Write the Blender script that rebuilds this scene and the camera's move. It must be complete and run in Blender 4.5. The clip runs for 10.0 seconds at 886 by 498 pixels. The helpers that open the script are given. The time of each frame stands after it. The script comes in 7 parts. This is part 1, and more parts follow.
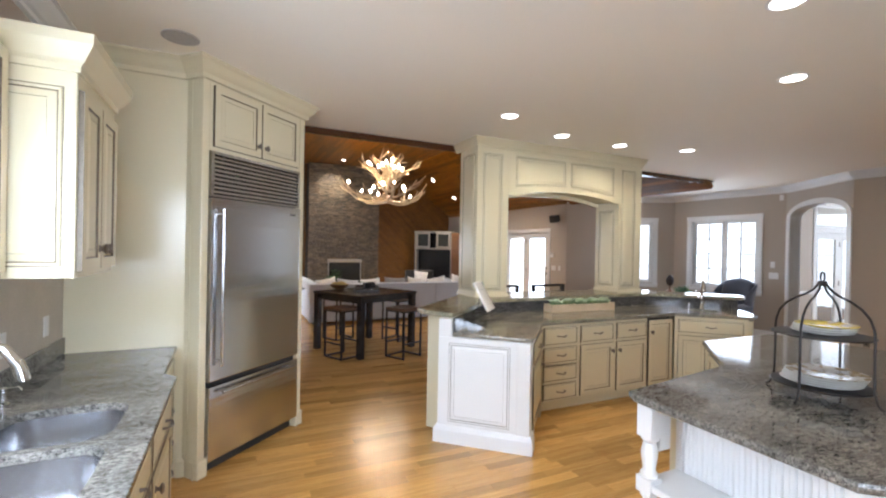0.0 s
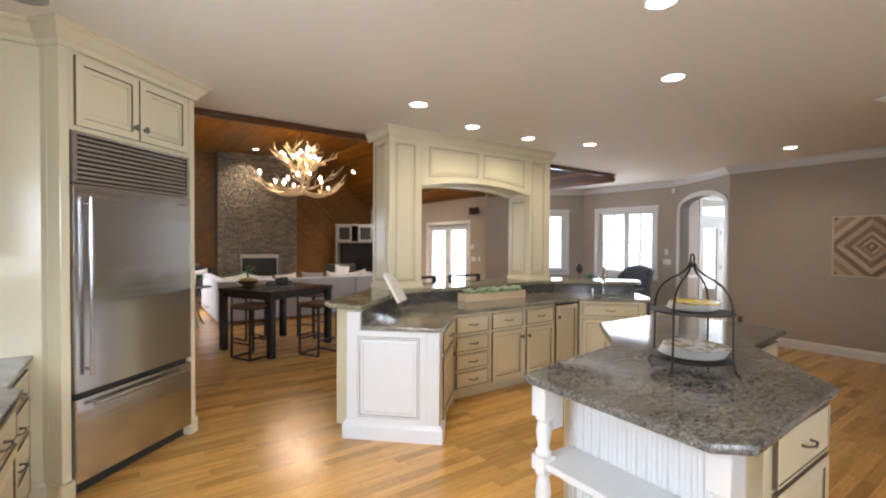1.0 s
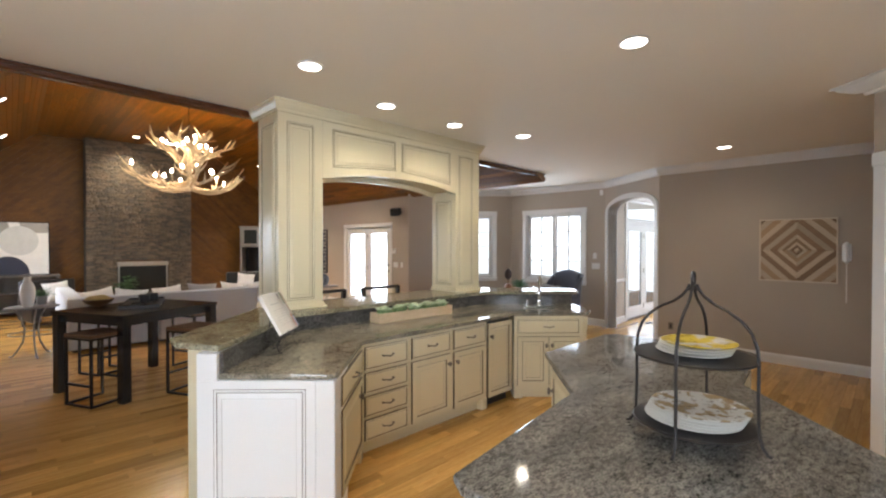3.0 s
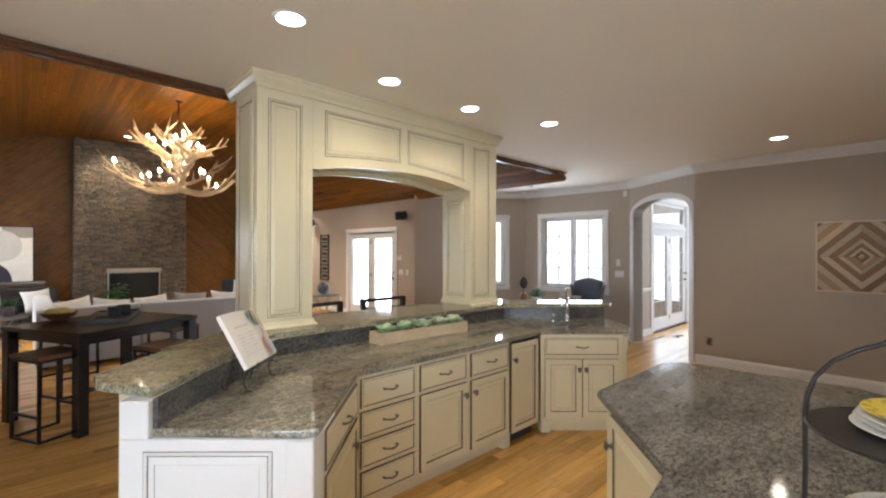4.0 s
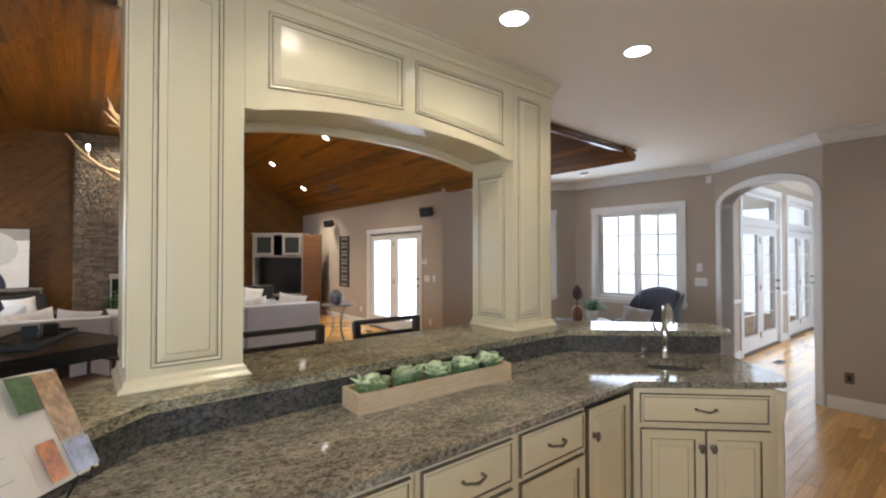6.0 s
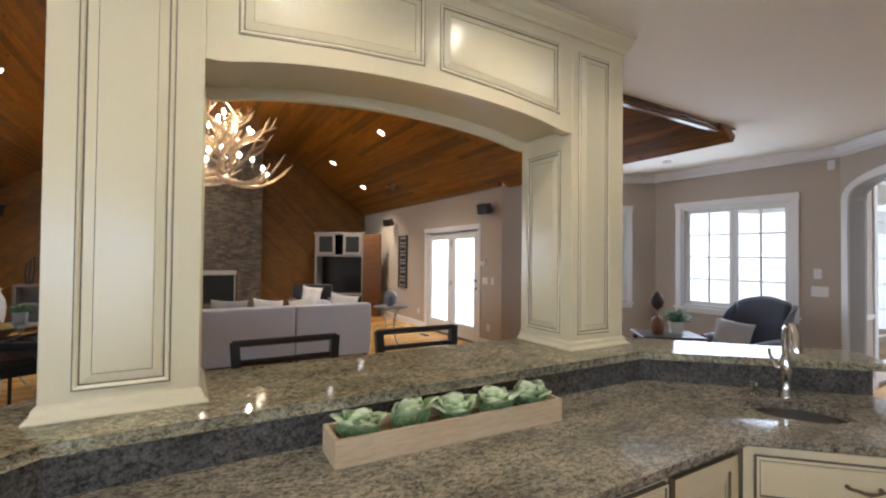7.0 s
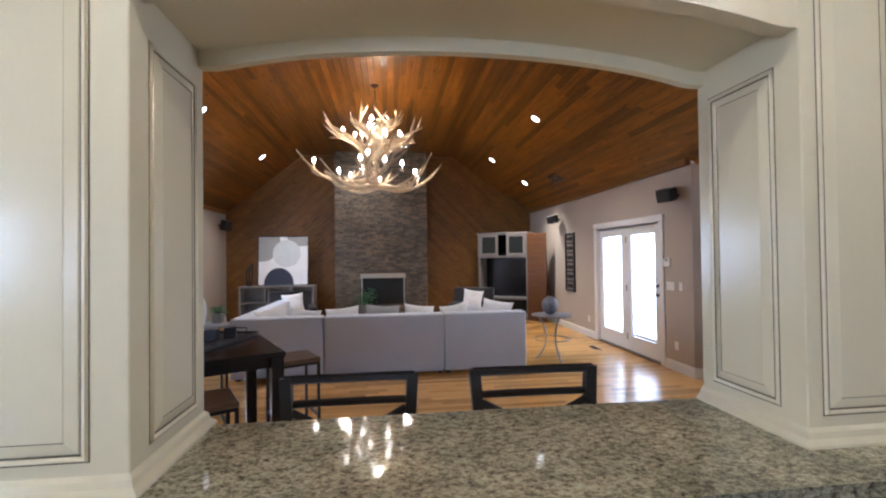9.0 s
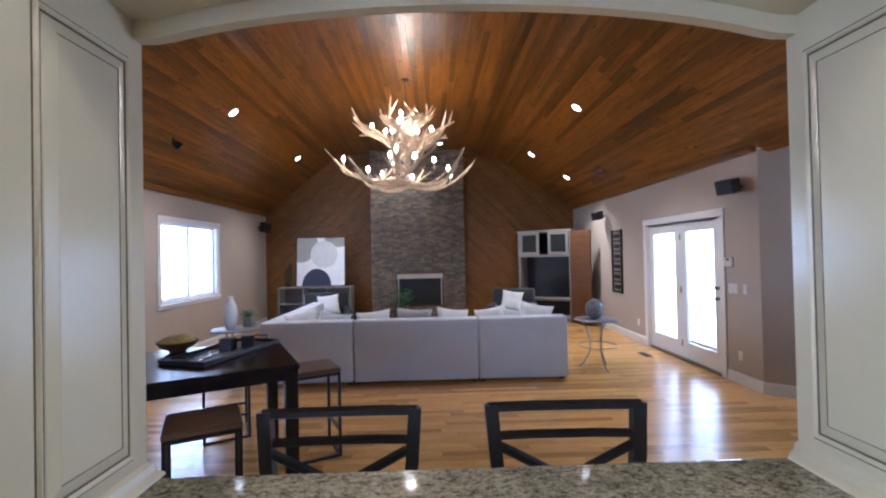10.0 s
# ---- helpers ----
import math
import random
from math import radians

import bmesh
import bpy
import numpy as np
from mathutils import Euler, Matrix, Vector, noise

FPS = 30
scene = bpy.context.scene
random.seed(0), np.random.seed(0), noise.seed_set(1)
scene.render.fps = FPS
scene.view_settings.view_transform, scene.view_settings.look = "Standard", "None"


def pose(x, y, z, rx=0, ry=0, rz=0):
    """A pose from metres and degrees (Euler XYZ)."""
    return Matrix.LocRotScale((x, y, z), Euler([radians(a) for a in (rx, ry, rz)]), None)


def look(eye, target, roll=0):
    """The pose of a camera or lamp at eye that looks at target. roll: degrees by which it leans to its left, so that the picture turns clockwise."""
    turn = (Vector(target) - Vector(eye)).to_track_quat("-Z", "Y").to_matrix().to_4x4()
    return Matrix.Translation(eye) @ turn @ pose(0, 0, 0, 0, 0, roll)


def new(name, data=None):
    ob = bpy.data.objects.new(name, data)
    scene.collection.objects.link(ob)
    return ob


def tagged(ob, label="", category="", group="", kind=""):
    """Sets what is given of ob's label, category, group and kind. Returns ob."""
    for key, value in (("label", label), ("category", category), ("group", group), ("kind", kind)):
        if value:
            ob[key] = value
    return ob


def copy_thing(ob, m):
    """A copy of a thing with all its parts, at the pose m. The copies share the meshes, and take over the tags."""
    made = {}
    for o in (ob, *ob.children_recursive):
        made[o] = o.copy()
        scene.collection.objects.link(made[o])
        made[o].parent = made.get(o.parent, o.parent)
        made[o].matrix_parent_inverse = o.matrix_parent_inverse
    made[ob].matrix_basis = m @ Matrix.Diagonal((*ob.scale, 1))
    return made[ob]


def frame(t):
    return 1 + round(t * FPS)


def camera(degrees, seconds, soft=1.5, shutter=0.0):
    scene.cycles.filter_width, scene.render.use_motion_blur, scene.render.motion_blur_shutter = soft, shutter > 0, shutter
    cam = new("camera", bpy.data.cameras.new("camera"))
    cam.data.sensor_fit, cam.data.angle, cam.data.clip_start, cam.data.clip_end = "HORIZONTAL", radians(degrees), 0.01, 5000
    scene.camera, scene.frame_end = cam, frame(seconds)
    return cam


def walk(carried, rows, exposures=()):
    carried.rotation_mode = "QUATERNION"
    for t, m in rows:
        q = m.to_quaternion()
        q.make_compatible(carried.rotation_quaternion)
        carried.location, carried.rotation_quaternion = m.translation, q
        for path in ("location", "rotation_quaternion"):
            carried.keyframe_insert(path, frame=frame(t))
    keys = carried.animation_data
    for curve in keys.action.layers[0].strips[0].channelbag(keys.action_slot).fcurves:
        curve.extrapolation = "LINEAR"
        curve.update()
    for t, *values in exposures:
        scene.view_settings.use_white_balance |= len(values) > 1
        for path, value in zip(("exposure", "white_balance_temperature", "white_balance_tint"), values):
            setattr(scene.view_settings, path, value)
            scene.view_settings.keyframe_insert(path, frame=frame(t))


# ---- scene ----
cam = camera(90.1, 10.0, soft=2.2)
EXPOSURES = [(0, 0.14, 6000, 12), (1, 0.10, 6400, 12), (2.5, 0.08, 6350, 11), (5, 0.06, 6200, 10), (6.5, -0.10, 6050, 11), (8.5, -0.04, 5650, 14), (10, 0.04, 4850, 16)]
PATH = [
    (0, (0.911, 0.894, 1.637), (1.771, 2.7, 1.629), 1.1),
    (0.5, (0.99, 0.875, 1.637), (1.997, 2.603, 1.608), 0.9),
    (1, (1.083, 0.869, 1.61), (2.225, 2.511, 1.577), 0.3),
    (1.5, (1.206, 0.919, 1.626), (2.463, 2.473, 1.579), -0.1),
    (2, (1.364, 1.057, 1.633), (2.709, 2.537, 1.587), -0.3),
    (2.5, (1.556, 1.291, 1.652), (2.955, 2.72, 1.617), 0.1),
    (4, (2.216, 2.119, 1.637), (3.596, 3.567, 1.645), 0.1),
    (4.5, (2.462, 2.424, 1.623), (3.833, 3.879, 1.636), -0.1),
    (5, (2.706, 2.708, 1.631), (4.071, 4.17, 1.638), -0.3),
    (5.2, (2.807, 2.823, 1.626), (4.163, 4.293, 1.632), -0.3),
    (6.5, (3.557, 3.344, 1.589), (4.709, 4.979, 1.628), 0.3),
    (7, (3.783, 3.518, 1.58), (4.785, 5.249, 1.614), 0.6),
    (7.5, (4.007, 3.672, 1.581), (4.808, 5.505, 1.612), 0.4),
    (8, (4.207, 3.808, 1.605), (4.779, 5.724, 1.631), 0.1),
    (8.5, (4.326, 3.971, 1.61), (4.708, 5.934, 1.642), -0.1),
    (9, (4.432, 4.135, 1.623), (4.675, 6.12, 1.653), -0.7),
    (9.5, (4.524, 4.305, 1.645), (4.665, 6.3, 1.667), -1.0),
    (10, (4.599, 4.467, 1.662), (4.648, 6.466, 1.686), -1.2),
]
walk(cam, [(t, look(eye, target, roll)) for t, eye, target, roll in PATH], EXPOSURES)

# ---- world, sun and large lights ----
world = bpy.data.worlds.new("sky")
scene.world = world
world.use_nodes = True
wn = world.node_tree.nodes
sky = wn.new("ShaderNodeTexSky")
sky.sky_type = "NISHITA"
sky.sun_disc = False
sky.sun_elevation, sky.sun_rotation = radians(48), radians(120)
wn["Background"].inputs[1].default_value = 0.12
world.node_tree.links.new(sky.outputs[0], wn["Background"].inputs[0])


def lamp(name, kind, m, energy, colour, **kw):
    data = bpy.data.lights.new(name, kind)
    data.energy, data.color = energy, colour
    if kind == "AREA":
        data.shape, data.size, data.size_y = "RECTANGLE", kw["w"], kw["h"]
    elif kind == "SPOT":
        data.spot_size, data.spot_blend, data.shadow_soft_size = radians(kw["cone"]), 0.8, kw["soft"]
    elif kind == "SUN":
        data.angle = radians(kw["angle"])
    else:
        data.shadow_soft_size = kw["soft"]
    ob = new(name, data)
    ob.matrix_world = m
    return ob


DAY, WARM = (0.78, 0.88, 1.0), (1.0, 0.87, 0.66)
lamp("sun", "SUN", look((20, -10, 24), (0, 0, 0)), 1.0, (1.0, 0.95, 0.88), angle=12)
# daylight just outside the openings
lamp("daylight_french_door", "AREA", look((8.62, 11.09, 1.15), (5, 11.09, 0.7)), 58, DAY, w=1.8, h=1.9)
lamp("daylight_great_room_window", "AREA", look((0.02, 12.48, 1.63), (3, 12.40, 0.9)), 75, DAY, w=1.8, h=1.3)
lamp("daylight_nook_window", "AREA", look((10.12, 6.8, 1.62), (7, 6.5, 1.3)), 27, DAY, w=1.36, h=1.43)
lamp("daylight_nook_side_window", "AREA", look((9.32, 8.42, 1.62), (7.4, 6.2, 1.3)), 36, DAY, w=0.93, h=1.43)
lamp("daylight_hall_door", "AREA", look((12.24, 5.50, 1.35), (12.2, 2.5, 1.2)), 26, DAY, w=1.9, h=2.4)
lamp("daylight_hall_far_door", "AREA", look((14.74, 5.50, 1.35), (14.7, 2.5, 1.2)), 26, DAY, w=1.9, h=2.4)
lamp("daylight_sink_window", "AREA", look((-0.03, 1.85, 1.72), (0.7, 2.6, 0.7)), 105, DAY, w=1.6, h=1.15)
# back window is out of view, assumed for the cool daylight from behind
lamp("daylight_back_window", "AREA", look((2.2, -2.85, 1.5), (2.6, 2.0, 1.0)), 105, DAY, w=2.8, h=1.6)
# fill through an added, unseen opening, for the room side of the hall doors
lamp("daylight_hall_window", "AREA", look((13.2, 2.85, 1.55), (13.2, 5.6, 1.3)), 110, DAY, w=3.6, h=1.5)
# the last can lies out of view and is added to the row
CANS = [(3.27, 4.43), (4.19, 4.77), (5.09, 4.79), (5.99, 4.56), (8.30, 3.10), (4.52, 2.69), (3.39, 2.16), (1.9, 1.2)]
for cx, cy in CANS:
    lamp("can_light", "SPOT", pose(cx, cy, 2.86), 19, WARM, cone=150, soft=0.05)
VAULT_CANS = [(1.663, 11.14, 3.85), (6.835, 11.10, 3.84), (1.665, 14.31, 3.85), (6.841, 14.20, 3.83), (7.607, 14.15, 3.28)]
for cx, cy, cz in VAULT_CANS:
    lamp("vault_can_light", "SPOT", pose(cx, cy, cz - 0.06), 185, WARM, cone=110, soft=0.05)
lamp("mantel_can_light", "SPOT", look((4.0, 14.7, 4.24), (3.75, 15.47, 3.0)), 190, WARM, cone=80, soft=0.04)
for dx, dy, dz in ((0.45, 0.1, 0), (-0.45, -0.1, 0), (0.0, 0.45, 0.55), (0.05, -0.4, 0.6)):
    lamp("chandelier_glow", "POINT", pose(4.23 + dx, 11.1 + dy, 3.05 + dz), 27, (1.0, 0.78, 0.50), soft=0.02)


# ---- mesh tools ----
def obj(name, bm, mats, smooth=False):
    me = bpy.data.meshes.new(name)
    bmesh.ops.recalc_face_normals(bm, faces=bm.faces)
    bm.to_mesh(me)
    bm.free()
    for m in (mats if isinstance(mats, (list, tuple)) else [mats]):
        me.materials.append(m)
    if smooth:
        me.shade_smooth()
        me.set_sharp_from_angle(angle=radians(40))
    return new(name, me)


def thing(name, m, label, category, group=""):
    ob = new(name)
    ob.matrix_basis = m
    ob.empty_display_size = 0.1
    return tagged(ob, label, category, group)


def part(name, bm, mats, parent, label="", m=None, smooth=False):
    ob = obj(name, bm, mats, smooth)
    ob.parent = parent
    if m is not None:
        ob.matrix_basis = m
    return tagged(ob, label)


def again(ob, parent, m):
    """the same part once more, on the same mesh"""
    o = ob.copy()
    scene.collection.objects.link(o)
    o.parent, o.matrix_basis = parent, m
    return o


def setting(name, bm, mats, label, category, smooth=False):
    return tagged(obj(name, bm, mats, smooth), label, category, kind="structure")


def box(bm, x0, x1, y0, y1, z0, z1, b=0.0, seg=1, mi=0, m=None):
    vs = [bm.verts.new((x, y, z)) for x in (x0, x1) for y in (y0, y1) for z in (z0, z1)]
    fs = [bm.faces.new([vs[i] for i in q]) for q in ((0, 1, 3, 2), (4, 6, 7, 5), (0, 4, 5, 1), (2, 3, 7, 6), (0, 2, 6, 4), (1, 5, 7, 3))]
    for f in fs:
        f.material_index = mi
    if m is not None:
        bmesh.ops.transform(bm, matrix=m, verts=vs)
    if b > 0:
        es = list({e for f in fs for e in f.edges})
        bmesh.ops.bevel(bm, geom=es, offset=b, segments=seg, profile=0.6, affect="EDGES", clamp_overlap=True)


def boxes(*dims, b=0.0, seg=1):
    bm = bmesh.new()
    for d in dims:
        box(bm, *d, b=b, seg=seg)
    return bm


def prism(bm, pts, z0, z1, b=0.0, seg=1, mi=0, bottom=True):
    lo = [bm.verts.new((x, y, z0)) for x, y in pts]
    hi = [bm.verts.new((x, y, z1)) for x, y in pts]
    n = len(pts)
    fs = [bm.faces.new((lo[i], lo[(i + 1) % n], hi[(i + 1) % n], hi[i])) for i in range(n)]
    top = bm.faces.new(hi)
    fs += [top, bm.faces.new(lo[::-1])]
    for f in fs:
        f.material_index = mi
    if b > 0:
        es = list(top.edges) + (list(fs[-1].edges) if bottom else [])
        bmesh.ops.bevel(bm, geom=es, offset=b, segments=seg, profile=0.6, affect="EDGES", clamp_overlap=True)
    return fs


def tube(bm, pts, r, n=8, mi=0, flat=1.0):
    pts = [Vector(p) for p in pts]
    rs = r if isinstance(r, (list, tuple)) else [r] * len(pts)
    ref = Vector((0, 0, 1))
    d0 = (pts[1] - pts[0]).normalized()
    if abs(d0.z) > 0.9:
        ref = Vector((0, 1, 0))
    rings = []
    for i, p in enumerate(pts):
        a, c = pts[max(i - 1, 0)], pts[min(i + 1, len(pts) - 1)]
        d = (c - a).normalized()
        u = d.cross(ref)
        if u.length < 1e-4:
            u = d.orthogonal()
        u.normalize()
        v = u.cross(d).normalized()
        ref = v
        off = math.pi / n
        rings.append([bm.verts.new(p + rs[i] * (math.cos(off + 2 * math.pi * k / n) * u + flat * math.sin(off + 2 * math.pi * k / n) * v)) for k in range(n)])
    for q, w in zip(rings, rings[1:]):
        for k in range(n):
            f = bm.faces.new((q[k], q[(k + 1) % n], w[(k + 1) % n], w[k]))
            f.material_index = mi
    for ring in (rings[0][::-1], rings[-1]):
        bm.faces.new(ring).material_index = mi


def bar(bm, p, q, w):
    """square bar"""
    tube(bm, [p, q], w * 0.7071, 4)


def lathe(bm, prof, n=20, c=(0, 0), mi=0):
    rings = []
    for r, z in prof:
        rings.append([bm.verts.new((c[0] + r * math.cos(2 * math.pi * k / n), c[1] + r * math.sin(2 * math.pi * k / n), z)) for k in range(n)])
    for q, w in zip(rings, rings[1:]):
        for k in range(n):
            bm.faces.new((q[k], q[(k + 1) % n], w[(k + 1) % n], w[k])).material_index = mi
    bm.faces.new(rings[0][::-1]).material_index = mi
    bm.faces.new(rings[-1]).material_index = mi


def sweep(bm, path, prof, side=1):
    """a moulding with profile (out, z) along a level line; out lies to the right of the way for side 1"""
    P = [Vector((x, y)) for x, y in path]
    nrm = []
    for a, c in zip(P, P[1:]):
        d = (c - a).normalized()
        nrm.append(Vector((d.y, -d.x)) * side)
    rows = []
    for i, p in enumerate(P):
        if i == 0:
            o = nrm[0]
        elif i == len(P) - 1:
            o = nrm[-1]
        else:
            o = nrm[i - 1] + nrm[i]
            o = o / max(o.dot(nrm[i]), 0.2)
        rows.append([bm.verts.new((p.x + o.x * u, p.y + o.y * u, z)) for u, z in prof])
    n = len(prof)
    for q, w in zip(rows, rows[1:]):
        for k in range(n):
            bm.faces.new((q[k], q[(k + 1) % n], w[(k + 1) % n], w[k]))
    bm.faces.new(rows[0][::-1])
    bm.faces.new(rows[-1])


def inset(pts, d):
    n, out = len(pts), []
    for i in range(n):
        a, b, c = Vector(pts[i - 1]), Vector(pts[i]), Vector(pts[(i + 1) % n])
        u, v = (b - a).normalized(), (c - b).normalized()
        nu, nv = Vector((-u.y, u.x)), Vector((-v.y, v.x))
        o = nu + nv
        o = o / o.dot(nu)
        out.append(b + o * d)
    return out


DOOR = [(0.002, -0.020, 0), (0.050, -0.020, 0), (0.0525, -0.012, 1), (0.056, -0.012, 1), (0.060, -0.014, 0), (0.088, -0.019, 0), (0.0895, -0.0175, 1), (0.0915, -0.019, 0)]
DRAWER = [(0.002, -0.020, 0), (0.012, -0.020, 0), (0.0145, -0.015, 1), (0.0170, -0.015, 1), (0.021, -0.019, 0)]
SUNK = [(0.0003, -0.001, 1), (0.0035, -0.001, 1), (0.007, -0.008, 0), (0.012, -0.007, 0), (0.017, -0.003, 0), (0.0185, -0.001, 1), (0.0215, -0.001, 1), (0.024, -0.003, 0), (0.050, -0.009, 0), (0.0515, -0.0075, 1), (0.0535, -0.0085, 0)]


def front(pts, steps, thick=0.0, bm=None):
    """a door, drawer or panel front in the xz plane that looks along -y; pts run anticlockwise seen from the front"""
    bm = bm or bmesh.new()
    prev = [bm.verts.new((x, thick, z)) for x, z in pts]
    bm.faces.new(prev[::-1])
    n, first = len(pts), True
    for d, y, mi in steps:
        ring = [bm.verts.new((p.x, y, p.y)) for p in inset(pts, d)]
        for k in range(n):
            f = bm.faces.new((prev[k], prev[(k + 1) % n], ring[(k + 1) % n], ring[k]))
            # outer edge in the second colour paints in the dark gap round a front
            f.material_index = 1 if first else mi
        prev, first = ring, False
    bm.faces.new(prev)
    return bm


def rect(x0, x1, z0, z1):
    return [(x0, z0), (x1, z0), (x1, z1), (x0, z1)]


def wall(name, a, b, z0, z1, thick, holes, mats, label="", category="wall"):
    """an upright wall from a to b, its room side to the right of the way; holes (s0, s1, z0, z1)"""
    A, B = Vector(a), Vector(b)
    L, ang = (B - A).length, math.atan2(b[1] - a[1], b[0] - a[0])
    ss = sorted({0, L, *[h[0] for h in holes], *[h[1] for h in holes]})
    zs = sorted({z0, z1, *[h[2] for h in holes], *[h[3] for h in holes]})
    bm = bmesh.new()
    for s, t in zip(ss, ss[1:]):
        run = None
        for p, q in zip(zs, zs[1:]):
            hole = any(h[0] <= (s + t) / 2 <= h[1] and h[2] <= (p + q) / 2 <= h[3] for h in holes)
            if hole:
                if run:
                    box(bm, s, t, 0, thick, run[0], run[1])
                run = None
            else:
                run = (run[0] if run else p, q)
        if run:
            box(bm, s, t, 0, thick, run[0], run[1])
    bmesh.ops.remove_doubles(bm, verts=bm.verts, dist=1e-5)
    inner = [f for f in bm.faces if not f.calc_area()]
    bmesh.ops.delete(bm, geom=inner, context="FACES")
    bmesh.ops.transform(bm, matrix=Matrix.Translation((a[0], a[1], 0)) @ Matrix.Rotation(ang, 4, "Z"), verts=bm.verts)
    return setting(name, bm, mats, label, category)


def frame_of(a, b):
    """the pose of a wall's own frame: x along it, y into it, room side -y"""
    return Matrix.Translation((a[0], a[1], 0)) @ Matrix.Rotation(math.atan2(b[1] - a[1], b[0] - a[0]), 4, "Z")


# ---- materials ----
def nodes(name):
    m = bpy.data.materials.new(name)
    m.use_nodes = True
    t = m.node_tree
    return m, t, t.nodes["Principled BSDF"]


def add(t, kind, **kw):
    n = t.nodes.new(kind)
    for k, v in kw.items():
        n.inputs[k].default_value = v
    return n


def coords(t, stretch=(1, 1, 1), turn=0.0, per_object=False):
    tc = t.nodes.new("ShaderNodeTexCoord")
    mp = t.nodes.new("ShaderNodeMapping")
    mp.inputs["Scale"].default_value = stretch
    mp.inputs["Rotation"].default_value = (0, 0, radians(turn))
    t.links.new(tc.outputs["Object"], mp.inputs["Vector"])
    if per_object:
        oi = t.nodes.new("ShaderNodeObjectInfo")
        mu = t.nodes.new("ShaderNodeMath")
        mu.operation = "MULTIPLY"
        mu.inputs[1].default_value = 37.0
        t.links.new(oi.outputs["Random"], mu.inputs[0])
        t.links.new(mu.outputs[0], mp.inputs["Location"])
    return mp.outputs[0]


def ramp(t, src, stops):
    r = t.nodes.new("ShaderNodeValToRGB")
    e = r.color_ramp.elements
    while len(e) < len(stops):
        e.new(0.5)
    for k, (p, c) in enumerate(stops):
        e[k].position, e[k].color = p, (*c, 1)
    t.links.new(src, r.inputs[0])
    return r.outputs[0]


def mix(t, a, b, fac, mode="MIX"):
    n = t.nodes.new("ShaderNodeMix")
    n.data_type, n.blend_type = "RGBA", mode
    for sock, v in ((n.inputs["A"], a), (n.inputs["B"], b), (n.inputs["Factor"], fac)):
        if isinstance(v, (int, float)):
            sock.default_value = v
        elif isinstance(v, tuple):
            sock.default_value = (*v, 1)
        else:
            t.links.new(v, sock)
    return n.outputs["Result"]


def noise_tex(t, vec, scale, detail=5, rough=0.55):
    n = add(t, "ShaderNodeTexNoise", Scale=scale, Detail=detail, Roughness=rough)
    t.links.new(vec, n.inputs["Vector"])
    return n.outputs["Fac"]


def bump(t, b, src, strength, dist=0.01):
    n = add(t, "ShaderNodeBump", Strength=strength, Distance=dist)
    t.links.new(src, n.inputs["Height"])
    t.links.new(n.outputs[0], b.inputs["Normal"])


def plain(name, c, rough, metal=0.0, vary=0.08, scale=6.0, stretch=(1, 1, 1), relief=0.05, fine=60.0, coat=0.0, sheen=0.0):
    """an even surface with slight variation at two scales"""
    m, t, b = nodes(name)
    v = coords(t, stretch)
    n1, n2 = noise_tex(t, v, scale), noise_tex(t, v, fine, 3)
    lo, hi = tuple(x * (1 - vary) for x in c), tuple(min(x * (1 + vary), 1) for x in c)
    col = mix(t, ramp(t, n1, [(0.3, lo), (0.7, hi)]), ramp(t, n2, [(0.3, lo), (0.7, hi)]), 0.4)
    t.links.new(col, b.inputs["Base Color"])
    r = t.nodes.new("ShaderNodeMapRange")
    r.inputs["To Min"].default_value, r.inputs["To Max"].default_value = rough * 0.85, min(rough * 1.2, 1)
    t.links.new(n1, r.inputs["Value"])
    t.links.new(r.outputs[0], b.inputs["Roughness"])
    b.inputs["Metallic"].default_value = metal
    b.inputs["Coat Weight"].default_value = coat
    b.inputs["Sheen Weight"].default_value = sheen
    if relief:
        bump(t, b, n2, relief, 0.004)
    return m


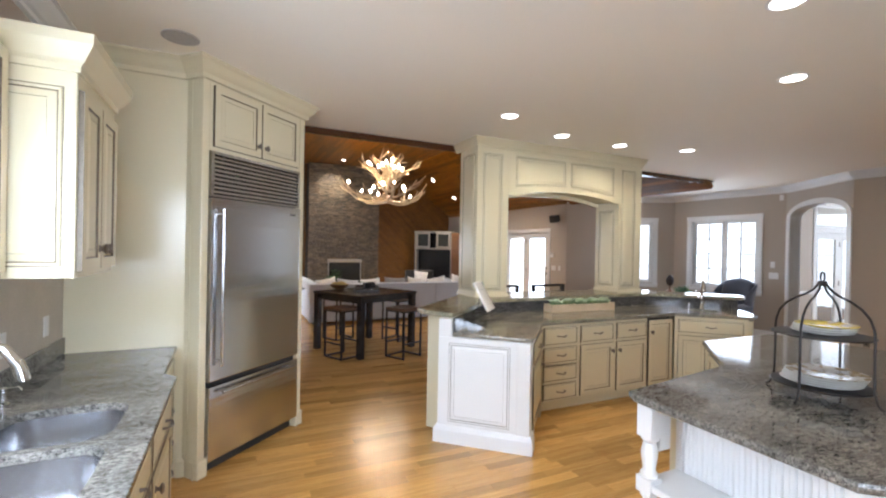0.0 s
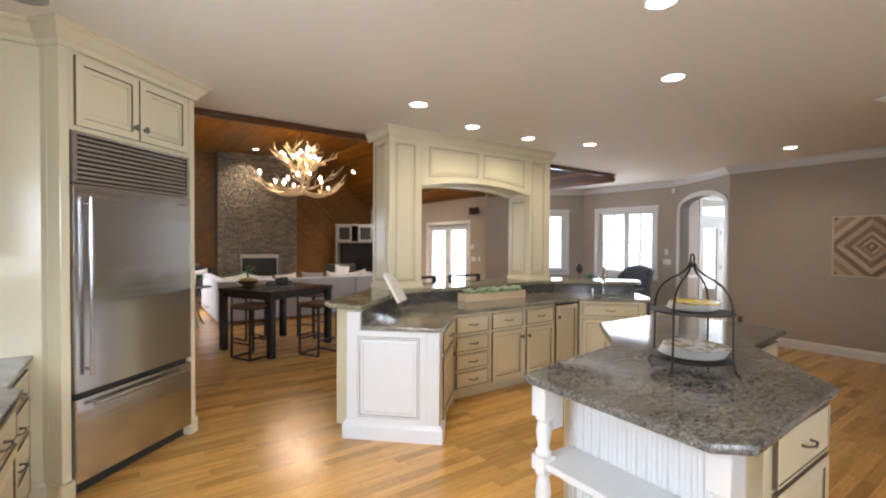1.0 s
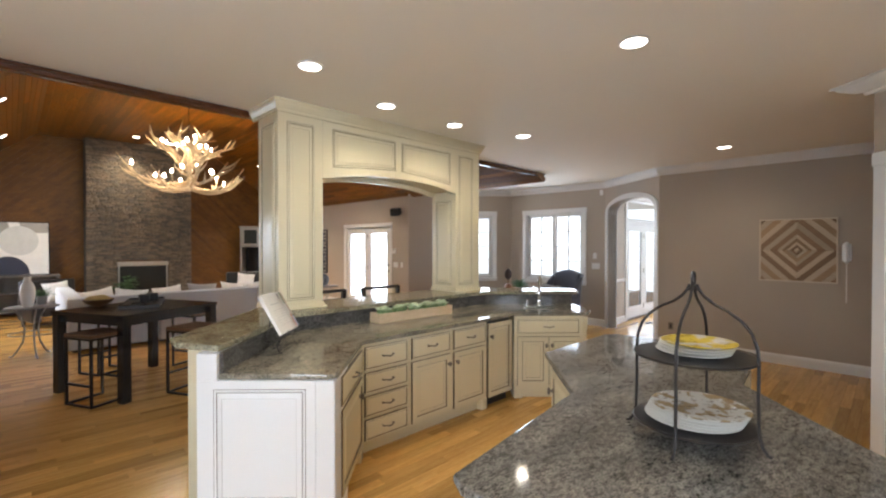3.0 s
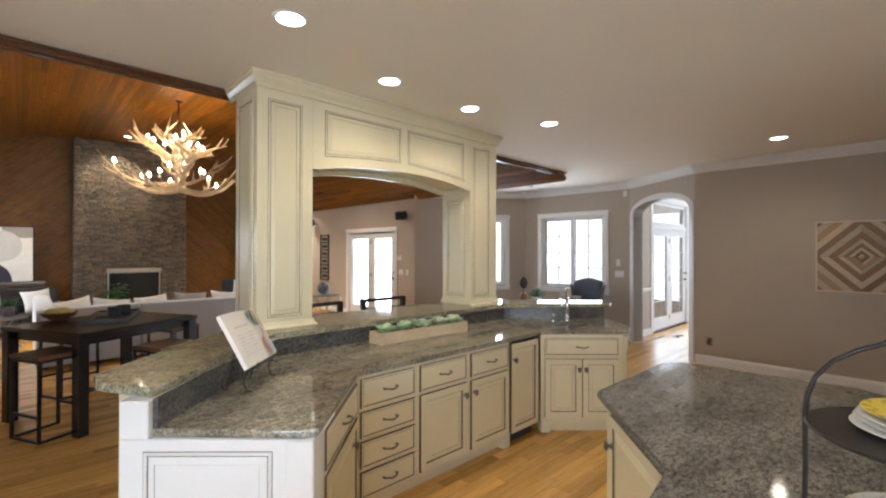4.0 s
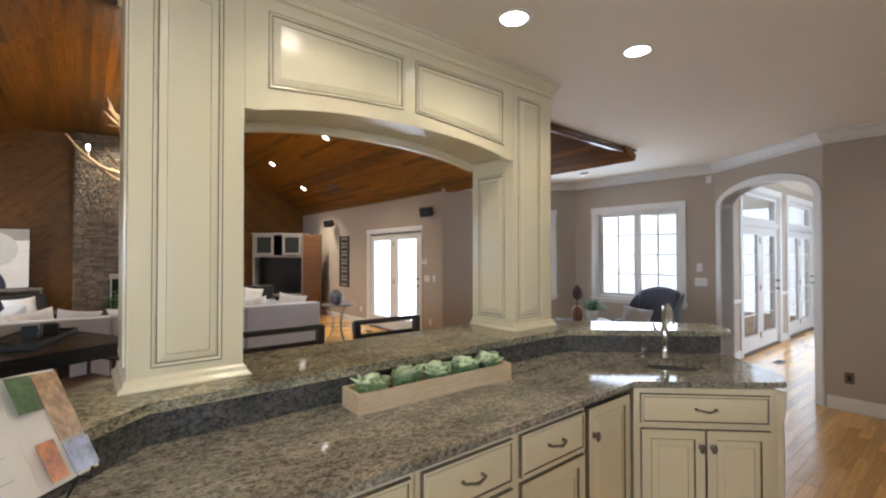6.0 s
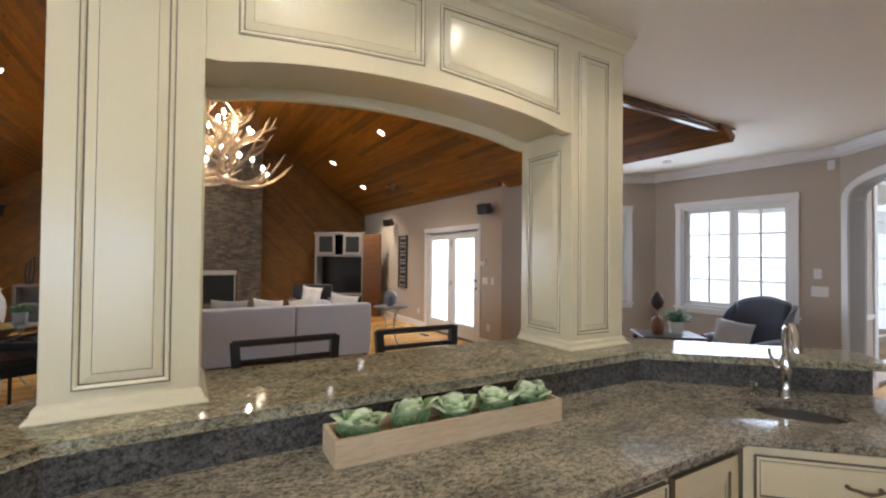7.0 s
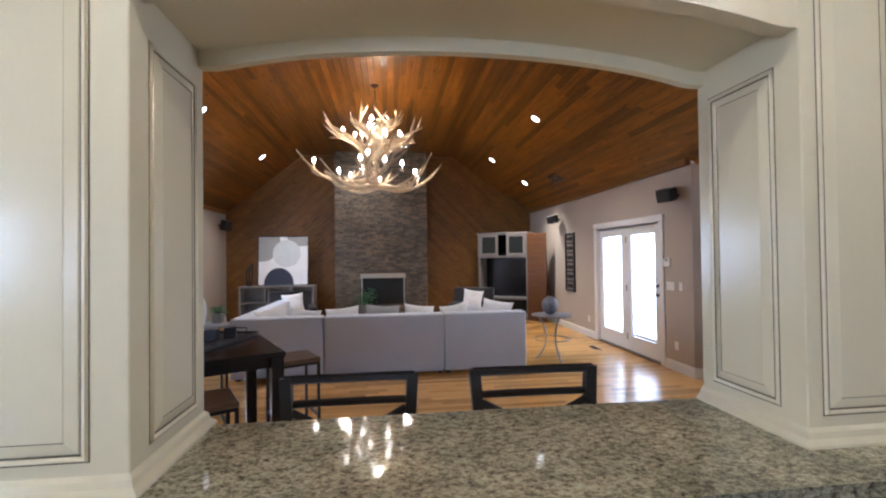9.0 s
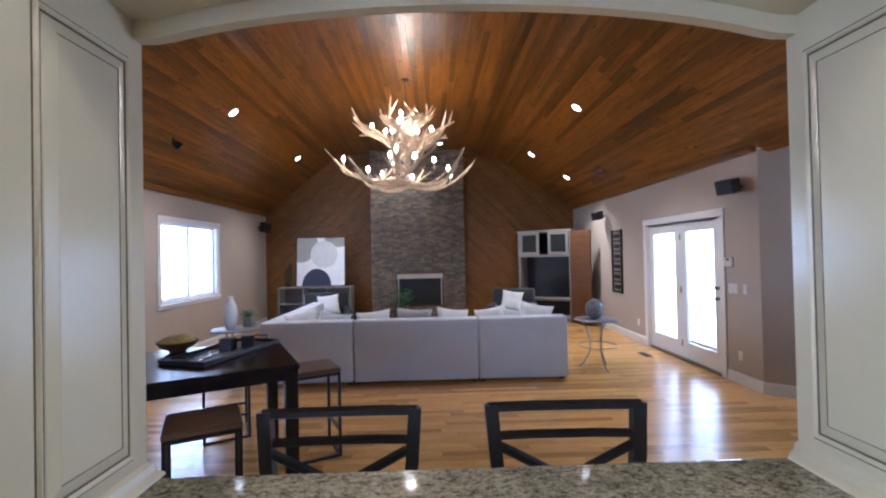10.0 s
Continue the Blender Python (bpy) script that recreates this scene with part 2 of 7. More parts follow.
def wood(name, dark, light, rough, grain=(1.2, 14, 14), scale=3.0, island=0.0, per_object=False, coat=0.0, relief=0.08, turn=0.0, knots=0.0):
    m, t, b = nodes(name)
    v = coords(t, grain, turn, per_object)
    if island:
        g = t.nodes.new("ShaderNodeNewGeometry")
        vm = t.nodes.new("ShaderNodeVectorMath")
        vm.operation = "ADD"
        sc = t.nodes.new("ShaderNodeMath")
        sc.operation = "MULTIPLY"
        sc.inputs[1].default_value = 53.0
        t.links.new(g.outputs["Random Per Island"], sc.inputs[0])
        t.links.new(v, vm.inputs[0])
        t.links.new(sc.outputs[0], vm.inputs[1])
        v = vm.outputs[0]
    n1 = noise_tex(t, v, scale, 6, 0.6)
    n2 = noise_tex(t, v, scale * 6, 3, 0.6)
    mid = tuple((p + q) / 2 for p, q in zip(dark, light))
    col = ramp(t, n1, [(0.28, dark), (0.5, mid), (0.72, light)])
    col = mix(t, col, ramp(t, n2, [(0.35, dark), (0.6, light)]), 0.3)
    if knots:
        vo = add(t, "ShaderNodeTexVoronoi", Scale=1.0)
        tc = t.nodes.new("ShaderNodeTexCoord")
        mp = t.nodes.new("ShaderNodeMapping")
        mp.inputs["Scale"].default_value = (8.0, 2.6, 8.0)
        t.links.new(tc.outputs["Object"], mp.inputs["Vector"])
        t.links.new(mp.outputs[0], vo.inputs["Vector"])
        kn = ramp(t, vo.outputs["Distance"], [(0.07, (knots, knots, knots)), (0.15, (0, 0, 0))])
        col = mix(t, col, tuple(0.35 * x for x in dark), kn)
    if island or per_object:
        src = g.outputs["Random Per Island"] if island else None
        if src is None:
            oi = t.nodes.new("ShaderNodeObjectInfo")
            src = oi.outputs["Random"]
            island = 0.35 if per_object is True else per_object
        k0 = 1 - island
        col = mix(t, col, ramp(t, src, [(0, (k0, k0 * 0.97, k0 * 0.92)), (0.5, (1, 1, 1)), (1, (1 + island * 0.5, 1 + island * 0.42, 1 + island * 0.35))]), 1.0, "MULTIPLY")
    t.links.new(col, b.inputs["Base Color"])
    r = t.nodes.new("ShaderNodeMapRange")
    r.inputs["To Min"].default_value, r.inputs["To Max"].default_value = rough * 0.8, rough * 1.25
    t.links.new(n1, r.inputs["Value"])
    t.links.new(r.outputs[0], b.inputs["Roughness"])
    b.inputs["Coat Weight"].default_value = coat
    b.inputs["Coat Roughness"].default_value = 0.12
    bump(t, b, n2, relief, 0.003)
    return m


def lacquer(name, c, rough):
    """brushed-on paint: even colour, faint brush strokes"""
    m, t, b = nodes(name)
    v = coords(t, (40, 40, 3))
    n = noise_tex(t, v, 4, 3)
    lo = tuple(x * 0.985 for x in c)
    t.links.new(ramp(t, n, [(0.2, lo), (0.8, c)]), b.inputs["Base Color"])
    b.inputs["Roughness"].default_value = rough
    bump(t, b, n, 0.02, 0.001)
    return m


def granite(name, warm=0.0, streak=(1.0, 2.0, 1.5)):
    """dark flakes in a grey to beige ground, drawn out along one way, with large cloudy patches"""
    m, t, b = nodes(name)
    v = coords(t, streak, 38)
    n1 = noise_tex(t, v, 33, 7, 0.75)
    n2 = noise_tex(t, v, 90, 4, 0.65)
    n3 = noise_tex(t, v, 3.4, 4, 0.55)
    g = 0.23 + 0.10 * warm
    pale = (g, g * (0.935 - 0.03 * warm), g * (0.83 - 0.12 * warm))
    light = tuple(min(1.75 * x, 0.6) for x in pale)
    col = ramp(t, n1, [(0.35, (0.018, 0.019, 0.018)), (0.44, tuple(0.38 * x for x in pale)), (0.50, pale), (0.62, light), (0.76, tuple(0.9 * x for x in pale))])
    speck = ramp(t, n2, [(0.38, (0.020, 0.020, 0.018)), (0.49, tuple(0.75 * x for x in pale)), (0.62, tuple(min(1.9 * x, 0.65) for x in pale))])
    col = mix(t, col, speck, 0.40)
    col = mix(t, col, ramp(t, n3, [(0.34, (0.62, 0.63, 0.61)), (0.66, (1.10, 1.07, 1.02))]), 1.0, "MULTIPLY")
    t.links.new(col, b.inputs["Base Color"])
    b.inputs["Roughness"].default_value = 0.07
    bump(t, b, n2, 0.015, 0.001)
    return m


def glow(name, c, strength):
    m, t, b = nodes(name)
    b.inputs["Base Color"].default_value = (*c, 1)
    b.inputs["Emission Color"].default_value = (*c, 1)
    b.inputs["Emission Strength"].default_value = strength
    return m


def glass(name, c=(0.97, 0.99, 1.0), rough=0.0):
    m, t, b = nodes(name)
    b.inputs["Base Color"].default_value = (*c, 1)
    b.inputs["Roughness"].default_value = rough
    b.inputs["IOR"].default_value = 1.45
    b.inputs["Transmission Weight"].default_value = 1.0
    return m


CREAM = lacquer("cream_paint", (0.72, 0.642, 0.44), 0.20)
# brown glaze lines; on door and drawer edges it stands for gap shade
GLAZE_GAP = plain("brown_glaze_and_gap_shade", (0.13, 0.098, 0.058), 0.45, vary=0.3, scale=25)
CAB = [CREAM, GLAZE_GAP]
WHITE = lacquer("white_trim_paint", (0.76, 0.75, 0.735), 0.30)
TAUPE = plain("taupe_wall_paint", (0.43, 0.365, 0.298), 0.62, vary=0.035, scale=2, relief=0.04, fine=140)
CEIL = plain("ceiling_paint", (0.86, 0.81, 0.72), 0.75, vary=0.012, scale=1.5, relief=0.04, fine=120)
GRANITE = granite("grey_green_granite", -0.35)
# one granite copied lighter for ledge and counter, darker for the shaded splash
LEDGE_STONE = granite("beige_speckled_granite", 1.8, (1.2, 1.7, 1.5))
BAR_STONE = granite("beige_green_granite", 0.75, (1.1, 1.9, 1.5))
SHADED_STONE = granite("shaded_green_granite", -1.2, (1.2, 1.7, 1.5))
STEEL, _t, _b = nodes("brushed_stainless_steel")
_n = noise_tex(_t, coords(_t, (1.5, 1.5, 260)), 3, 3)
_t.links.new(ramp(_t, _n, [(0.3, (0.54, 0.54, 0.55)), (0.7, (0.62, 0.62, 0.625))]), _b.inputs["Base Color"])
bump(_t, _b, noise_tex(_t, coords(_t, (0.35, 0.35, 3.2)), 2.0, 2), 0.35, 0.012)
_b.inputs["Metallic"].default_value, _b.inputs["Roughness"].default_value = 1.0, 0.18
_b.inputs["Anisotropic"].default_value = 0.4
SINK_STEEL = plain("satin_sink_steel", (0.56, 0.56, 0.575), 0.25, metal=1.0, vary=0.04, scale=8, relief=0.02)
# near-black steel for fridge body and toe recesses, their shade put in the colour
STEEL_SHADE = plain("shadowed_steel_slot", (0.03, 0.03, 0.03), 0.5)
CHROME = plain("polished_nickel", (0.72, 0.71, 0.69), 0.10, metal=1.0, vary=0.02, relief=0)
BRONZE = plain("antique_bronze", (0.20, 0.17, 0.14), 0.34, metal=0.9, vary=0.25, scale=40)
BLACK = plain("black_paint", (0.014, 0.013, 0.014), 0.38, vary=0.2, scale=12)
IRON = plain("dark_wrought_iron", (0.035, 0.030, 0.028), 0.42, metal=0.6, vary=0.3, scale=30, relief=0.15)
ESPRESSO = plain("espresso_stained_wood", (0.011, 0.009, 0.010), 0.24, vary=0.3, scale=4, stretch=(1, 10, 10))
OAK = wood("honey_oak_planks", (0.46, 0.22, 0.052), (0.74, 0.435, 0.130), 0.24, grain=(0.9, 12, 12), scale=3.2, island=0.34, relief=0.03, coat=0.25)
OAK_ONE = wood("honey_oak_plank", (0.46, 0.22, 0.052), (0.74, 0.435, 0.130), 0.24, grain=(0.9, 12, 12), scale=3.2, per_object=True, relief=0.03, coat=0.25)
SUBFLOOR = plain("dark_subfloor", (0.10, 0.05, 0.02), 0.6)
PINE = wood("red_brown_pine_boards", (0.052, 0.0155, 0.0018), (0.27, 0.104, 0.010), 0.34, grain=(7, 0.6, 7), scale=2.2, island=0.50, relief=0.03, coat=0.05, knots=0.9)
PINE.node_tree.nodes["Principled BSDF"].inputs["Specular IOR Level"].default_value = 0.28
PINE_WALL = wood("brown_pine_wall_boards", (0.085, 0.032, 0.004), (0.225, 0.098, 0.013), 0.45, grain=(2, 7, 7), scale=1.3, per_object=0.16, relief=0.08)
STAIN = plain("dark_stained_trim", (0.085, 0.030, 0.011), 0.25, vary=0.3, scale=4, stretch=(2, 2, 12), coat=0.3)
OUT = glow("bright_overcast_haze", (0.93, 0.97, 1.0), 1.15)
PANE = glass("window_glass")
CAN = glow("lamp_lens", (1.0, 0.93, 0.82), 9.0)
BULB = glow("lit_bulb", (1.0, 0.86, 0.62), 45.0)

# ---- the large structure ----
H = 2.90
# floor slab; the planks lie on it, at the end of the file
FX0, FX1, FY0, FY1 = -0.6, 18.0, -2.9, 16.3
floor = setting("floor", boxes((FX0, FX1, FY0, FY1, -0.12, -0.018)), SUBFLOOR, "honey oak strip floor with a glossy finish", "floor")

bm = bmesh.new()
prism(bm, [(-0.6, -2.9), (18.0, -2.9), (18.0, 10.2), (8.44, 10.2), (8.44, 5.90), (-0.6, 5.74)], H, H + 0.12)
setting("ceiling", bm, CEIL, "flat off-white painted kitchen ceiling", "ceiling")

# the vaulted board ceiling: two slopes and a level middle, boards along the room
bm = bmesh.new()
GX0, GX1, GY0, GY1 = 0.30, 8.38, 5.86, 16.04
EAVE, TOP, HIPL, HIPR = 2.77, 4.30, 2.22, 6.19
rng = random.Random(4)
for (xa, za), (xb, zb) in (((GX0, EAVE), (HIPL, TOP)), ((HIPL, TOP), (HIPR, TOP)), ((HIPR, TOP), (GX1 + 0.04, EAVE - 0.03))):
    L = math.hypot(xb - xa, zb - za)
    n = round(L / 0.092)
    w = L / n
    m = Matrix.Translation((xa, 0, za)) @ Matrix.Rotation(-math.atan2(zb - za, xb - xa), 4, "Y")
    for i in range(n):
        y = GY0
        while y < GY1:
            e = min(y + rng.uniform(1.8, 4.2), GY1)
            if GY1 - e < 0.4:
                e = GY1
            s0, s1, g = i * w, (i + 1) * w, 0.0035
            prof = [(s0 + 0.0006, g), (s0 + g, 0), (s1 - g, 0), (s1 - 0.0006, g), (s1 - 0.0006, 0.02), (s0 + 0.0006, 0.02)]
            ra, rb = ([bm.verts.new(m @ Vector((p, yy, q))) for p, q in prof] for yy in (y + 0.0004, e - 0.0004))
            for k in range(5):
                bm.faces.new((ra[k], ra[k + 1], rb[k + 1], rb[k]))
            bm.faces.new(ra[::-1])
            bm.faces.new(rb)
            y = e
    # unseen backing slab, added over the boards to keep sky light out
    box(bm, -0.02, L + 0.02, GY0, GY1 + 0.1, 0.021, 0.10, m=m)
setting("ceiling_vault", bm, PINE, "vaulted ceiling of glossy red-brown pine boards", "ceiling")

# dark edge trim where the flat ceiling meets the vault, and the closing gable
bm = boxes((-0.3, 8.50, 0.02, 0.09, 2.835, 2.897), b=0.012)
box(bm, -0.3, 8.53, 0.0, 0.03, 2.872, 2.897, b=0.006)
bmesh.ops.transform(bm, matrix=pose(0, 5.722, 0, 0, 0, 1.0), verts=bm.verts)
box(bm, 8.42, 8.49, 5.96, 9.42, 2.835, 2.897, b=0.012)
box(bm, 8.49, 8.52, 5.91, 9.4, 2.872, 2.897, b=0.006)
setting("trim_vault_edge", bm, STAIN, "dark stained wooden trim along the ceiling edge", "trim")
setting("wall_gable", boxes((-0.3, 8.6, 5.93, 6.05, 2.90, 4.5)), PINE_WALL, "boarded gable above the opening", "wall")
bm = boxes((8.475, 8.6, 5.9, 16.2, 3.02, 4.5))
setting("wall_vault_side", bm, PINE_WALL, "boarding beside the vault", "wall")

setting("trim_eave", boxes((8.255, 8.333, 9.43, 16.0, 2.762, 2.85), (0.302, 0.38, 6.1, 16.0, 2.735, 2.83), b=0.008), PINE_WALL, "brown wooden trim along the eaves of the vault", "trim")

# walls, room side to the right of each way
wall("wall_sink", (-0.06, -2.6), (-0.06, 5.7), -0.02, H, 0.2, [(3.55, 5.25, 1.12, 2.32)], TAUPE, "taupe painted wall behind the sink")
wall("wall_behind_fridge", (-0.06, 5.56), (1.30, 5.56), -0.02, H, 0.12, [], TAUPE, "taupe wall behind the refrigerator")
wall("wall_left", (GX0, 5.68), (GX0, 16.2), -0.02, 4.5, 0.2, [(5.89, 7.73, 0.97, 2.285)], TAUPE, "taupe great room wall with a window")
wall("wall_right", (8.335, 16.2), (8.335, 9.42), -0.02, 3.02, 0.15, [(4.14, 6.08, -0.02, 2.08)], TAUPE, "taupe great room wall with french doors")
wall("wall_bay", (8.335, 9.42), (10.2, 7.88), -0.02, H, 0.15, [(1.04, 1.97, 0.90, 2.33)], TAUPE, "taupe bay wall with a window")
wall("wall_nook", (10.2, 7.88), (10.3, 5.63), -0.02, H, 0.15, [(0.41, 1.77, 0.90, 2.33)], TAUPE, "taupe breakfast nook wall with a window")
wall("wall_long", (9.375, 4.27), (9.375, -2.6), -0.02, H, 0.15, [], TAUPE, "long taupe wall with framed wood art")
PA, PB = (6.46, 1.735), (3.35, -1.645)
PC = (PA[0] - 0.085 * 0.677, PA[1] - 0.085 * 0.736)
wall("wall_pantry", PC, PB, -0.02, H, 0.12, [(0.115, 0.935, -0.02, 2.235)], TAUPE, "taupe wall with the pantry door")
wall("wall_pantry_return", (6.55, 1.64), (6.55, -2.6), -0.02, H, 0.10, [], TAUPE, "return of the pantry wall")
wall("wall_back", (9.5, -2.6), (-0.2, -2.6), -0.02, H, 0.2, [(5.9, 8.7, 0.7, 2.3)], TAUPE, "taupe wall behind the kitchen")
wall("wall_hall_outside", (10.36, 5.60), (18.0, 5.60), -0.02, H, 0.15, [(0.90, 2.86, -0.02, 2.66), (3.42, 5.38, -0.02, 2.66), (5.94, 7.50, -0.02, 2.66)], TAUPE, "taupe hall wall with glazed doors")
# the hole in this wall is added for the hall fill lamp
wall("wall_hall_inside", (18.0, 3.1), (9.5, 3.1), -0.02, H, 0.12, [(2.9, 6.7, 0.80, 2.35)], TAUPE, "taupe inner hall wall")
wall("wall_hall_end", (17.9, 5.6), (17.9, 3.0), -0.02, H, 0.12, [], TAUPE, "end wall of the hall")

# the wall with the arched opening
AA, AB = (10.3, 5.63), (9.375, 4.27)
AL = math.hypot(AB[0] - AA[0], AB[1] - AA[1])
AS0, AS1, ASP, ATOP = 0.12, AL - 0.10, 2.26, 2.50


def arc(s0, s1, spring, top, n=16):
    c, h = (s0 + s1) / 2, (s1 - s0) / 2
    return [(c - h * math.cos(math.pi * k / n), spring + (top - spring) * math.sin(math.pi * k / n) ** 0.8) for k in range(n + 1)]


bm = bmesh.new()
box(bm, 0, AS0, 0, 0.16, -0.02, H)
box(bm, AS1, AL, 0, 0.16, -0.02, H)
curve = arc(AS0, AS1, ASP, ATOP)
for (p, q), (r, s) in zip(curve, curve[1:]):
    vs = [bm.verts.new((x, y, z)) for y in (0, 0.16) for x, z in ((p, q), (r, s), (r, H), (p, H))]
    for idx in ((0, 1, 2, 3), (7, 6, 5, 4), (0, 4, 5, 1)):
        bm.faces.new([vs[i] for i in idx])
bmesh.ops.transform(bm, matrix=frame_of(AA, AB), verts=bm.verts)
setting("wall_arch", bm, TAUPE, "taupe wall with an arched opening to the hall", "wall")
bm = bmesh.new()
line_ = [(AS0, -0.02)] + curve + [(AS1, -0.02)]
for (p, q), (r, s) in zip(line_, line_[1:]):
    c = Vector(((AS0 + AS1) / 2, 1.6))
    def grow(x, z):
        if z < ASP + 0.001:
            return (x - 0.09 if x < c.x else x + 0.09, z)
        d = Vector((x - c.x, (z - ASP) * 2.2)).normalized()
        return (x + d.x * 0.09, z + max(abs(d.y), 0.0) * 0.09)
    (p2, q2), (r2, s2) = grow(p, q), grow(r, s)
    for y0, y1 in ((-0.022, -0.001), (0.161, 0.182)):
        vs = [bm.verts.new((x, y, z)) for y in (y0, y1) for x, z in ((p, q), (r, s), (r2, s2), (p2, q2))]
        for idx in ((0, 1, 2, 3), (7, 6, 5, 4), (0, 4, 5, 1), (2, 6, 7, 3)):
            bm.faces.new([vs[i] for i in idx])
    vs = [bm.verts.new((x, y, z)) for y in (-0.022, 0.182) for x, z in ((p, q), (r, s))]
    bm.faces.new([vs[i] for i in (0, 1, 3, 2)])
bmesh.ops.transform(bm, matrix=frame_of(AA, AB), verts=bm.verts)
setting("trim_arch", bm, WHITE, "white painted casing round the arched opening", "trim")

# the boarded end wall, diagonal boards
bm = bmesh.new()
BY = 16.04
box(bm, 0.1, 8.6, BY + 0.014, BY + 0.15, -0.02, 4.6)
rng = random.Random(9)
BW = 0.105
pieces = []
for half in (0, 1):
    x0, x1 = (0.30, 3.3) if half == 0 else (5.2, 8.335)
    for i in range(-60, 90):
        # a diagonal band, clipped to the half wall
        poly = [(-9.0, i * BW * 1.414 - 9.0), (12.0, i * BW * 1.414 + 12.0), (12.0, (i + 1) * BW * 1.414 + 12.0 - 0.003), (-9.0, (i + 1) * BW * 1.414 - 9.0 - 0.003)]
        if half == 1:
            poly = [(8.6 - x, z) for x, z in poly][::-1]
        for (nx, nz, c) in ((1, 0, x0), (-1, 0, -x1), (0, 1, 0.0), (0, -1, -4.4)):
            out = []
            for (a, b), (c2, d) in zip(poly, poly[1:] + poly[:1]):
                fa, fb = a * nx + b * nz - c, c2 * nx + d * nz - c
                if fa >= 0:
                    out.append((a, b))
                if fa * fb < 0:
                    k = fa / (fa - fb)
                    out.append((a + k * (c2 - a), b + k * (d - b)))
            poly = out
            if len(poly) < 3:
                break
        if len(poly) < 3:
            continue
        pieces.append((poly, 0.004 + 0.001 * (i % 2)))
end_wall = setting("wall_end", bm, PINE_WALL, "end wall of diagonal brown pine boards", "wall")
for poly, proud in pieces:
    bm = bmesh.new()
    fr = [bm.verts.new((x, BY - proud, z)) for x, z in poly]
    bk = [bm.verts.new((x, BY + 0.013, z)) for x, z in poly]
    bm.faces.new(fr)
    for k in range(len(fr)):
        bm.faces.new((fr[k], bk[k], bk[(k + 1) % len(fr)], fr[(k + 1) % len(fr)]))
    part("board", bm, PINE_WALL, end_wall)

# mouldings
CROWN = [(0.0, H), (0.11, H), (0.115, H - 0.015), (0.10, H - 0.02), (0.085, H - 0.045), (0.045, H - 0.085), (0.025, H - 0.095), (0.022, H - 0.115), (0.0, H - 0.12)]
BASE = [(0.0, 0.0), (0.016, 0.0), (0.016, 0.105), (0.010, 0.125), (0.006, 0.135), (0.0, 0.137)]
bm = bmesh.new()
sweep(bm, [(8.335, 9.42), (10.2, 7.88), (10.3, 5.63), (9.375, 4.27), (9.375, -2.6)], CROWN)
sweep(bm, [(6.55, -0.2), PC, (4.2, -0.72)], CROWN)
sweep(bm, [(-0.06, -2.6), (-0.06, 4.45)], CROWN)
setting("trim_crown", bm, WHITE, "white crown moulding along the ceiling", "trim")
bm = bmesh.new()
fo = frame_of(AA, AB)
for run in ([(8.335, 16.02), (8.335, 12.17)], [(8.335, 10.01), (8.335, 9.42), (10.2, 7.88), (10.3, 5.63), (fo @ Vector((0.03, 0, 0)))[:2]],
            [(9.375, 4.26), (9.375, -2.6)], [(0.30, 5.8), (0.30, 16.0)], [(10.5, 5.60), (11.16, 5.60)], [(13.33, 5.60), (13.67, 5.60)], [(15.85, 5.60), (16.19, 5.60)], [(5.7, 0.91), (3.4, -1.6)]):
    sweep(bm, run, BASE)
setting("baseboard", bm, WHITE, "white painted baseboard", "baseboard")
bm = bmesh.new()
RAIL = [(0.0, 0.86), (0.012, 0.86), (0.024, 0.885), (0.024, 0.91), (0.012, 0.925), (0.0, 0.925)]
sweep(bm, [(10.42, 5.60), (11.15, 5.60)], RAIL)
sweep(bm, [(13.33, 5.60), (13.67, 5.60)], RAIL)
sweep(bm, [(15.85, 5.60), (16.19, 5.60)], RAIL)
setting("trim_chair_rail", bm, WHITE, "white chair rail in the hall", "trim")


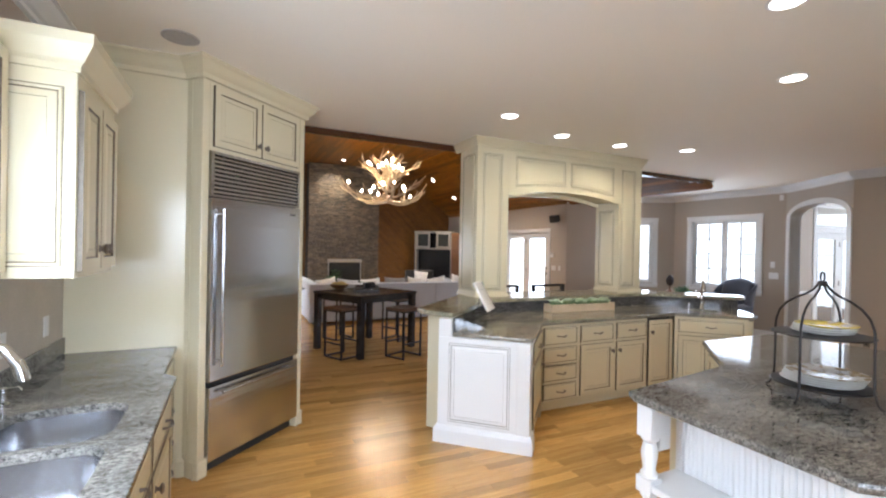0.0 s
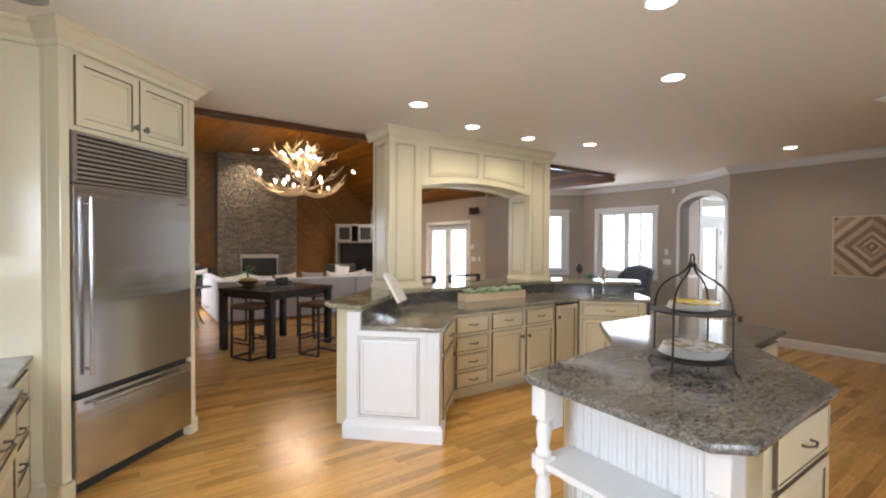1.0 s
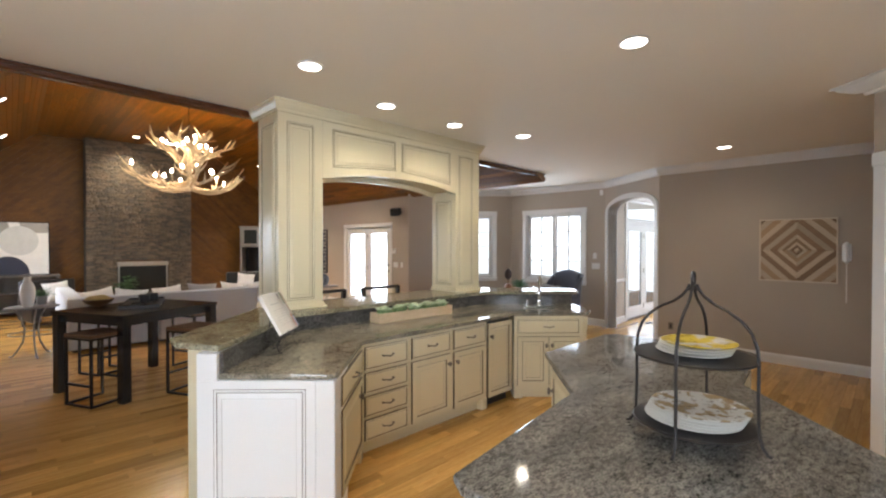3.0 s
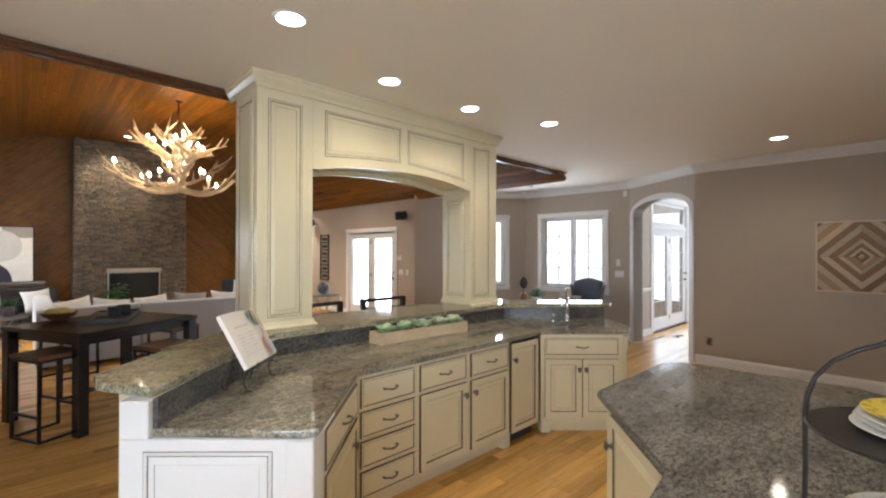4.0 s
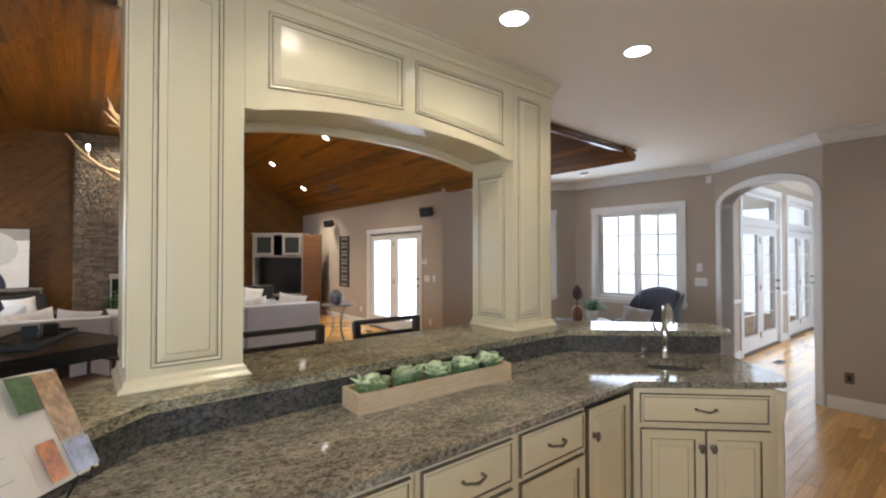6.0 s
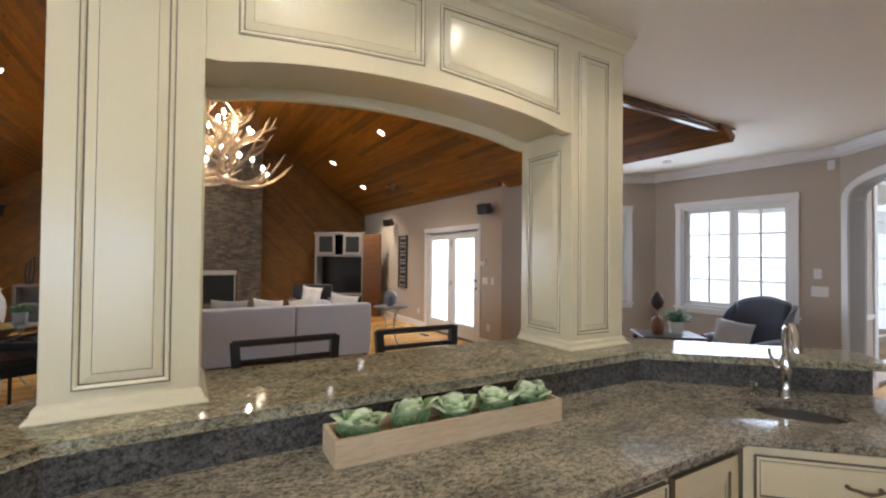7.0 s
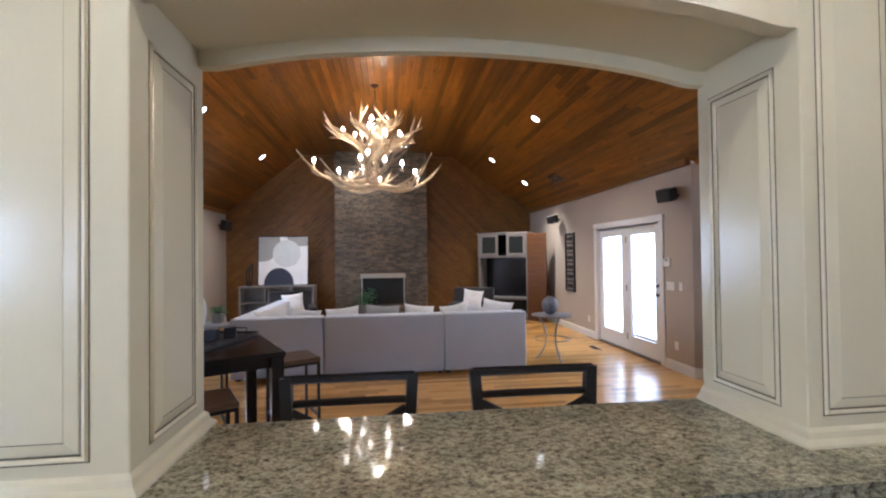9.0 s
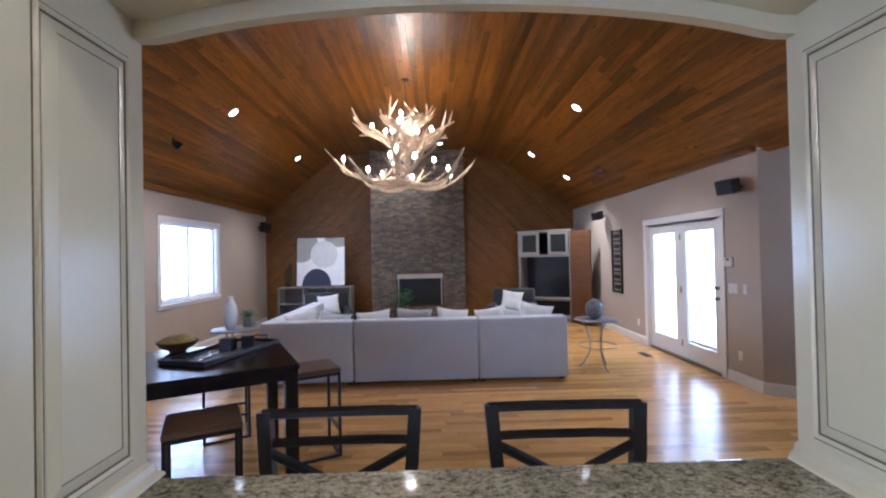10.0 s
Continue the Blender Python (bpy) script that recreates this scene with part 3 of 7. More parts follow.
# windows and glazed doors, in a wall's own frame
def window(name, m, s0, s1, z0, z1, sashes, cols, rows, label, casing=0.09, st=0.05):
    w = tagged(new(name), label, "window", kind="structure")
    w.matrix_basis = m
    bm = boxes((s0 - casing, s0, -0.022, 0, z0 - 0.02, z1), (s1, s1 + casing, -0.022, 0, z0 - 0.02, z1), (s0 - casing - 0.01, s1 + casing + 0.01, -0.026, 0, z1, z1 + casing), b=0.005)
    box(bm, s0 - casing - 0.02, s1 + casing + 0.02, -0.05, 0.0, z0 - 0.045, z0 - 0.02, b=0.006)
    box(bm, s0 - casing, s1 + casing, -0.02, 0.0, z0 - 0.10, z0 - 0.046, b=0.004)
    part("casing", bm, WHITE, w)
    bm = boxes((s0, s0 + 0.025, 0, 0.14, z0, z1), (s1 - 0.025, s1, 0, 0.14, z0, z1), (s0 + 0.025, s1 - 0.025, 0, 0.14, z1 - 0.025, z1), (s0 + 0.025, s1 - 0.025, 0, 0.14, z0 - 0.02, z0 + 0.015))
    part("window_frame", bm, WHITE, w)
    a, b2 = s0 + 0.026, s1 - 0.026
    wd = (b2 - a) / sashes
    for k in range(sashes):
        x0, x1 = a + k * wd + 0.004, a + (k + 1) * wd - 0.004
        bm = boxes((x0, x0 + st, 0.06, 0.10, z0 + 0.018, z1 - 0.028), (x1 - st, x1, 0.06, 0.10, z0 + 0.018, z1 - 0.028), (x0 + st, x1 - st, 0.06, 0.10, z0 + 0.018, z0 + 0.018 + st), (x0 + st, x1 - st, 0.06, 0.10, z1 - 0.028 - st, z1 - 0.028), b=0.004)
        sash = part("sash", bm, WHITE, w)
        gx0, gx1, gz0, gz1 = x0 + st, x1 - st, z0 + 0.018 + st, z1 - 0.028 - st
        for c in range(1, cols):
            x = gx0 + (gx1 - gx0) * c / cols
            part("muntin", boxes((x - 0.011, x + 0.011, 0.066, 0.094, gz0, gz1)), WHITE, sash)
        for r in range(1, rows):
            z = gz0 + (gz1 - gz0) * r / rows
            part("muntin", boxes((gx0, gx1, 0.067, 0.093, z - 0.011, z + 0.011)), WHITE, sash)
        p = part("pane", boxes((gx0, gx1, 0.078, 0.083, gz0, gz1)), PANE, sash)
        p.visible_shadow = False
    return w


window("window_1", frame_of((10.2, 7.88), (10.3, 5.63)), 0.41, 1.77, 0.90, 2.33, 2, 2, 4, "white casement window with divided panes in the nook")
window("window_2", frame_of((8.335, 9.42), (10.2, 7.88)), 1.04, 1.97, 0.90, 2.33, 1, 2, 4, "white divided window on the bay wall")
window("window_3", frame_of((GX0, 5.68), (GX0, 16.2)), 5.89, 7.73, 0.97, 2.285, 2, 1, 1, "white sliding window in the great room", st=0.03)
window("window_4", frame_of((-0.06, -2.6), (-0.06, 5.7)), 3.55, 5.25, 1.12, 2.32, 2, 2, 2, "white window above the sink")
window("window_5", frame_of((9.5, -2.6), (-0.2, -2.6)), 5.9, 8.7, 0.7, 2.3, 3, 2, 3, "white window assumed behind the kitchen, out of view")


# added out of view, in the opening of the hall fill lamp
window("window_6", frame_of((18.0, 3.1), (9.5, 3.1)), 2.9, 6.7, 0.80, 2.35, 3, 1, 1, "unseen white window added to light the hall doors")


def french_door(name, m, s0, s1, z1, cols, rows, label, transom=None, knob_at=1):
    d = tagged(new(name), label, "door", kind="structure")
    d.matrix_basis = m
    top = transom or z1
    bm = boxes((s0 - 0.10, s0, -0.022, 0, 0, top), (s1, s1 + 0.10, -0.022, 0, 0, top), (s0 - 0.11, s1 + 0.11, -0.026, 0, top, top + 0.10), b=0.005)
    part("casing", bm, WHITE, d)
    part("door_frame", boxes((s0, s0 + 0.02, 0, 0.14, 0, top), (s1 - 0.02, s1, 0, 0.14, 0, top), (s0 + 0.02, s1 - 0.02, 0, 0.14, z1 - 0.02, z1 if not transom else z1 + 0.07), (s0 + 0.02, s1 - 0.02, 0, 0.14, top - 0.02, top)), WHITE, d)
    part("threshold", boxes((s0 + 0.02, s1 - 0.02, -0.01, 0.14, 0.0, 0.025), b=0.006), BRONZE, d)
    mid = (s0 + s1) / 2
    for k, (x0, x1) in enumerate(((s0 + 0.023, mid - 0.002), (mid + 0.002, s1 - 0.023))):
        st, z0, zt = 0.135, 0.03, z1 - 0.023
        gx0, gx1, gz0, gz1 = x0 + st, x1 - st, z0 + 0.24, zt - 0.13
        bm = boxes((x0, gx0, 0.03, 0.074, z0, zt), (gx1, x1, 0.03, 0.074, z0, zt), (gx0, gx1, 0.03, 0.074, z0, gz0), (gx0, gx1, 0.03, 0.074, gz1, zt), b=0.003)
        for bx in ((gx0 - 0.012, gx0 + 0.006, 0.022, 0.03, gz0, gz1), (gx1 - 0.006, gx1 + 0.012, 0.022, 0.03, gz0, gz1), (gx0, gx1, 0.022, 0.03, gz0 - 0.012, gz0 + 0.006), (gx0, gx1, 0.022, 0.03, gz1 - 0.006, gz1 + 0.012)):
            box(bm, *bx)
        leaf = part("door_leaf", bm, WHITE, d)
        p = part("pane", boxes((gx0, gx1, 0.05, 0.055, gz0, gz1)), PANE, leaf)
        p.visible_shadow = False
        for r in range(1, rows):
            z = gz0 + (gz1 - gz0) * r / rows
            part("muntin", boxes((gx0, gx1, 0.042, 0.062, z - 0.009, z + 0.009)), WHITE, leaf)
        for c in range(1, cols):
            x = gx0 + (gx1 - gx0) * c / cols
            part("muntin", boxes((x - 0.009, x + 0.009, 0.042, 0.062, gz0, gz1)), WHITE, leaf)
        if k == knob_at:
            for z in (1.0, 1.14):
                bm = bmesh.new()
                lathe(bm, [(0.026, 0), (0.026, 0.008), (0.012, 0.012), (0.012, 0.03), (0.024, 0.036), (0.026, 0.05), (0.016, 0.058)], 12)
                part("door_knob" if z < 1.1 else "deadbolt", bm, BRONZE, leaf, "dark bronze knob", pose((x1 - 0.06) if k == 1 else x0 + 0.06, 0.03, z, 90), smooth=True)
        else:
            hx = x1 if k == 0 else x0
            for z in (0.25, 1.05, 1.85):
                part("hinge", boxes((hx - 0.012, hx + 0.012, 0.018, 0.03, z - 0.05, z + 0.05), b=0.003), BRONZE, leaf, "dark bronze hinge")
    if transom:
        bm = boxes((s0 + 0.03, s0 + 0.10, 0.03, 0.07, z1 + 0.08, transom - 0.03), (s1 - 0.10, s1 - 0.03, 0.03, 0.07, z1 + 0.08, transom - 0.03), (s0 + 0.10, s1 - 0.10, 0.03, 0.07, z1 + 0.08, z1 + 0.13), (s0 + 0.10, s1 - 0.10, 0.03, 0.07, transom - 0.08, transom - 0.03), b=0.003)
        sash = part("transom", bm, WHITE, d)
        part("pane", boxes((s0 + 0.10, s1 - 0.10, 0.05, 0.055, z1 + 0.13, transom - 0.08)), PANE, sash).visible_shadow = False
    return d


french_door("door_1", frame_of((8.335, 16.2), (8.335, 9.42)), 4.14, 6.08, 2.08, 1, 1, "white double french door with clear glass")
french_door("door_2", frame_of((10.36, 5.60), (18.0, 5.60)), 0.90, 2.86, 2.10, 1, 5, "white hall double door with divided glass and a transom", transom=2.66)
french_door("door_3", frame_of((10.36, 5.60), (18.0, 5.60)), 3.42, 5.38, 2.10, 1, 5, "white hall double door with divided glass and a transom", transom=2.66)

french_door("door_5", frame_of((10.36, 5.60), (18.0, 5.60)), 5.94, 7.50, 2.10, 1, 5, "white hall double door at the end of the hall", transom=2.66)

# outside
bm = boxes((-60, 80, -60, 80, -0.5, -0.35))
setting("ground", bm, plain("pale_ground", (0.55, 0.55, 0.52), 0.9, vary=0.1, scale=3), "pale ground outside the windows", "ground")
for nm, dims in (("backdrop_east", (19.0, 19.1, -8, 22, -0.34, 9)), ("backdrop_west", (-2.1, -2.0, -8, 22, -0.34, 9)), ("backdrop_south", (-5, 18, -8.1, -8.0, -0.34, 9))):
    setting(nm, boxes(dims), OUT, "bright white overcast distance outside", "backdrop")
bm = boxes((8.7, 18.9, 12.6, 12.7, -0.34, 9))
setting("backdrop_north", bm, OUT, "bright white overcast distance outside", "backdrop")

# ---- kitchen: cabinets, counters, pass-through ----
def pull_mesh(w=0.10):
    bm = bmesh.new()
    pts = [(-w / 2, 0, 0), (-w / 2, -0.022, 0), (-w * 0.36, -0.030, 0.002), (-w * 0.15, -0.034, -0.004), (0, -0.035, -0.006), (w * 0.15, -0.034, -0.004), (w * 0.36, -0.030, 0.002), (w / 2, -0.022, 0), (w / 2, 0, 0)]
    tube(bm, pts, [0.008, 0.005, 0.0055, 0.006, 0.0075, 0.006, 0.0055, 0.005, 0.008], 7)
    return bm


def knob_mesh():
    bm = bmesh.new()
    lathe(bm, [(0.011, 0), (0.011, 0.004), (0.006, 0.007), (0.006, 0.016), (0.014, 0.021), (0.017, 0.027), (0.012, 0.034), (0.004, 0.036)], 12)
    bmesh.ops.scale(bm, vec=(1, 1.5, 1), verts=bm.verts)
    return bm


PULL = KNOB = None


def pull(parent, x, z, y=-0.020, turn=0):
    global PULL
    m = pose(x, y, z, 0, turn, 0)
    if PULL is None:
        PULL = part("handle", pull_mesh(), BRONZE, parent, "antique bronze pull", m, True)
        return PULL
    return again(PULL, parent, m)


def knob(parent, x, z, y=-0.020):
    global KNOB
    m = pose(x, y, z, 90)
    if KNOB is None:
        KNOB = part("knob", knob_mesh(), BRONZE, parent, "antique bronze oval knob", m, True)
        return KNOB
    return again(KNOB, parent, m)


def drawer(parent, x0, x1, z0, z1, handle=True):
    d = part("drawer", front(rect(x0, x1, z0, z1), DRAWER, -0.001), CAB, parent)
    if handle:
        pull(d, (x0 + x1) / 2, (z0 + z1) / 2 + 0.004)
    return d


def door(parent, x0, x1, z0, z1, knob_x=None, knob_z=None):
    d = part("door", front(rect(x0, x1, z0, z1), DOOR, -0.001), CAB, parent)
    if knob_x is not None:
        knob(d, knob_x, knob_z)
    return d


def cabinet(name, m, w, depth, label, z0=0.10, z1=0.882, toe=0.06, group="kitchen cabinets", hollow=False):
    c = thing(name, m, label, "cabinet", group)
    if hollow:
        part("body", boxes((0, w, 0, 0.02, z0, z1), (0, 0.02, 0.02, depth, z0, z1), (w - 0.02, w, 0.02, depth, z0, z1), (0.02, w - 0.02, depth - 0.02, depth, z0, z1), (0.02, w - 0.02, 0.02, depth - 0.02, z0, z0 + 0.02)), CREAM, c)
    else:
        part("body", boxes((0, w, 0, depth, z0, z1), b=0.002), CREAM, c)
    part("plinth", boxes((0, w, toe, depth, 0, z0 - 0.001)), CREAM, c)
    return c


# the peninsula's cabinets, along the straight front
FY = 4.42
c = cabinet("base_cabinet", pose(3.685, FY, 0), 0.477, 0.56, "cream glazed base cabinet with four drawers and bronze pulls")
for z0, z1 in ((0.672, 0.852), (0.490, 0.650), (0.306, 0.468), (0.122, 0.284)):
    drawer(c, 0.027, 0.455, z0, z1)
c = cabinet("base_cabinet", pose(4.164, FY, 0), 1.014, 0.56, "cream glazed base cabinet with two drawers over two doors")
drawer(c, 0.022, 0.482, 0.672, 0.852)
drawer(c, 0.530, 0.988, 0.672, 0.852)
door(c, 0.022, 0.482, 0.122, 0.650, 0.455, 0.56)
door(c, 0.530, 0.988, 0.122, 0.650, 0.557, 0.56)
bm = boxes((0.93, 1.014, -0.012, 0.06, 0.0, 0.115), b=0.012, seg=2)
part("foot", bm, CREAM, c)
c = thing("ice_maker", pose(5.182, FY, 0), "built-in ice maker behind a cream cabinet panel", "ice maker")
part("body", boxes((0.004, 0.394, 0.03, 0.55, 0.10, 0.876)), BLACK, c)
part("vent", boxes((0.02, 0.38, 0.05, 0.10, 0.004, 0.098)), STEEL_SHADE, c, "recessed toe vent with its shade in the colour")
door(c, 0.001, 0.395, 0.105, 0.855, 0.040, 0.72)
m_sink = pose(5.612, 4.402, 0, 0, 0, -43.5)
c = cabinet("sink_cabinet", m_sink, 0.745, 0.55, "cream glazed corner cabinet with a false drawer and two doors", toe=0.05, hollow=True)
drawer(c, 0.035, 0.705, 0.692, 0.852)
door(c, 0.035, 0.366, 0.140, 0.665, 0.340, 0.575)
door(c, 0.374, 0.705, 0.140, 0.665, 0.400, 0.575)
part("foot", boxes((0.0, 0.09, -0.012, 0.05, 0, 0.115), b=0.012, seg=2), CREAM, c)
part("foot", boxes((0.655, 0.745, -0.012, 0.05, 0, 0.115), b=0.012, seg=2), CREAM, c)
bm = bmesh.new()
lathe(bm, [(0.028, 0.02), (0.03, 0.06), (0.022, 0.10), (0.026, 0.5), (0.022, 0.72), (0.032, 0.76), (0.032, 0.87)], 14, (0.765, 0.02))
part("corner_post", bm, CREAM, c, "turned cream corner post", smooth=True)
m_ang = pose(3.085, 3.792, 0, 0, 0, 46)
c = cabinet("base_cabinet", m_ang, 0.865, 0.40, "cream glazed angled cabinet with one drawer and one door", toe=0.05)
drawer(c, 0.12, 0.815, 0.672, 0.852)
door(c, 0.12, 0.815, 0.122, 0.650, 0.66, 0.55)
part("foot", boxes((0.775, 0.865, -0.012, 0.05, 0, 0.115), b=0.012, seg=2), CREAM, c)

# the end of the peninsula; white in place of cream paints in its daylight
m_end = pose(2.500, 4.285, 0, 0, 0, -43.2)
c = thing("peninsula_end", m_end, "peninsula end whitened for daylight, with a raised panel and tall base", "panel", "kitchen cabinets")
part("body", boxes((0.0, 0.775, 0.0, 0.36, 0.0, 0.882), b=0.003), WHITE, c)
part("raised_panel", front(rect(0.095, 0.61, 0.175, 0.835), SUNK), [WHITE, GLAZE_GAP], c)
part("corner_post", boxes((0.665, 0.775, -0.012, 0.06, 0.14, 0.880), b=0.006), WHITE, c)
bm = bmesh.new()
sweep(bm, [(-0.002, 0.36), (-0.002, -0.001), (0.777, -0.001), (0.777, 0.12)], [(0, 0), (0.026, 0), (0.026, 0.105), (0.016, 0.13), (0.008, 0.14), (0, 0.142)])
part("base_moulding", bm, WHITE, c)
part("ledge_post", boxes((0.0, 0.115, 0.0, 0.36, 0.883, 1.035), b=0.003), WHITE, c)

# the low wall that carries the raised ledge
kw = thing("ledge_wall", pose(4.6, 5.3, 0), "painted low wall that carries the raised granite ledge", "wall", "")
def loc(pts, cx=4.6, cy=5.3):
    return [(x - cx, y - cy) for x, y in pts]
bm = bmesh.new()
prism(bm, loc([(2.62, 4.46), (3.46, 5.125), (5.93, 5.125), (6.72, 4.40), (6.90, 4.58), (6.06, 5.42), (3.33, 5.42), (2.54, 4.60)]), 0.0, 1.035)
part("core", bm, CREAM, kw)

# granite: low counter with the bar sink hole, splash and raised ledge
def slab(name, pts, z0, z1, label, hole=None, b=0.008, stone=GRANITE):
    c = Vector((sum(p[0] for p in pts) / len(pts), sum(p[1] for p in pts) / len(pts)))
    bm = bmesh.new()
    prism(bm, [(x - c.x, y - c.y) for x, y in pts], z0, z1, b=b, seg=2)
    top = obj(name, bm, stone)
    top.matrix_basis = pose(c.x, c.y, 0)
    tagged(top, label, "countertop")
    for hp in hole or []:
        bm = bmesh.new()
        prism(bm, [(x - c.x, y - c.y) for x, y in hp], z0 - 0.05, z1 + 0.05)
        cut = obj("cutter", bm, GRANITE)
        cut.matrix_basis = top.matrix_basis
        md = top.modifiers.new("cut", "BOOLEAN")
        md.object, md.solver = cut, "EXACT"
        dg = bpy.context.evaluated_depsgraph_get()
        me = bpy.data.meshes.new_from_object(top.evaluated_get(dg))
        top.modifiers.clear()
        top.data = me
        bpy.data.objects.remove(cut)
    return top


CT = 0.917
BS = (6.12, 4.42)
oval = [(BS[0] + 0.185 * math.cos(a) * 0.731 + 0.14 * math.sin(a) * 0.682, BS[1] - 0.185 * math.cos(a) * 0.682 + 0.14 * math.sin(a) * 0.731) for a in [2 * math.pi * k / 28 for k in range(28)]]
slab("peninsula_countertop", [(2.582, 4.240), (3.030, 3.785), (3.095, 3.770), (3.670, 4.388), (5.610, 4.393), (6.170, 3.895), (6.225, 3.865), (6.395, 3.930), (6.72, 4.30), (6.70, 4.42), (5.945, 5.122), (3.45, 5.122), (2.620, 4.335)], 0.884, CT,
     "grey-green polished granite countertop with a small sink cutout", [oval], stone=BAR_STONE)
bm = bmesh.new()
def strip(bm, path, t, z0, z1):
    sweep(bm, path, [(0, z0), (t, z0), (t, z1), (0, z1)])
# shade below the ledge is in this strip's stone colour
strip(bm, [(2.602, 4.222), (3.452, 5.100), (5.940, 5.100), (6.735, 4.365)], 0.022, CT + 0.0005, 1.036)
s = obj("granite_splash", bm, SHADED_STONE)
tagged(s, "upright granite splash, its shade below the ledge painted into the stone", "splash")
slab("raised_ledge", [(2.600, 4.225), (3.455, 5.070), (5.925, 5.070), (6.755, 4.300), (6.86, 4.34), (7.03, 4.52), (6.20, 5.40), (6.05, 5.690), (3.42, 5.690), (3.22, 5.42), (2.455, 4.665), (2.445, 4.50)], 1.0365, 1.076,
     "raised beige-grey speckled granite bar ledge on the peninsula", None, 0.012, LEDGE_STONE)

# the pass-through: two panelled columns, an arched valance and a crown
hood = thing("pass_through_surround", pose(4.72, 5.46, 0), "cream glazed panelled pass-through with an arched valance", "surround")
HX, HY = 4.72, 5.46
def L(x, y, z=0):
    return pose(x - HX, y - HY, z)
YF, YB = 5.255, 5.675
for nm, x0, x1, seen_side in (("column", 3.405, 3.827, -1), ("column", 5.600, 6.020, 1)):
    col = part(nm, boxes((x0 - HX, x1 - HX, YF - HY, YB - HY, 1.077, H - 0.002), b=0.003), CREAM, hood)
    w = x1 - x0
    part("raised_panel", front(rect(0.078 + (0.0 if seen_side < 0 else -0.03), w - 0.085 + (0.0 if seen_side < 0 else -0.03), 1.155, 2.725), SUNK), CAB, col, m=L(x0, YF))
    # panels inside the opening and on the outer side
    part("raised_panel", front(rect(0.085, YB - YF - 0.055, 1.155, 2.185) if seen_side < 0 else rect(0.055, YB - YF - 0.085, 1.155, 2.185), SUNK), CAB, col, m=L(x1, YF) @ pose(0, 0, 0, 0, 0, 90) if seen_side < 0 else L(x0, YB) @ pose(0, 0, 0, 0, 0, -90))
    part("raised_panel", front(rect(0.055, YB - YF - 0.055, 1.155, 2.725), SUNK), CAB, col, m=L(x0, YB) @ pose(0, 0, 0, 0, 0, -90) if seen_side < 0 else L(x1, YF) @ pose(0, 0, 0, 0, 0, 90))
    bm = bmesh.new()
    ring = [(x0, YB), (x0, YF), (x1, YF), (x1, YB), (x0, YB)]
    sweep(bm, [(x - HX, y - HY) for x, y in ring], [(0, 1.077), (0.030, 1.077), (0.028, 1.084), (0.014, 1.098), (0.010, 1.115), (0, 1.125)])
    part("foot_moulding", bm, CREAM, col)
O0, O1 = 3.828, 5.599
def arch_z(x):
    u = abs((x - (O0 + O1) / 2) / ((O1 - O0) / 2))
    if u > 0.93:
        return 2.262
    k = math.cos(math.asin(min(u / 0.93, 1.0) * 0.82))
    return 2.262 + 0.085 * (k - 0.572) / 0.428
xs = [O0 + (O1 - O0) * k / 40 for k in range(41)]
def arched(y0, y1, lift, top):
    bm = bmesh.new()
    rows = []
    for x in xs:
        z = arch_z(x) + lift
        rows.append([bm.verts.new((x - HX, y - HY, zz)) for y, zz in ((y0, z), (y1, z), (y1, top), (y0, top))])
    for a, b in zip(rows, rows[1:]):
        for k in range(4):
            bm.faces.new((a[k], b[k], b[(k + 1) % 4], a[(k + 1) % 4]))
    bm.faces.new(rows[0][::-1])
    bm.faces.new(rows[-1])
    return bm
val = part("valance", arched(YF + 0.001, YF + 0.058, 0.0, H - 0.002), CREAM, hood, smooth=True)
part("soffit", arched(YF + 0.0585, YB - 0.0405, 0.030, 2.45), CREAM, hood, smooth=True)
part("back_board", arched(YB - 0.040, YB - 0.004, -0.020, H - 0.002), CREAM, hood, smooth=True)
for x0, x1, zl, zr in ((3.930, 4.685, 2.372, 2.425), (4.762, 5.508, 2.425, 2.352)):
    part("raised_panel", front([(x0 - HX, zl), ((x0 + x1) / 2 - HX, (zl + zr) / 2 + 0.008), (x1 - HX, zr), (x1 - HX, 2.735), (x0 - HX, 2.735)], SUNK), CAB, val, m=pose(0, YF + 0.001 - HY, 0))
bm = bmesh.new()
sweep(bm, [(3.405 - HX, YB + 0.1 - HY), (3.405 - HX, YF - HY), (6.020 - HX, YF - HY), (6.020 - HX, YB + 0.1 - HY)],
      [(0, H - 0.001), (0.052, H - 0.001), (0.054, H - 0.015), (0.046, H - 0.022), (0.040, H - 0.045), (0.022, H - 0.075), (0.016, H - 0.082), (0.014, H - 0.105), (0, H - 0.11)])
part("crown", bm, CREAM, hood)

# ---- the island ----
IS = [(2.712, 1.585), (2.828, 1.482), (3.875, 1.520), (4.512, 2.130), (5.345, 2.190), (5.420, 2.30), (5.330, 3.150), (5.230, 3.215), (4.372, 3.225), (3.770, 2.655), (2.775, 2.540), (2.742, 2.480)]
slab("island_countertop", IS, 0.877, CT, "polished grey granite island countertop with a rough edge", None, 0.014)
ICX, ICY = 3.9, 2.3
isl = thing("kitchen_island", pose(ICX, ICY, 0), "cream kitchen island with beadboard, shelf and drawers", "island")
def I(x, y, rz=0):
    return pose(x - ICX, y - ICY, 0, 0, 0, rz)
bm = bmesh.new()
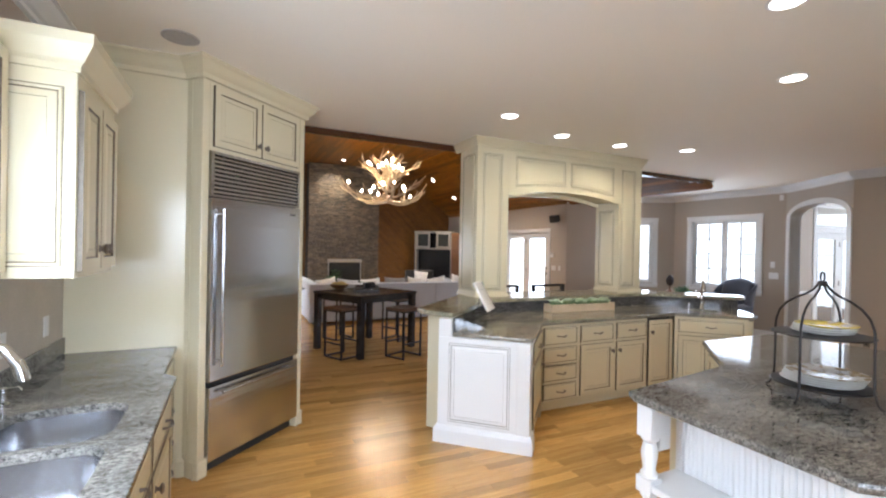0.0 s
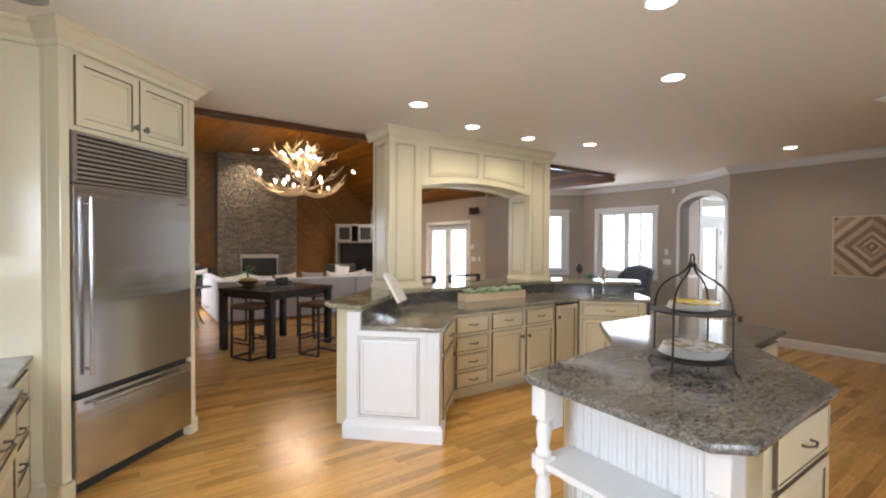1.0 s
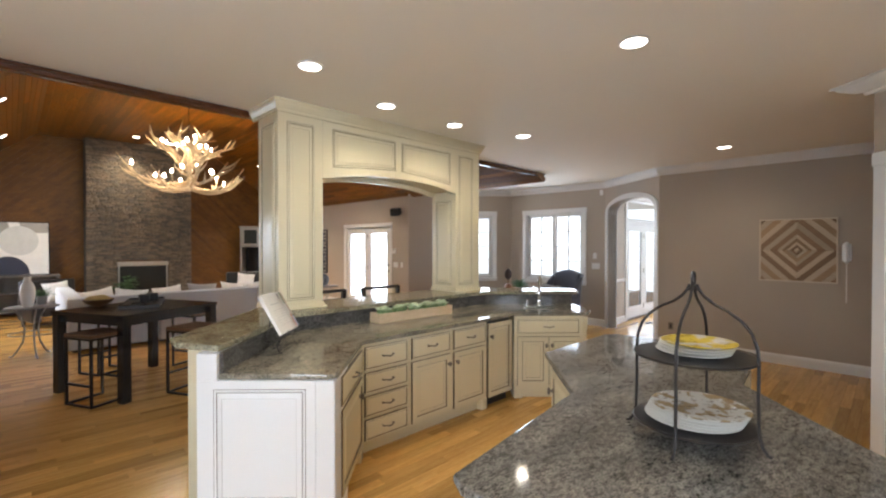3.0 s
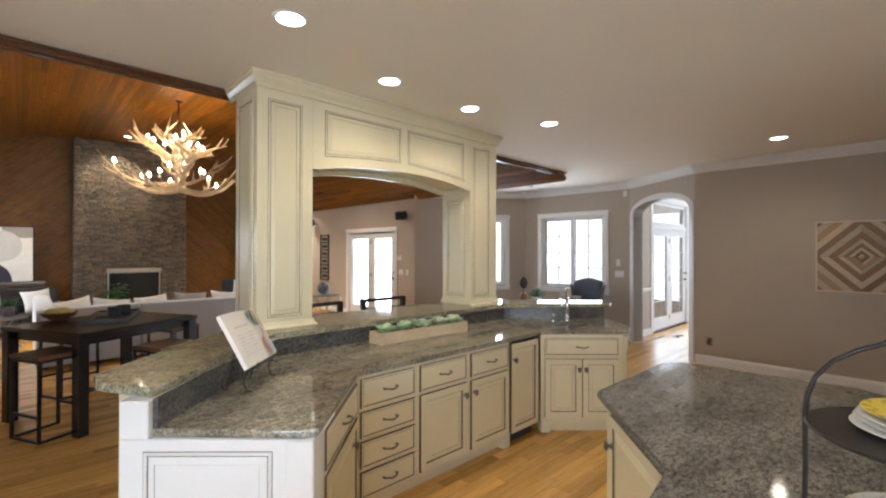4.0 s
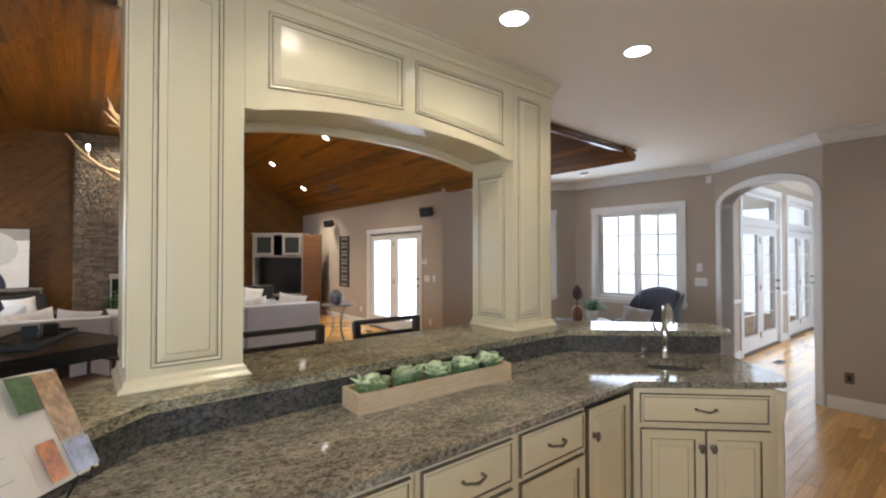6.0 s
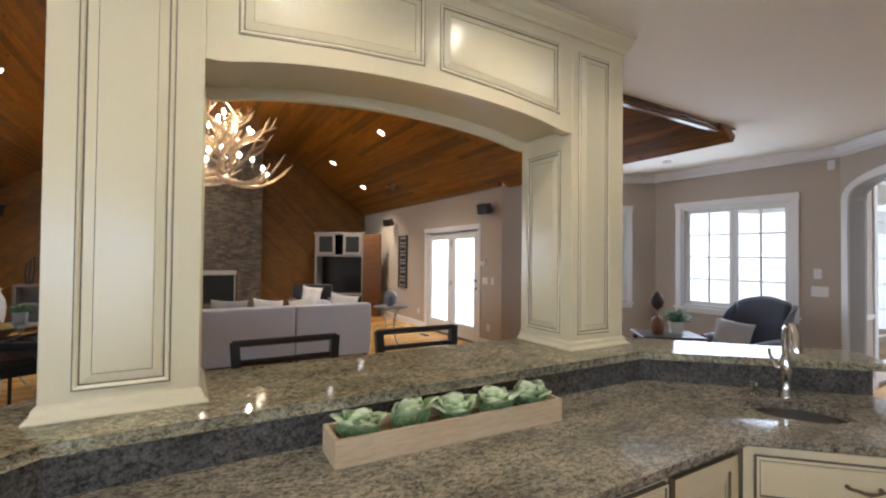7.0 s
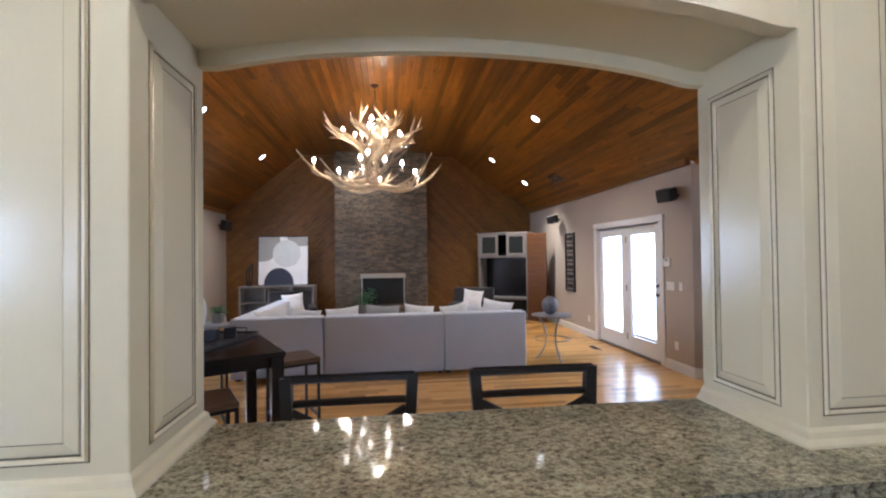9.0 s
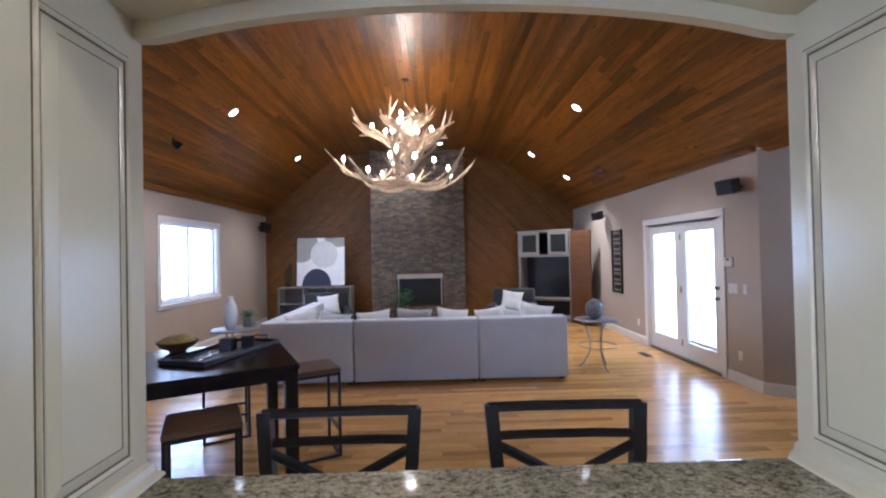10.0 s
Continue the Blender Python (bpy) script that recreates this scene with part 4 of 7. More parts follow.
prism(bm, [(x - ICX, y - ICY) for x, y in [(3.10, 1.56), (3.84, 1.56), (4.49, 2.175), (5.28, 2.235), (5.36, 2.33), (5.28, 3.12), (5.21, 3.175), (4.39, 3.18), (3.785, 2.615), (3.10, 2.54)]], 0.09, 0.8765)
part("body", bm, CREAM, isl)
bm = bmesh.new()
prism(bm, [(x - ICX, y - ICY) for x, y in [(3.14, 1.62), (3.80, 1.62), (4.45, 2.23), (5.22, 2.29), (5.30, 2.35), (5.22, 3.06), (5.17, 3.11), (4.42, 3.12), (3.82, 2.56), (3.14, 2.48)]], 0.0, 0.0895)
part("plinth", bm, CREAM, isl)
# side cabinets
sd = part("drawer", front(rect(0.02, 0.66, 0.62, 0.84), DRAWER, -0.001), CAB, isl, m=I(3.16, 1.559))
pull(sd, 0.34, 0.735)
sd = part("door", front(rect(0.02, 0.66, 0.12, 0.60), DOOR, -0.001), CAB, isl, m=I(3.16, 1.559))
knob(sd, 0.06, 0.5)
sd = part("door", front(rect(0.10, 0.70, 0.12, 0.84), DOOR, -0.001), CAB, isl, m=I(4.389, 3.181, -137.0))
knob(sd, 0.14, 0.70)
sd = part("drawer", front(rect(0.03, 0.76, 0.66, 0.84), DRAWER, -0.001), CAB, isl, m=I(4.492, 2.174, 4.3))
pull(sd, 0.4, 0.75)
part("door", front(rect(0.03, 0.76, 0.12, 0.64), DOOR, -0.001), CAB, isl, m=I(4.492, 2.174, 4.3))
# beadboard back of the open end
# beadboard, shelves, legs and brackets in white for cream: sink window daylight as colour
n = 17
for k in range(n):
    y0 = 1.62 + k * 0.052
    bm = bmesh.new()
    prof = [(0, 0), (-0.006, 0.004), (-0.010, 0.007), (-0.010, 0.022), (-0.005, 0.0255), (-0.010, 0.029), (-0.010, 0.045), (-0.006, 0.048), (0, 0.0515)]
    lo = [bm.verts.new((3.099 - ICX + x, y0 - ICY + y, 0.14)) for x, y in prof]
    hi = [bm.verts.new((3.099 - ICX + x, y0 - ICY + y, 0.862)) for x, y in prof]
    for i in range(len(prof) - 1):
        bm.faces.new((lo[i], lo[i + 1], hi[i + 1], hi[i]))
    bm.faces.new(hi)
    bm.faces.new(lo[::-1])
    part("bead_board", bm, WHITE, isl, "white beadboard strip" if k == 0 else "")
part("shelf", boxes((2.80 - ICX, 3.085 - ICX, 1.60 - ICY, 2.49 - ICY, 0.44, 0.475), b=0.006), WHITE, isl, "white open shelf")
part("lower_shelf", boxes((2.80 - ICX, 3.085 - ICX, 1.60 - ICY, 2.49 - ICY, 0.05, 0.085), b=0.006), WHITE, isl, "white open shelf")
part("apron", boxes((2.815 - ICX, 2.845 - ICX, 1.62 - ICY, 2.46 - ICY, 0.845, 0.876), b=0.003), CREAM, isl)
for (x, y) in ((2.835, 2.455), (2.850, 1.600)):
    bm = bmesh.new()
    box(bm, -0.045, 0.045, -0.045, 0.045, 0.70, 0.8765, b=0.004)
    box(bm, -0.045, 0.045, -0.045, 0.045, 0.42, 0.50, b=0.004)
    box(bm, -0.045, 0.045, -0.045, 0.045, 0.0, 0.12, b=0.004)
    lathe(bm, [(0.040, 0.50), (0.043, 0.515), (0.030, 0.535), (0.036, 0.58), (0.041, 0.62), (0.034, 0.66), (0.028, 0.672), (0.042, 0.688), (0.040, 0.70)], 16)
    lathe(bm, [(0.040, 0.12), (0.043, 0.135), (0.028, 0.155), (0.036, 0.24), (0.041, 0.30), (0.034, 0.36), (0.028, 0.385), (0.042, 0.405), (0.040, 0.42)], 16)
    part("corner_leg", bm, WHITE, isl, "turned white corner leg", I(x, y), True)
    bm = bmesh.new()
    prism(bm, [(-0.02, -0.026), (0.19, -0.026), (0.19, 0.026), (-0.02, 0.026)], 0.80, 0.8765, b=0.004)
    box(bm, -0.02, 0.07, -0.024, 0.024, 0.62, 0.80, b=0.008)
    part("bracket", bm, WHITE, isl, "carved white bracket", I(x + 0.06, y))

# ---- the sink run ----
c = cabinet("base_cabinet", pose(0.615, 1.0, 0, 0, 0, 90), 2.66, 0.60, "cream glazed sink cabinets with bronze pulls", group="sink run", hollow=True)
for k in range(4):
    x = 0.03 + k * 0.66
    drawer(c, x, x + 0.62, 0.70, 0.85)
    door(c, x, x + 0.62, 0.12, 0.68, x + 0.06, 0.6)
c = cabinet("base_cabinet", pose(0.545, 3.665, 0, 0, 0, 90), 0.775, 0.55, "narrow cream glazed cabinet beside the refrigerator", group="sink run")
for z0, z1 in ((0.70, 0.85), (0.50, 0.68), (0.31, 0.48), (0.12, 0.29)):
    drawer(c, 0.03, 0.74, z0, z1)
def rounded(x0, x1, y0, y1, r, n=6):
    out = []
    for cx, cy, a0 in ((x1 - r, y0 + r, -90), (x1 - r, y1 - r, 0), (x0 + r, y1 - r, 90), (x0 + r, y0 + r, 180)):
        out += [(cx + r * math.cos(radians(a0 + 90 * k / n)), cy + r * math.sin(radians(a0 + 90 * k / n))) for k in range(n + 1)]
    return out
BOWLS = [rounded(0.10, 0.515, 2.87, 3.30, 0.10), rounded(0.085, 0.53, 2.28, 2.83, 0.11)]
slab("sink_countertop", [(-0.058, 0.9), (0.652, 0.9), (0.652, 3.655), (0.575, 3.725), (0.575, 4.448), (-0.058, 4.448)], 0.884, CT, "grey granite countertop with a double sink cutout", BOWLS)
sk = thing("kitchen_sink", pose(0.3, 2.8, 0.7), "stainless steel double bowl undermount sink", "sink")
for bw in BOWLS:
    bm = bmesh.new()
    c2 = (sum(p[0] for p in bw) / len(bw), sum(p[1] for p in bw) / len(bw))
    rings = []
    for k, z in ((1.04, 0.883), (1.0, 0.883), (0.985, 0.80), (0.955, 0.735), (0.86, 0.705), (0.3, 0.700)):
        rings.append([bm.verts.new((c2[0] + (x - c2[0]) * k - 0.3, c2[1] + (y - c2[1]) * k - 2.8, z - 0.7)) for x, y in bw])
    for a, b in zip(rings, rings[1:]):
        for k in range(len(bw)):
            bm.faces.new((a[k], a[(k + 1) % len(bw)], b[(k + 1) % len(bw)], b[k]))
    bm.faces.new(rings[-1])
    part("bowl", bm, SINK_STEEL, sk, smooth=True)
fa = thing("kitchen_faucet", pose(0.02, 3.02, CT), "polished nickel high arc kitchen faucet", "faucet")
bm = bmesh.new()
lathe(bm, [(0.030, 0.0), (0.030, 0.012), (0.022, 0.02), (0.020, 0.10), (0.014, 0.13)], 16)
tube(bm, [(0, 0, 0.12), (0, 0, 0.26), (0.03, 0, 0.32), (0.09, 0, 0.345), (0.15, 0, 0.32), (0.19, 0, 0.26), (0.205, 0, 0.20)], [0.014, 0.014, 0.015, 0.016, 0.018, 0.021, 0.023], 12)
part("spout", bm, CHROME, fa, smooth=True)
bm = bmesh.new()
tube(bm, [(0, -0.03, 0.07), (0, -0.07, 0.10), (0, -0.10, 0.15)], [0.010, 0.008, 0.006], 8)
part("lever", bm, CHROME, fa, smooth=True)
sd = thing("soap_dispenser", pose(0.03, 3.42, CT), "polished nickel soap dispenser beside the sink", "dispenser")
bm = bmesh.new()
lathe(bm, [(0.022, 0), (0.022, 0.008), (0.012, 0.015), (0.012, 0.05), (0.018, 0.055), (0.018, 0.075), (0.006, 0.08)], 14)
tube(bm, [(0, 0, 0.07), (0.05, 0, 0.075), (0.06, 0, 0.06)], 0.006, 7)
part("pump", bm, CHROME, sd, smooth=True)
bm = boxes((-0.058, -0.036, 0.9, 4.448, CT + 0.001, 1.02), b=0.004)
tagged(obj("granite_splash", bm, GRANITE), "low dark granite splash behind the sink", "splash")
TILE = plain("beige_tile", (0.50, 0.44, 0.37), 0.45, vary=0.12, scale=6)
bm = boxes((-0.059, -0.050, 2.96, 4.448, 1.021, 1.50))
setting("backsplash", bm, TILE, "beige tile backsplash above the counter", "backsplash")
for y in (3.62, 4.16):
    o = thing("outlet", pose(-0.050, y, 1.14), "white outlet plate on the backsplash", "outlet")
    part("plate", boxes((0.0, 0.006, -0.036, 0.036, -0.058, 0.058), b=0.002), WHITE, o)
    for z in (-0.022, 0.022):
        part("socket", boxes((0.0055, 0.0085, -0.014, 0.014, z - 0.012, z + 0.012), b=0.002), WHITE, o)
# wall cabinet
c = thing("wall_cabinet", pose(0.345, 3.11, 0, 0, 0, 90), "cream glazed wall cabinet with two doors and a crown", "cabinet", "kitchen cabinets")
part("body", boxes((0, 0.60, 0, 0.40, 1.485, 2.40), b=0.003), CREAM, c)
door(c, 0.02, 0.297, 1.51, 2.24, 0.27, 1.60)
door(c, 0.303, 0.58, 1.51, 2.24, 0.33, 1.60)
part("side_panel", front(rect(0.04, 0.36, 1.53, 2.24), SUNK), CAB, c, m=pose(0, 0.40, 0, 0, 0, -90))
bm = bmesh.new()
sweep(bm, [(0, 0.40), (0, 0), (0.60, 0), (0.60, 0.40)], [(0, 2.30), (0.014, 2.30), (0.016, 2.325), (0.03, 2.34), (0.055, 2.38), (0.065, 2.40), (0.068, 2.44), (0, 2.44)])
part("crown", bm, CREAM, c)
c2 = thing("wall_cabinet", pose(0.13, 2.78, 0, 0, 0, 90), "shallow cream glazed wall cabinet beside the window", "cabinet", "kitchen cabinets")
part("body", boxes((0, 0.322, 0, 0.185, 1.485, 2.40), b=0.003), CREAM, c2)
door(c2, 0.02, 0.30, 1.51, 2.34)

# ---- the refrigerator tower ----
TW = thing("refrigerator_tower", pose(0.715, 4.345, 0, 0, 0, 43.8), "tall cream cabinet tower round the refrigerator", "cabinet", "kitchen cabinets")
part("side_post", boxes((0.0, 0.058, 0.0, 0.10, 0.0, 2.77), b=0.004), CREAM, TW)
part("side_post", boxes((1.012, 1.075, 0.0, 0.10, 0.0, 2.77), b=0.004), CREAM, TW)
for x0, x1 in ((0.0, 0.058), (1.012, 1.075)):
    part("post_foot", boxes((x0 - 0.014, x1 + 0.014, -0.016, 0.09, 0.0, 0.13), b=0.008), CREAM, TW)
part("side_wall", boxes((1.045, 1.074, 0.101, 0.62, 0.0, 2.77)), CREAM, TW)
part("side_wall", boxes((0.001, 0.03, 0.101, 0.62, 0.0, 2.77)), CREAM, TW)
uc = part("upper_box", boxes((0.0585, 1.0115, 0.004, 0.60, 2.285, 2.77), b=0.003), CREAM, TW)
for x0, x1, kx in ((0.085, 0.531, 0.495), (0.539, 0.985, 0.575)):
    d = part("door", front(rect(x0, x1, 2.315, 2.745), DOOR, -0.001), CAB, TW, m=pose(0, 0.003, 0))
    knob(d, kx, 2.40)
bm = bmesh.new()
sweep(bm, [(-0.004, 0.55), (-0.004, -0.004), (1.079, -0.004), (1.079, 0.55)], [(0, H - 0.001), (0.085, H - 0.001), (0.088, H - 0.02), (0.070, H - 0.035), (0.045, H - 0.075), (0.018, H - 0.10), (0.016, H - 0.13), (0, H - 0.135)])
part("crown", bm, CREAM, TW)
part("frieze", boxes((0.0, 1.075, 0.002, 0.6, 2.771, H - 0.002)), CREAM, TW)
bm = bmesh.new()
P0 = TW.matrix_basis.inverted()
tp = [P0 @ Vector((x, y, 0)) for x, y in ((-0.055, 4.452), (0.66, 4.452), (0.705, 4.362), (0.73, 4.39), (0.60, 4.60), (-0.055, 4.60))]
prism(bm, [(p.x, p.y) for p in tp], 0.0, H - 0.003)
part("end_panel", bm, CREAM, TW, "plain cream end panel")
bm = bmesh.new()
a, b, c3 = (P0 @ Vector((x, y, 0)) for x, y in ((-0.055, 4.450), (0.655, 4.450), (0.70, 4.358)))
sweep(bm, [a[:2], b[:2], c3[:2]], [(0, H - 0.003), (0.085, H - 0.003), (0.088, H - 0.02), (0.070, H - 0.035), (0.045, H - 0.075), (0.018, H - 0.10), (0.016, H - 0.13), (0, H - 0.135)])
part("crown", bm, CREAM, TW)
bm = bmesh.new()
sweep(bm, [(P0 @ Vector((0.58, 4.450, 0)))[:2], b[:2], c3[:2]], [(0, 0), (0.016, 0), (0.016, 0.11), (0.006, 0.13), (0, 0.13)])
part("base_moulding", bm, CREAM, TW)

fr = thing("refrigerator", TW.matrix_basis @ pose(0.062, 0.0, 0), "built-in stainless steel refrigerator with a bottom freezer drawer", "refrigerator")
FW = 0.946
part("body", boxes((0, FW, 0.03, 0.60, 0.09, 2.28)), STEEL_SHADE, fr)
part("toe_plate", boxes((0.0, FW, 0.05, 0.10, 0.0, 0.088)), STEEL_SHADE, fr, "recessed toe plate with its shade in the colour")
part("door", boxes((0.004, FW - 0.004, -0.022, 0.029, 0.655, 1.955), b=0.006, seg=2), STEEL, fr)
part("freezer_drawer", boxes((0.004, FW - 0.004, -0.022, 0.029, 0.095, 0.618), b=0.006, seg=2), STEEL, fr)
part("grille_frame", boxes((0.004, FW - 0.004, -0.012, 0.029, 2.262, 2.282), (0.004, FW - 0.004, -0.012, 0.029, 1.962, 1.978), (0.004, 0.03, -0.012, 0.029, 1.979, 2.261), (FW - 0.03, FW - 0.004, -0.012, 0.029, 1.979, 2.261)), STEEL, fr)
sl = None
for k in range(9):
    m = pose(FW / 2, -0.002, 1.998 + k * 0.0305, -24)
    if sl is None:
        sl = part("louvre", boxes((-FW / 2 + 0.032, FW / 2 - 0.032, -0.004, 0.004, -0.0105, 0.0105), b=0.002), STEEL, fr, m=m)
    else:
        again(sl, fr, m)
bm = bmesh.new()
tube(bm, [(0.075, -0.062, 0.76), (0.075, -0.062, 1.88)], 0.012, 12)
for z in (0.80, 1.84):
    tube(bm, [(0.075, -0.02, z), (0.075, -0.062, z)], 0.009, 10)
part("door_handle", bm, STEEL, fr, "tall steel bar handle", smooth=True)
bm = bmesh.new()
tube(bm, [(0.09, -0.062, 0.572), (FW - 0.09, -0.062, 0.572)], 0.012, 12)
for x in (0.13, FW - 0.13):
    tube(bm, [(x, -0.02, 0.572), (x, -0.062, 0.572)], 0.009, 10)
part("drawer_handle", bm, STEEL, fr, "long steel bar handle", smooth=True)
part("badge", boxes((FW - 0.14, FW - 0.07, -0.0235, -0.0215, 1.885, 1.897)), BLACK, fr)

# ---- great room ----
def soft_box(x0, x1, y0, y1, z0, z1, r=0.04, puff=0.0, seed=0):
    bm = bmesh.new()
    box(bm, x0, x1, y0, y1, z0, z1, b=r, seg=3)
    if puff:
        bmesh.ops.subdivide_edges(bm, edges=[e for e in bm.edges if e.calc_length() > 0.2], cuts=3, use_grid_fill=True)
        for v in bm.verts:
            n = noise.noise(Vector((v.co.x * 3 + seed, v.co.y * 3, v.co.z * 3)))
            v.co += Vector((0, 0, n * puff)) + Vector((n * puff * 0.5, n * puff * 0.5, 0))
    return bm


def pillow_mesh(w=0.48, h=0.46, t=0.15, n=12, seed=0):
    bm = bmesh.new()
    grid = []
    for sgn in (1, -1):
        g = []
        for i in range(n + 1):
            row = []
            for j in range(n + 1):
                u, v = 2 * i / n - 1, 2 * j / n - 1
                e = max(0.0, (1 - u ** 4) * (1 - v ** 4)) ** 0.55
                pinch = 1 - 0.10 * (1 - abs(u) ** 2) * abs(v) ** 3
                pin2 = 1 - 0.10 * (1 - abs(v) ** 2) * abs(u) ** 3
                d = sgn * t / 2 * e * (1 + 0.25 * noise.noise(Vector((u * 2 + seed, v * 2, sgn))))
                row.append(bm.verts.new((u * w / 2 * pin2, d, v * h / 2 * pinch)))
            g.append(row)
        grid.append(g)
    for g in grid:
        for i in range(n):
            for j in range(n):
                bm.faces.new((g[i][j], g[i + 1][j], g[i + 1][j + 1], g[i][j + 1]))
    bmesh.ops.remove_doubles(bm, verts=bm.verts, dist=0.0008)
    return bm


FABRIC = plain("pale_grey_linen", (0.58, 0.60, 0.64), 0.85, vary=0.05, scale=5, relief=0.25, fine=260, sheen=0.2)
WHITE_LINEN = plain("white_linen", (0.78, 0.76, 0.73), 0.85, vary=0.05, scale=6, relief=0.25, fine=220, sheen=0.2)
GREY_LINEN = plain("grey_linen", (0.36, 0.35, 0.35), 0.85, vary=0.08, scale=6, relief=0.25, fine=220, sheen=0.2)
LEATHER = plain("black_leather", (0.018, 0.016, 0.017), 0.34, vary=0.2, scale=8, relief=0.2, fine=90)
SX, SY = 4.35, 10.7
sofa = thing("sectional_sofa", pose(SX, SY, 0), "pale grey linen sectional sofa with loose cushions", "sofa")
for x0, x1 in ((2.36, 3.545), (3.553, 5.172), (5.180, 6.345)):
    part("backrest", soft_box(x0 - SX, x1 - SX, 10.20 - SY, 10.43 - SY, 0.035, 0.825, 0.03), FABRIC, sofa, smooth=True)
    part("base", soft_box(x0 - SX + 0.005, x1 - SX - 0.005, 10.43 - SY, 11.16 - SY, 0.04, 0.30, 0.03), FABRIC, sofa, smooth=True)
    part("seat_cushion", soft_box(x0 - SX + 0.01, x1 - SX - 0.01, 10.45 - SY, 11.18 - SY, 0.30, 0.47, 0.05), FABRIC, sofa, smooth=True)
part("armrest", soft_box(6.13 - SX, 6.345 - SX, 10.44 - SY, 11.18 - SY, 0.035, 0.66, 0.04), FABRIC, sofa, smooth=True)
part("return_back", soft_box(2.36 - SX, 2.58 - SX, 10.44 - SY, 12.75 - SY, 0.035, 0.825, 0.04), FABRIC, sofa, smooth=True)
part("return_base", soft_box(2.59 - SX, 3.34 - SX, 11.19 - SY, 12.75 - SY, 0.04, 0.30, 0.03), FABRIC, sofa, smooth=True)
part("return_cushion", soft_box(2.59 - SX, 3.33 - SX, 11.20 - SY, 12.74 - SY, 0.30, 0.47, 0.05), FABRIC, sofa, smooth=True)
for x, y in ((2.45, 10.28), (3.50, 10.28), (3.6, 10.28), (5.12, 10.28), (5.23, 10.28), (6.27, 10.28), (6.27, 11.1), (2.45, 12.6)):
    part("foot", boxes((x - 0.03 - SX, x + 0.03 - SX, y - 0.03 - SY, y + 0.03 - SY, 0.0, 0.036)), BLACK, sofa)
for i, (x, z, rz, tl, mt, lab, w) in enumerate(((2.80, 0.705, 12, 24, WHITE_LINEN, "white linen throw pillow on the sofa", 0.46), (3.20, 0.685, -14, 28, FABRIC, "pale grey throw pillow on the sofa", 0.48), (3.78, 0.69, 8, 26, WHITE_LINEN, "white linen throw pillow on the sofa", 0.48),
        (4.32, 0.70, -4, 20, GREY_LINEN, "grey linen throw pillow on the sofa", 0.50), (4.86, 0.695, 10, 24, WHITE_LINEN, "white linen throw pillow on the sofa", 0.46), (5.40, 0.70, -18, 24, WHITE_LINEN, "white linen throw pillow on the sofa", 0.46), (5.66, 0.69, 18, 30, FABRIC, "pale grey throw pillow on the sofa", 0.44), (6.00, 0.73, -24, 20, WHITE_LINEN, "white linen throw pillow on the sofa", 0.46))):
    p = obj("throw_pillow", pillow_mesh(w, 0.46, 0.16, seed=i), mt, True)
    p.matrix_basis = pose(x, 10.60, z, -tl, (-10, 6, -5, 3, 8, -12, 14, 9)[i], rz)
    tagged(p, lab, "pillow", "sofa pillows")

# fireplace: the breast is stone, laid at the end of the file
fp = thing("fireplace", pose(4.25, 15.5, 0), "tall fireplace breast of stacked brown stone", "fireplace")
part("core", boxes((-1.16, -0.52, 0.03, 0.53, 0, 4.28), (0.58, 1.16, 0.03, 0.53, 0, 4.28), (-0.52, 0.58, 0.03, 0.53, 1.24, 4.28), (-0.52, 0.58, 0.03, 0.53, 0, 0.40)), plain("dark_mortar", (0.06, 0.05, 0.04), 0.9), fp)
part("lintel", boxes((-0.54, 0.60, -0.03, 0.06, 1.075, 1.19), b=0.008), plain("pale_stone", (0.42, 0.38, 0.32), 0.6, vary=0.15), fp, "pale stone lintel")
PALE_METAL = plain("pale_metal", (0.5, 0.5, 0.48), 0.35, metal=0.8)
for x0 in (-0.52, 0.55):
    part("surround", boxes((x0, x0 + 0.03, -0.01, 0.05, 0.40, 1.075)), PALE_METAL, fp)
part("firebox", boxes((-0.49, 0.55, 0.36, 0.38, 0.40, 1.075), (-0.49, -0.47, 0.05, 0.36, 0.40, 1.075), (0.53, 0.55, 0.05, 0.36, 0.40, 1.075), (-0.47, 0.53, 0.05, 0.36, 1.055, 1.075), (-0.47, 0.53, 0.05, 0.36, 0.40, 0.42)), BLACK, fp, "soot-black firebox")
GL = plain("dark_fire_glass", (0.02, 0.022, 0.022), 0.06, vary=0.1)
part("glass_door", boxes((-0.49, 0.03, 0.02, 0.03, 0.42, 1.06), (0.032, 0.55, 0.02, 0.03, 0.42, 1.06)), GL, fp, "dark glass fireplace doors")
pl = thing("potted_plant", pose(3.85, 15.25, 0), "green leafy plant in a grey pot by the hearth", "plant")
LEAF = plain("green_leaf", (0.05, 0.13, 0.04), 0.5, vary=0.3, scale=10)
